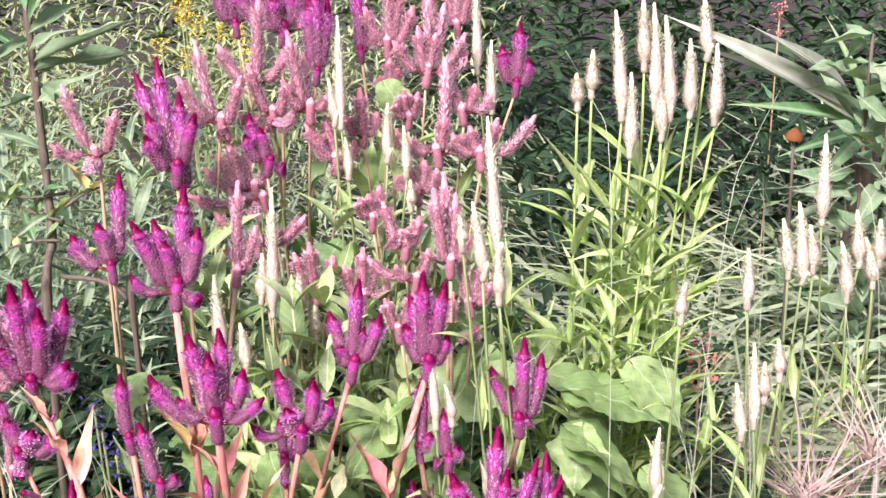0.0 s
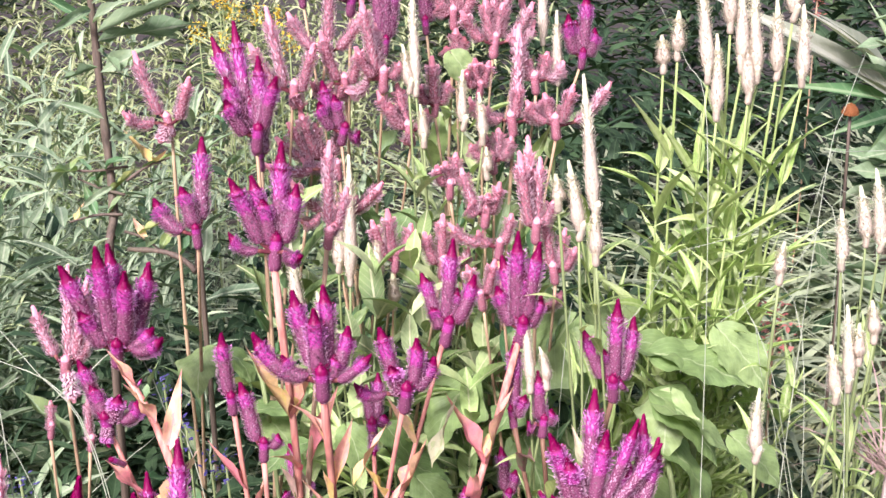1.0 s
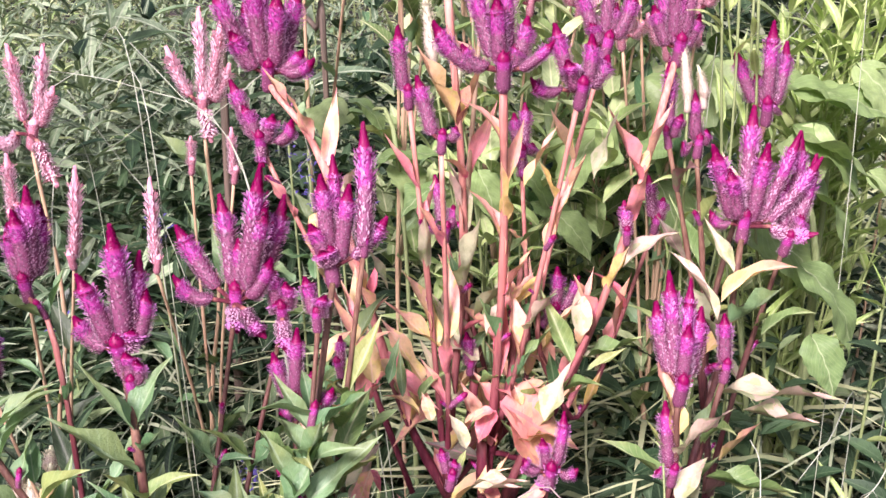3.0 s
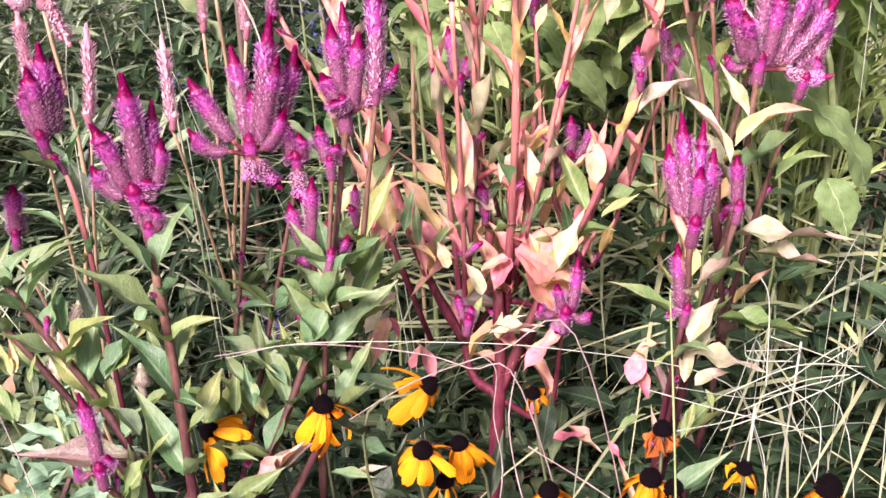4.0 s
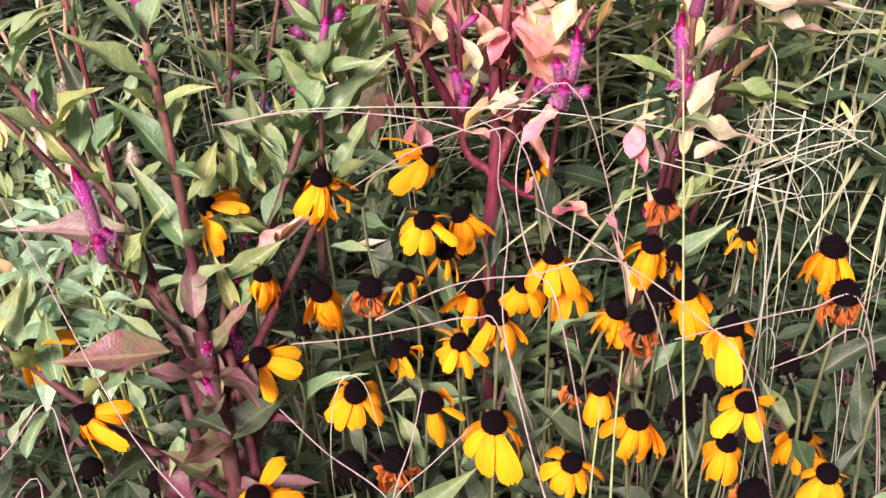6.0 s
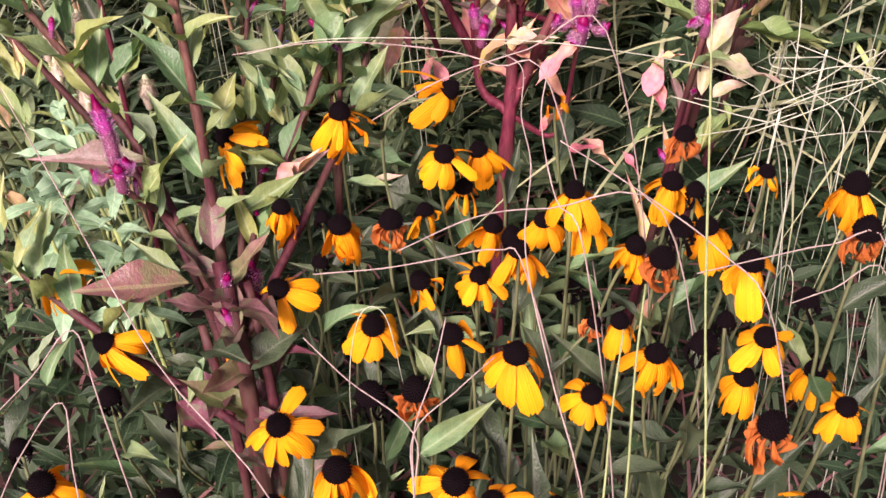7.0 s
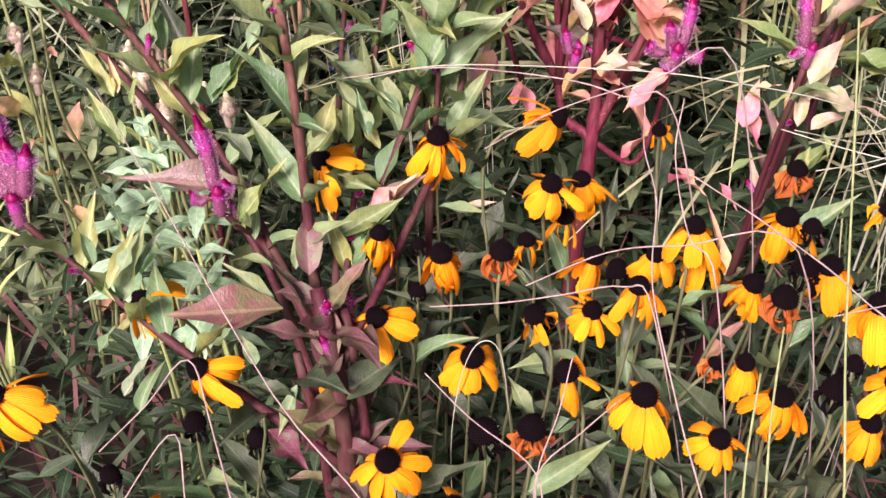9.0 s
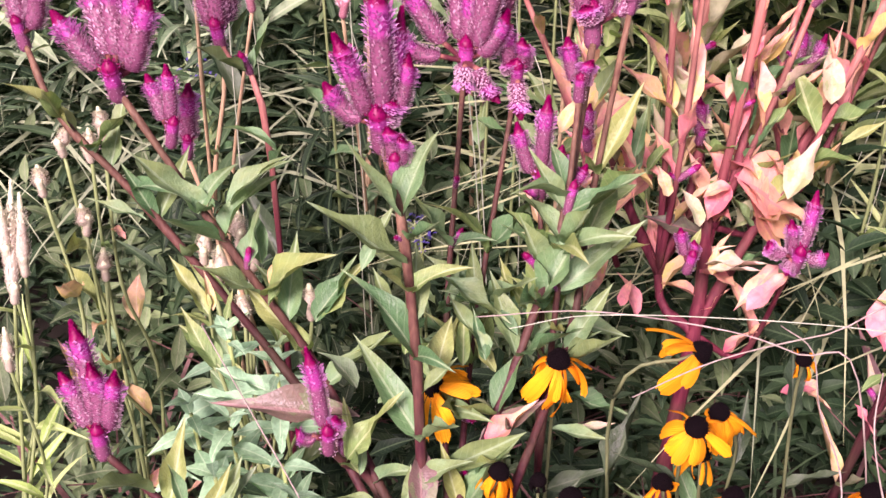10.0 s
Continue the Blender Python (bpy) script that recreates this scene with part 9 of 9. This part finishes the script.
p = thing('grass_stalk', 0.288, 1.044, 0.0, 'thin pale seeding grass stalk', 'grass', 'grass stalks')
stem(p, [(0.288, 1.044, 0.000), (0.287, 1.054, 0.251), (0.285, 1.084, 0.517), (0.281, 1.134, 0.718), (0.277, 1.191, 0.798), (0.270, 1.217, 0.873)], 0.00045, 0.00027, 'straw', 0, ('green',), 0.08)

p = thing('grass_stalk', 0.345, 1.020, 0.0, 'thin pale seeding grass stalk', 'grass', 'grass stalks')
stem(p, [(0.345, 1.020, 0.000), (0.336, 1.018, 0.273), (0.306, 1.014, 0.562), (0.256, 1.007, 0.781), (0.228, 1.003, 0.880), (0.216, 1.072, 0.916)], 0.00045, 0.00027, 'straw', 0, ('green',), 0.08)

p = thing('grass_stalk', 0.334, 0.987, 0.0, 'thin pale seeding grass stalk', 'grass', 'grass stalks')
stem(p, [(0.334, 0.987, 0.000), (0.327, 0.995, 0.259), (0.306, 1.016, 0.532), (0.272, 1.053, 0.739), (0.250, 1.076, 0.815), (0.238, 1.083, 0.879)], 0.00045, 0.00027, 'straw', 0, ('green',), 0.08)

p = thing('grass_stalk', 0.298, 0.967, 0.0, 'thin pale seeding grass stalk', 'grass', 'grass stalks')
stem(p, [(0.298, 0.967, 0.000), (0.295, 0.977, 0.322), (0.283, 1.004, 0.662), (0.264, 1.050, 0.920), (0.205, 1.189, 0.885), (0.104, 1.075, 0.934)], 0.00045, 0.00027, 'straw', 0, ('green',), 0.08)

p = thing('grass_stalk', 0.529, 1.162, 0.0, 'thin pale seeding grass stalk', 'grass', 'grass stalks')
stem(p, [(0.529, 1.162, 0.000), (0.520, 1.166, 0.330), (0.493, 1.178, 0.680), (0.447, 1.198, 0.944), (0.369, 1.232, 0.980), (0.286, 1.152, 1.070)], 0.00045, 0.00027, 'straw', 0, ('green',), 0.08)

p = thing('grass_stalk', 0.573, 1.241, 0.0, 'thin pale seeding grass stalk', 'grass', 'grass stalks')
stem(p, [(0.573, 1.241, 0.000), (0.565, 1.235, 0.324), (0.540, 1.219, 0.667), (0.498, 1.191, 0.926), (0.307, 1.064, 0.989), (0.241, 1.073, 0.973)], 0.00045, 0.00027, 'straw', 0, ('green',), 0.08)

p = thing('grass_stalk', 0.388, 1.206, 0.0, 'thin pale seeding grass stalk', 'grass', 'grass stalks')
stem(p, [(0.388, 1.206, 0.000), (0.382, 1.198, 0.341), (0.363, 1.175, 0.701), (0.332, 1.135, 0.974), (0.244, 1.023, 0.957), (0.172, 0.980, 0.928)], 0.00045, 0.00027, 'straw', 0, ('green',), 0.08)

p = thing('grass_stalk', 0.232, 0.960, 0.0, 'thin pale seeding grass stalk', 'grass', 'grass stalks')
stem(p, [(0.232, 0.960, 0.000), (0.237, 0.969, 0.370), (0.252, 0.995, 0.761), (0.277, 1.038, 1.057), (0.307, 1.088, 1.111), (0.363, 1.199, 1.145)], 0.00045, 0.00027, 'straw', 0, ('green',), 0.08)

p = thing('grass_stalk', 0.530, 1.082, 0.0, 'thin pale seeding grass stalk', 'grass', 'grass stalks')
stem(p, [(0.530, 1.082, 0.000), (0.524, 1.090, 0.370), (0.504, 1.112, 0.762), (0.470, 1.149, 1.058), (0.406, 1.220, 1.031), (0.287, 1.082, 1.066)], 0.00045, 0.00027, 'straw', 0, ('green',), 0.08)

p = thing('grass_stalk', 0.429, 1.342, 0.0, 'thin pale seeding grass stalk', 'grass', 'grass stalks')
stem(p, [(0.429, 1.342, 0.000), (0.423, 1.334, 0.355), (0.406, 1.310, 0.731), (0.376, 1.270, 1.016), (0.324, 1.199, 0.964), (0.323, 1.218, 0.872)], 0.00045, 0.00027, 'straw', 0, ('green',), 0.08)

p = thing('grass_stalk', 0.176, 0.955, 0.0, 'thin pale seeding grass stalk', 'grass', 'grass stalks')
stem(p, [(0.176, 0.955, 0.000), (0.174, 0.965, 0.385), (0.169, 0.995, 0.793), (0.161, 1.044, 1.101), (0.151, 1.108, 1.152), (0.119, 1.088, 1.207)], 0.00045, 0.00027, 'straw', 0, ('green',), 0.08)

p = thing('grass_stalk', 0.469, 0.973, 0.0, 'thin pale seeding grass stalk', 'grass', 'grass stalks')
stem(p, [(0.469, 0.973, 0.000), (0.463, 0.981, 0.375), (0.445, 1.004, 0.772), (0.414, 1.044, 1.073), (0.371, 1.098, 1.013), (0.308, 1.108, 0.971)], 0.00045, 0.00027, 'straw', 0, ('green',), 0.08)

p = thing('grass_stalk', 0.008, 1.104, 0.0, 'thin pale seeding grass stalk', 'grass', 'grass stalks')
stem(p, [(0.008, 1.104, 0.000), (0.015, 1.096, 0.302), (0.035, 1.074, 0.621), (0.068, 1.037, 0.863), (0.098, 1.003, 0.929), (0.157, 1.127, 0.938)], 0.00045, 0.00027, 'straw', 0, ('green',), 0.08)

p = thing('grass_stalk', 0.011, 0.987, 0.0, 'thin pale seeding grass stalk', 'grass', 'grass stalks')
stem(p, [(0.011, 0.987, 0.000), (0.015, 0.997, 0.309), (0.024, 1.025, 0.636), (0.040, 1.073, 0.884), (0.075, 1.177, 0.890), (0.124, 1.065, 0.988)], 0.00045, 0.00027, 'straw', 0, ('green',), 0.08)
straw_tuft((0.415, 1.113, 0.716))
straw_tuft((0.525, 1.188, 0.717))
mint((-0.540, 0.600, 0.470))
mint((-0.599, 0.700, 0.546))
mint((-0.626, 0.660, 0.504))
mint((-0.592, 0.640, 0.511))
mint((-0.553, 0.630, 0.482))
mint((-0.601, 0.610, 0.494))
mint((-0.560, 0.680, 0.530))

p = thing('white_celosia', -0.612, 0.774, 0.0, 'small cream celosia plumes among pale green leaves', 'flowering plant', 'white celosia plants')
head(p, 'cream', (-0.619, 0.793, 0.538), (-0.621, 0.804, 0.559, 0.0165))
stem(p, [(-0.612, 0.774, 0.000), (-0.619, 0.791, 0.269), (-0.613, 0.788, 0.404), (-0.619, 0.793, 0.528)], 0.002, 0.0015, 'green', 2, ('green', 'lime'), 0.05)
head(p, 'cream', (-0.607, 0.811, 0.561), (-0.604, 0.828, 0.578, 0.0165))
stem(p, [(-0.612, 0.774, 0.000), (-0.625, 0.771, 0.281), (-0.603, 0.802, 0.421), (-0.607, 0.811, 0.551)], 0.002, 0.0015, 'green', 2, ('green', 'lime'), 0.05)
head(p, 'cream', (-0.595, 0.793, 0.539), (-0.592, 0.808, 0.557, 0.0165))
stem(p, [(-0.612, 0.774, 0.000), (-0.583, 0.787, 0.270), (-0.603, 0.788, 0.404), (-0.595, 0.793, 0.529)], 0.002, 0.0015, 'green', 2, ('green', 'lime'), 0.05)
head(p, 'cream', (-0.625, 0.784, 0.527), (-0.628, 0.795, 0.548, 0.0165))
stem(p, [(-0.612, 0.774, 0.000), (-0.610, 0.803, 0.264), (-0.614, 0.782, 0.395), (-0.625, 0.784, 0.517)], 0.002, 0.0015, 'green', 2, ('green', 'lime'), 0.05)
head(p, 'cream', (-0.600, 0.769, 0.509), (-0.601, 0.785, 0.526, 0.0165))
stem(p, [(-0.612, 0.774, 0.000), (-0.580, 0.791, 0.254), (-0.601, 0.770, 0.382), (-0.600, 0.769, 0.499)], 0.002, 0.0015, 'green', 2, ('green', 'lime'), 0.05)
head(p, 'cream', (-0.543, 0.772, 0.514), (-0.544, 0.787, 0.532, 0.0165))
stem(p, [(-0.612, 0.774, 0.000), (-0.597, 0.754, 0.257), (-0.556, 0.773, 0.386), (-0.543, 0.772, 0.504)], 0.002, 0.0015, 'green', 2, ('green', 'lime'), 0.05)
head(p, 'cream', (-0.568, 0.778, 0.521), (-0.564, 0.793, 0.539, 0.0165))
stem(p, [(-0.612, 0.774, 0.000), (-0.595, 0.767, 0.260), (-0.580, 0.777, 0.391), (-0.568, 0.778, 0.511)], 0.002, 0.0015, 'green', 2, ('green', 'lime'), 0.05)
head(p, 'cream', (-0.636, 0.802, 0.549), (-0.633, 0.816, 0.568, 0.0165))
stem(p, [(-0.612, 0.774, 0.000), (-0.596, 0.767, 0.275), (-0.633, 0.795, 0.412), (-0.636, 0.802, 0.539)], 0.002, 0.0015, 'green', 2, ('green', 'lime'), 0.05)

p = thing('white_celosia', -0.747, 0.798, 0.0, 'small cream celosia plumes beside a leaning stem', 'flowering plant', 'white celosia plants')
head(p, 'cream', (-0.764, 0.875, 0.607), (-0.764, 0.887, 0.623, 0.0143))
stem(p, [(-0.747, 0.798, 0.000), (-0.735, 0.856, 0.303), (-0.751, 0.856, 0.455), (-0.764, 0.875, 0.597)], 0.002, 0.0015, 'green', 3, ('green', 'gold', 'lime'), 0.06)
head(p, 'cream', (-0.740, 0.872, 0.603), (-0.738, 0.881, 0.622, 0.0143))
stem(p, [(-0.747, 0.798, 0.000), (-0.739, 0.838, 0.302), (-0.742, 0.854, 0.453), (-0.740, 0.872, 0.593)], 0.002, 0.0015, 'green', 3, ('green', 'gold', 'lime'), 0.06)
head(p, 'cream', (-0.743, 0.832, 0.553), (-0.746, 0.846, 0.568, 0.0143))
stem(p, [(-0.747, 0.798, 0.000), (-0.721, 0.792, 0.277), (-0.741, 0.824, 0.415), (-0.743, 0.832, 0.543)], 0.002, 0.0015, 'green', 3, ('green', 'gold', 'lime'), 0.06)
head(p, 'cream', (-0.730, 0.884, 0.619), (-0.732, 0.897, 0.635, 0.0143))
stem(p, [(-0.747, 0.798, 0.000), (-0.715, 0.869, 0.309), (-0.732, 0.863, 0.464), (-0.730, 0.884, 0.609)], 0.002, 0.0015, 'green', 3, ('green', 'gold', 'lime'), 0.06)
head(p, 'cream', (-0.781, 0.853, 0.579), (-0.785, 0.869, 0.593, 0.0143))
stem(p, [(-0.747, 0.798, 0.000), (-0.783, 0.819, 0.290), (-0.766, 0.840, 0.434), (-0.781, 0.853, 0.569)], 0.002, 0.0015, 'green', 3, ('green', 'gold', 'lime'), 0.06)
head(p, 'cream', (-0.725, 0.808, 0.523), (-0.727, 0.819, 0.540, 0.0143))
stem(p, [(-0.747, 0.798, 0.000), (-0.709, 0.830, 0.262), (-0.734, 0.806, 0.392), (-0.725, 0.808, 0.513)], 0.002, 0.0015, 'green', 3, ('green', 'gold', 'lime'), 0.06)
violet_spike((-0.422, 1.221, 0.752))
violet_spike((-0.357, 1.146, 0.693))
violet_spike((-0.391, 1.150, 0.757))
violet_spike((-0.453, 0.969, 0.450))
violet_spike((-0.557, 1.094, 0.692))
violet_spike((-0.326, 1.083, 0.720))
violet_spike((-0.460, 1.012, 0.432))
violet_spike((-0.715, 1.208, 0.513))
violet_spike((-0.395, 1.201, 0.696))
goldenrod((-0.532, 2.329, 1.073))
goldenrod((-0.503, 2.321, 1.051))
goldenrod((-0.467, 2.367, 1.033))
goldenrod((-0.417, 2.315, 1.035))
goldenrod((-0.377, 2.198, 1.005))
goldenrod((-0.572, 2.304, 1.005))
goldenrod((-0.509, 2.247, 0.996))
goldenrod((-0.527, 2.334, 1.086))
rust_plume((0.320, 1.274, 0.806))
rust_plume((0.717, 2.428, 1.054))
sage_bush((0.743, 1.959, 1.082))
sage_bush((0.753, 1.873, 0.992))

p = thing('grass_stalk', -0.372, 0.967, 0.0, 'thin pale grass stalk among dark leaves', 'grass', 'grass stalks')
stem(p, [(-0.372, 0.967, 0.000), (-0.381, 0.971, 0.286), (-0.408, 0.985, 0.588), (-0.452, 1.008, 0.816), (-0.555, 1.062, 0.856), (-0.673, 1.094, 0.868)], 0.0006, 0.00035999999999999997, 'straw', 0, ('green',), 0.08)

p = thing('grass_stalk', -0.499, 0.944, 0.0, 'thin pale grass stalk among dark leaves', 'grass', 'grass stalks')
stem(p, [(-0.499, 0.944, 0.000), (-0.503, 0.953, 0.304), (-0.517, 0.979, 0.626), (-0.539, 1.024, 0.870), (-0.623, 1.190, 0.796), (-0.646, 1.039, 0.819)], 0.0006, 0.00035999999999999997, 'straw', 0, ('green',), 0.08)

p = thing('grass_stalk', -0.369, 0.932, 0.0, 'thin pale grass stalk among dark leaves', 'grass', 'grass stalks')
stem(p, [(-0.369, 0.932, 0.000), (-0.377, 0.938, 0.280), (-0.400, 0.957, 0.576), (-0.439, 0.989, 0.799), (-0.505, 1.042, 0.853), (-0.558, 1.072, 0.900)], 0.0006, 0.00035999999999999997, 'straw', 0, ('green',), 0.08)

p = thing('grass_stalk', -0.465, 1.083, 0.0, 'thin pale grass stalk among dark leaves', 'grass', 'grass stalks')
stem(p, [(-0.465, 1.083, 0.000), (-0.475, 1.086, 0.242), (-0.504, 1.094, 0.497), (-0.553, 1.106, 0.691), (-0.592, 1.116, 0.754), (-0.640, 1.110, 0.839)], 0.0006, 0.00035999999999999997, 'straw', 0, ('green',), 0.08)

p = thing('grass_stalk', -0.506, 0.951, 0.0, 'thin pale grass stalk among dark leaves', 'grass', 'grass stalks')
stem(p, [(-0.506, 0.951, 0.000), (-0.511, 0.960, 0.320), (-0.526, 0.986, 0.658), (-0.552, 1.029, 0.913), (-0.639, 1.178, 0.846), (-0.714, 1.118, 0.806)], 0.0006, 0.00035999999999999997, 'straw', 0, ('green',), 0.08)

p = thing('grass_stalk', -0.623, 0.892, 0.0, 'thin pale grass stalk among dark leaves', 'grass', 'grass stalks')
stem(p, [(-0.623, 0.892, 0.000), (-0.623, 0.902, 0.275), (-0.623, 0.932, 0.565), (-0.623, 0.982, 0.785), (-0.622, 1.163, 0.751), (-0.526, 1.053, 0.838)], 0.0006, 0.00035999999999999997, 'straw', 0, ('green',), 0.08)

p = thing('grass_stalk', -0.278, 0.974, 0.0, 'thin pale grass stalk among dark leaves', 'grass', 'grass stalks')
stem(p, [(-0.278, 0.974, 0.000), (-0.286, 0.980, 0.275), (-0.311, 0.996, 0.566), (-0.353, 1.023, 0.786), (-0.404, 1.057, 0.756), (-0.446, 0.999, 0.735)], 0.0006, 0.00035999999999999997, 'straw', 0, ('green',), 0.08)

p = thing('grass_stalk', -0.329, 1.111, 0.0, 'thin pale grass stalk among dark leaves', 'grass', 'grass stalks')
stem(p, [(-0.329, 1.111, 0.000), (-0.337, 1.105, 0.301), (-0.360, 1.085, 0.620), (-0.398, 1.053, 0.861), (-0.449, 1.009, 0.856), (-0.515, 1.086, 0.784)], 0.0006, 0.00035999999999999997, 'straw', 0, ('green',), 0.08)

p = thing('grass_stalk', -0.648, 1.246, 0.0, 'thin pale grass stalk among dark leaves', 'grass', 'grass stalks')
stem(p, [(-0.648, 1.246, 0.000), (-0.648, 1.236, 0.266), (-0.647, 1.206, 0.547), (-0.645, 1.156, 0.760), (-0.639, 1.001, 0.790), (-0.752, 1.131, 0.681)], 0.0006, 0.00035999999999999997, 'straw', 0, ('green',), 0.08)

p = thing('grass_stalk', -0.280, 0.977, 0.0, 'thin pale grass stalk among dark leaves', 'grass', 'grass stalks')
stem(p, [(-0.280, 0.977, 0.000), (-0.288, 0.983, 0.219), (-0.310, 1.003, 0.450), (-0.348, 1.036, 0.625), (-0.405, 1.085, 0.579), (-0.421, 0.925, 0.624)], 0.0006, 0.00035999999999999997, 'straw', 0, ('green',), 0.08)
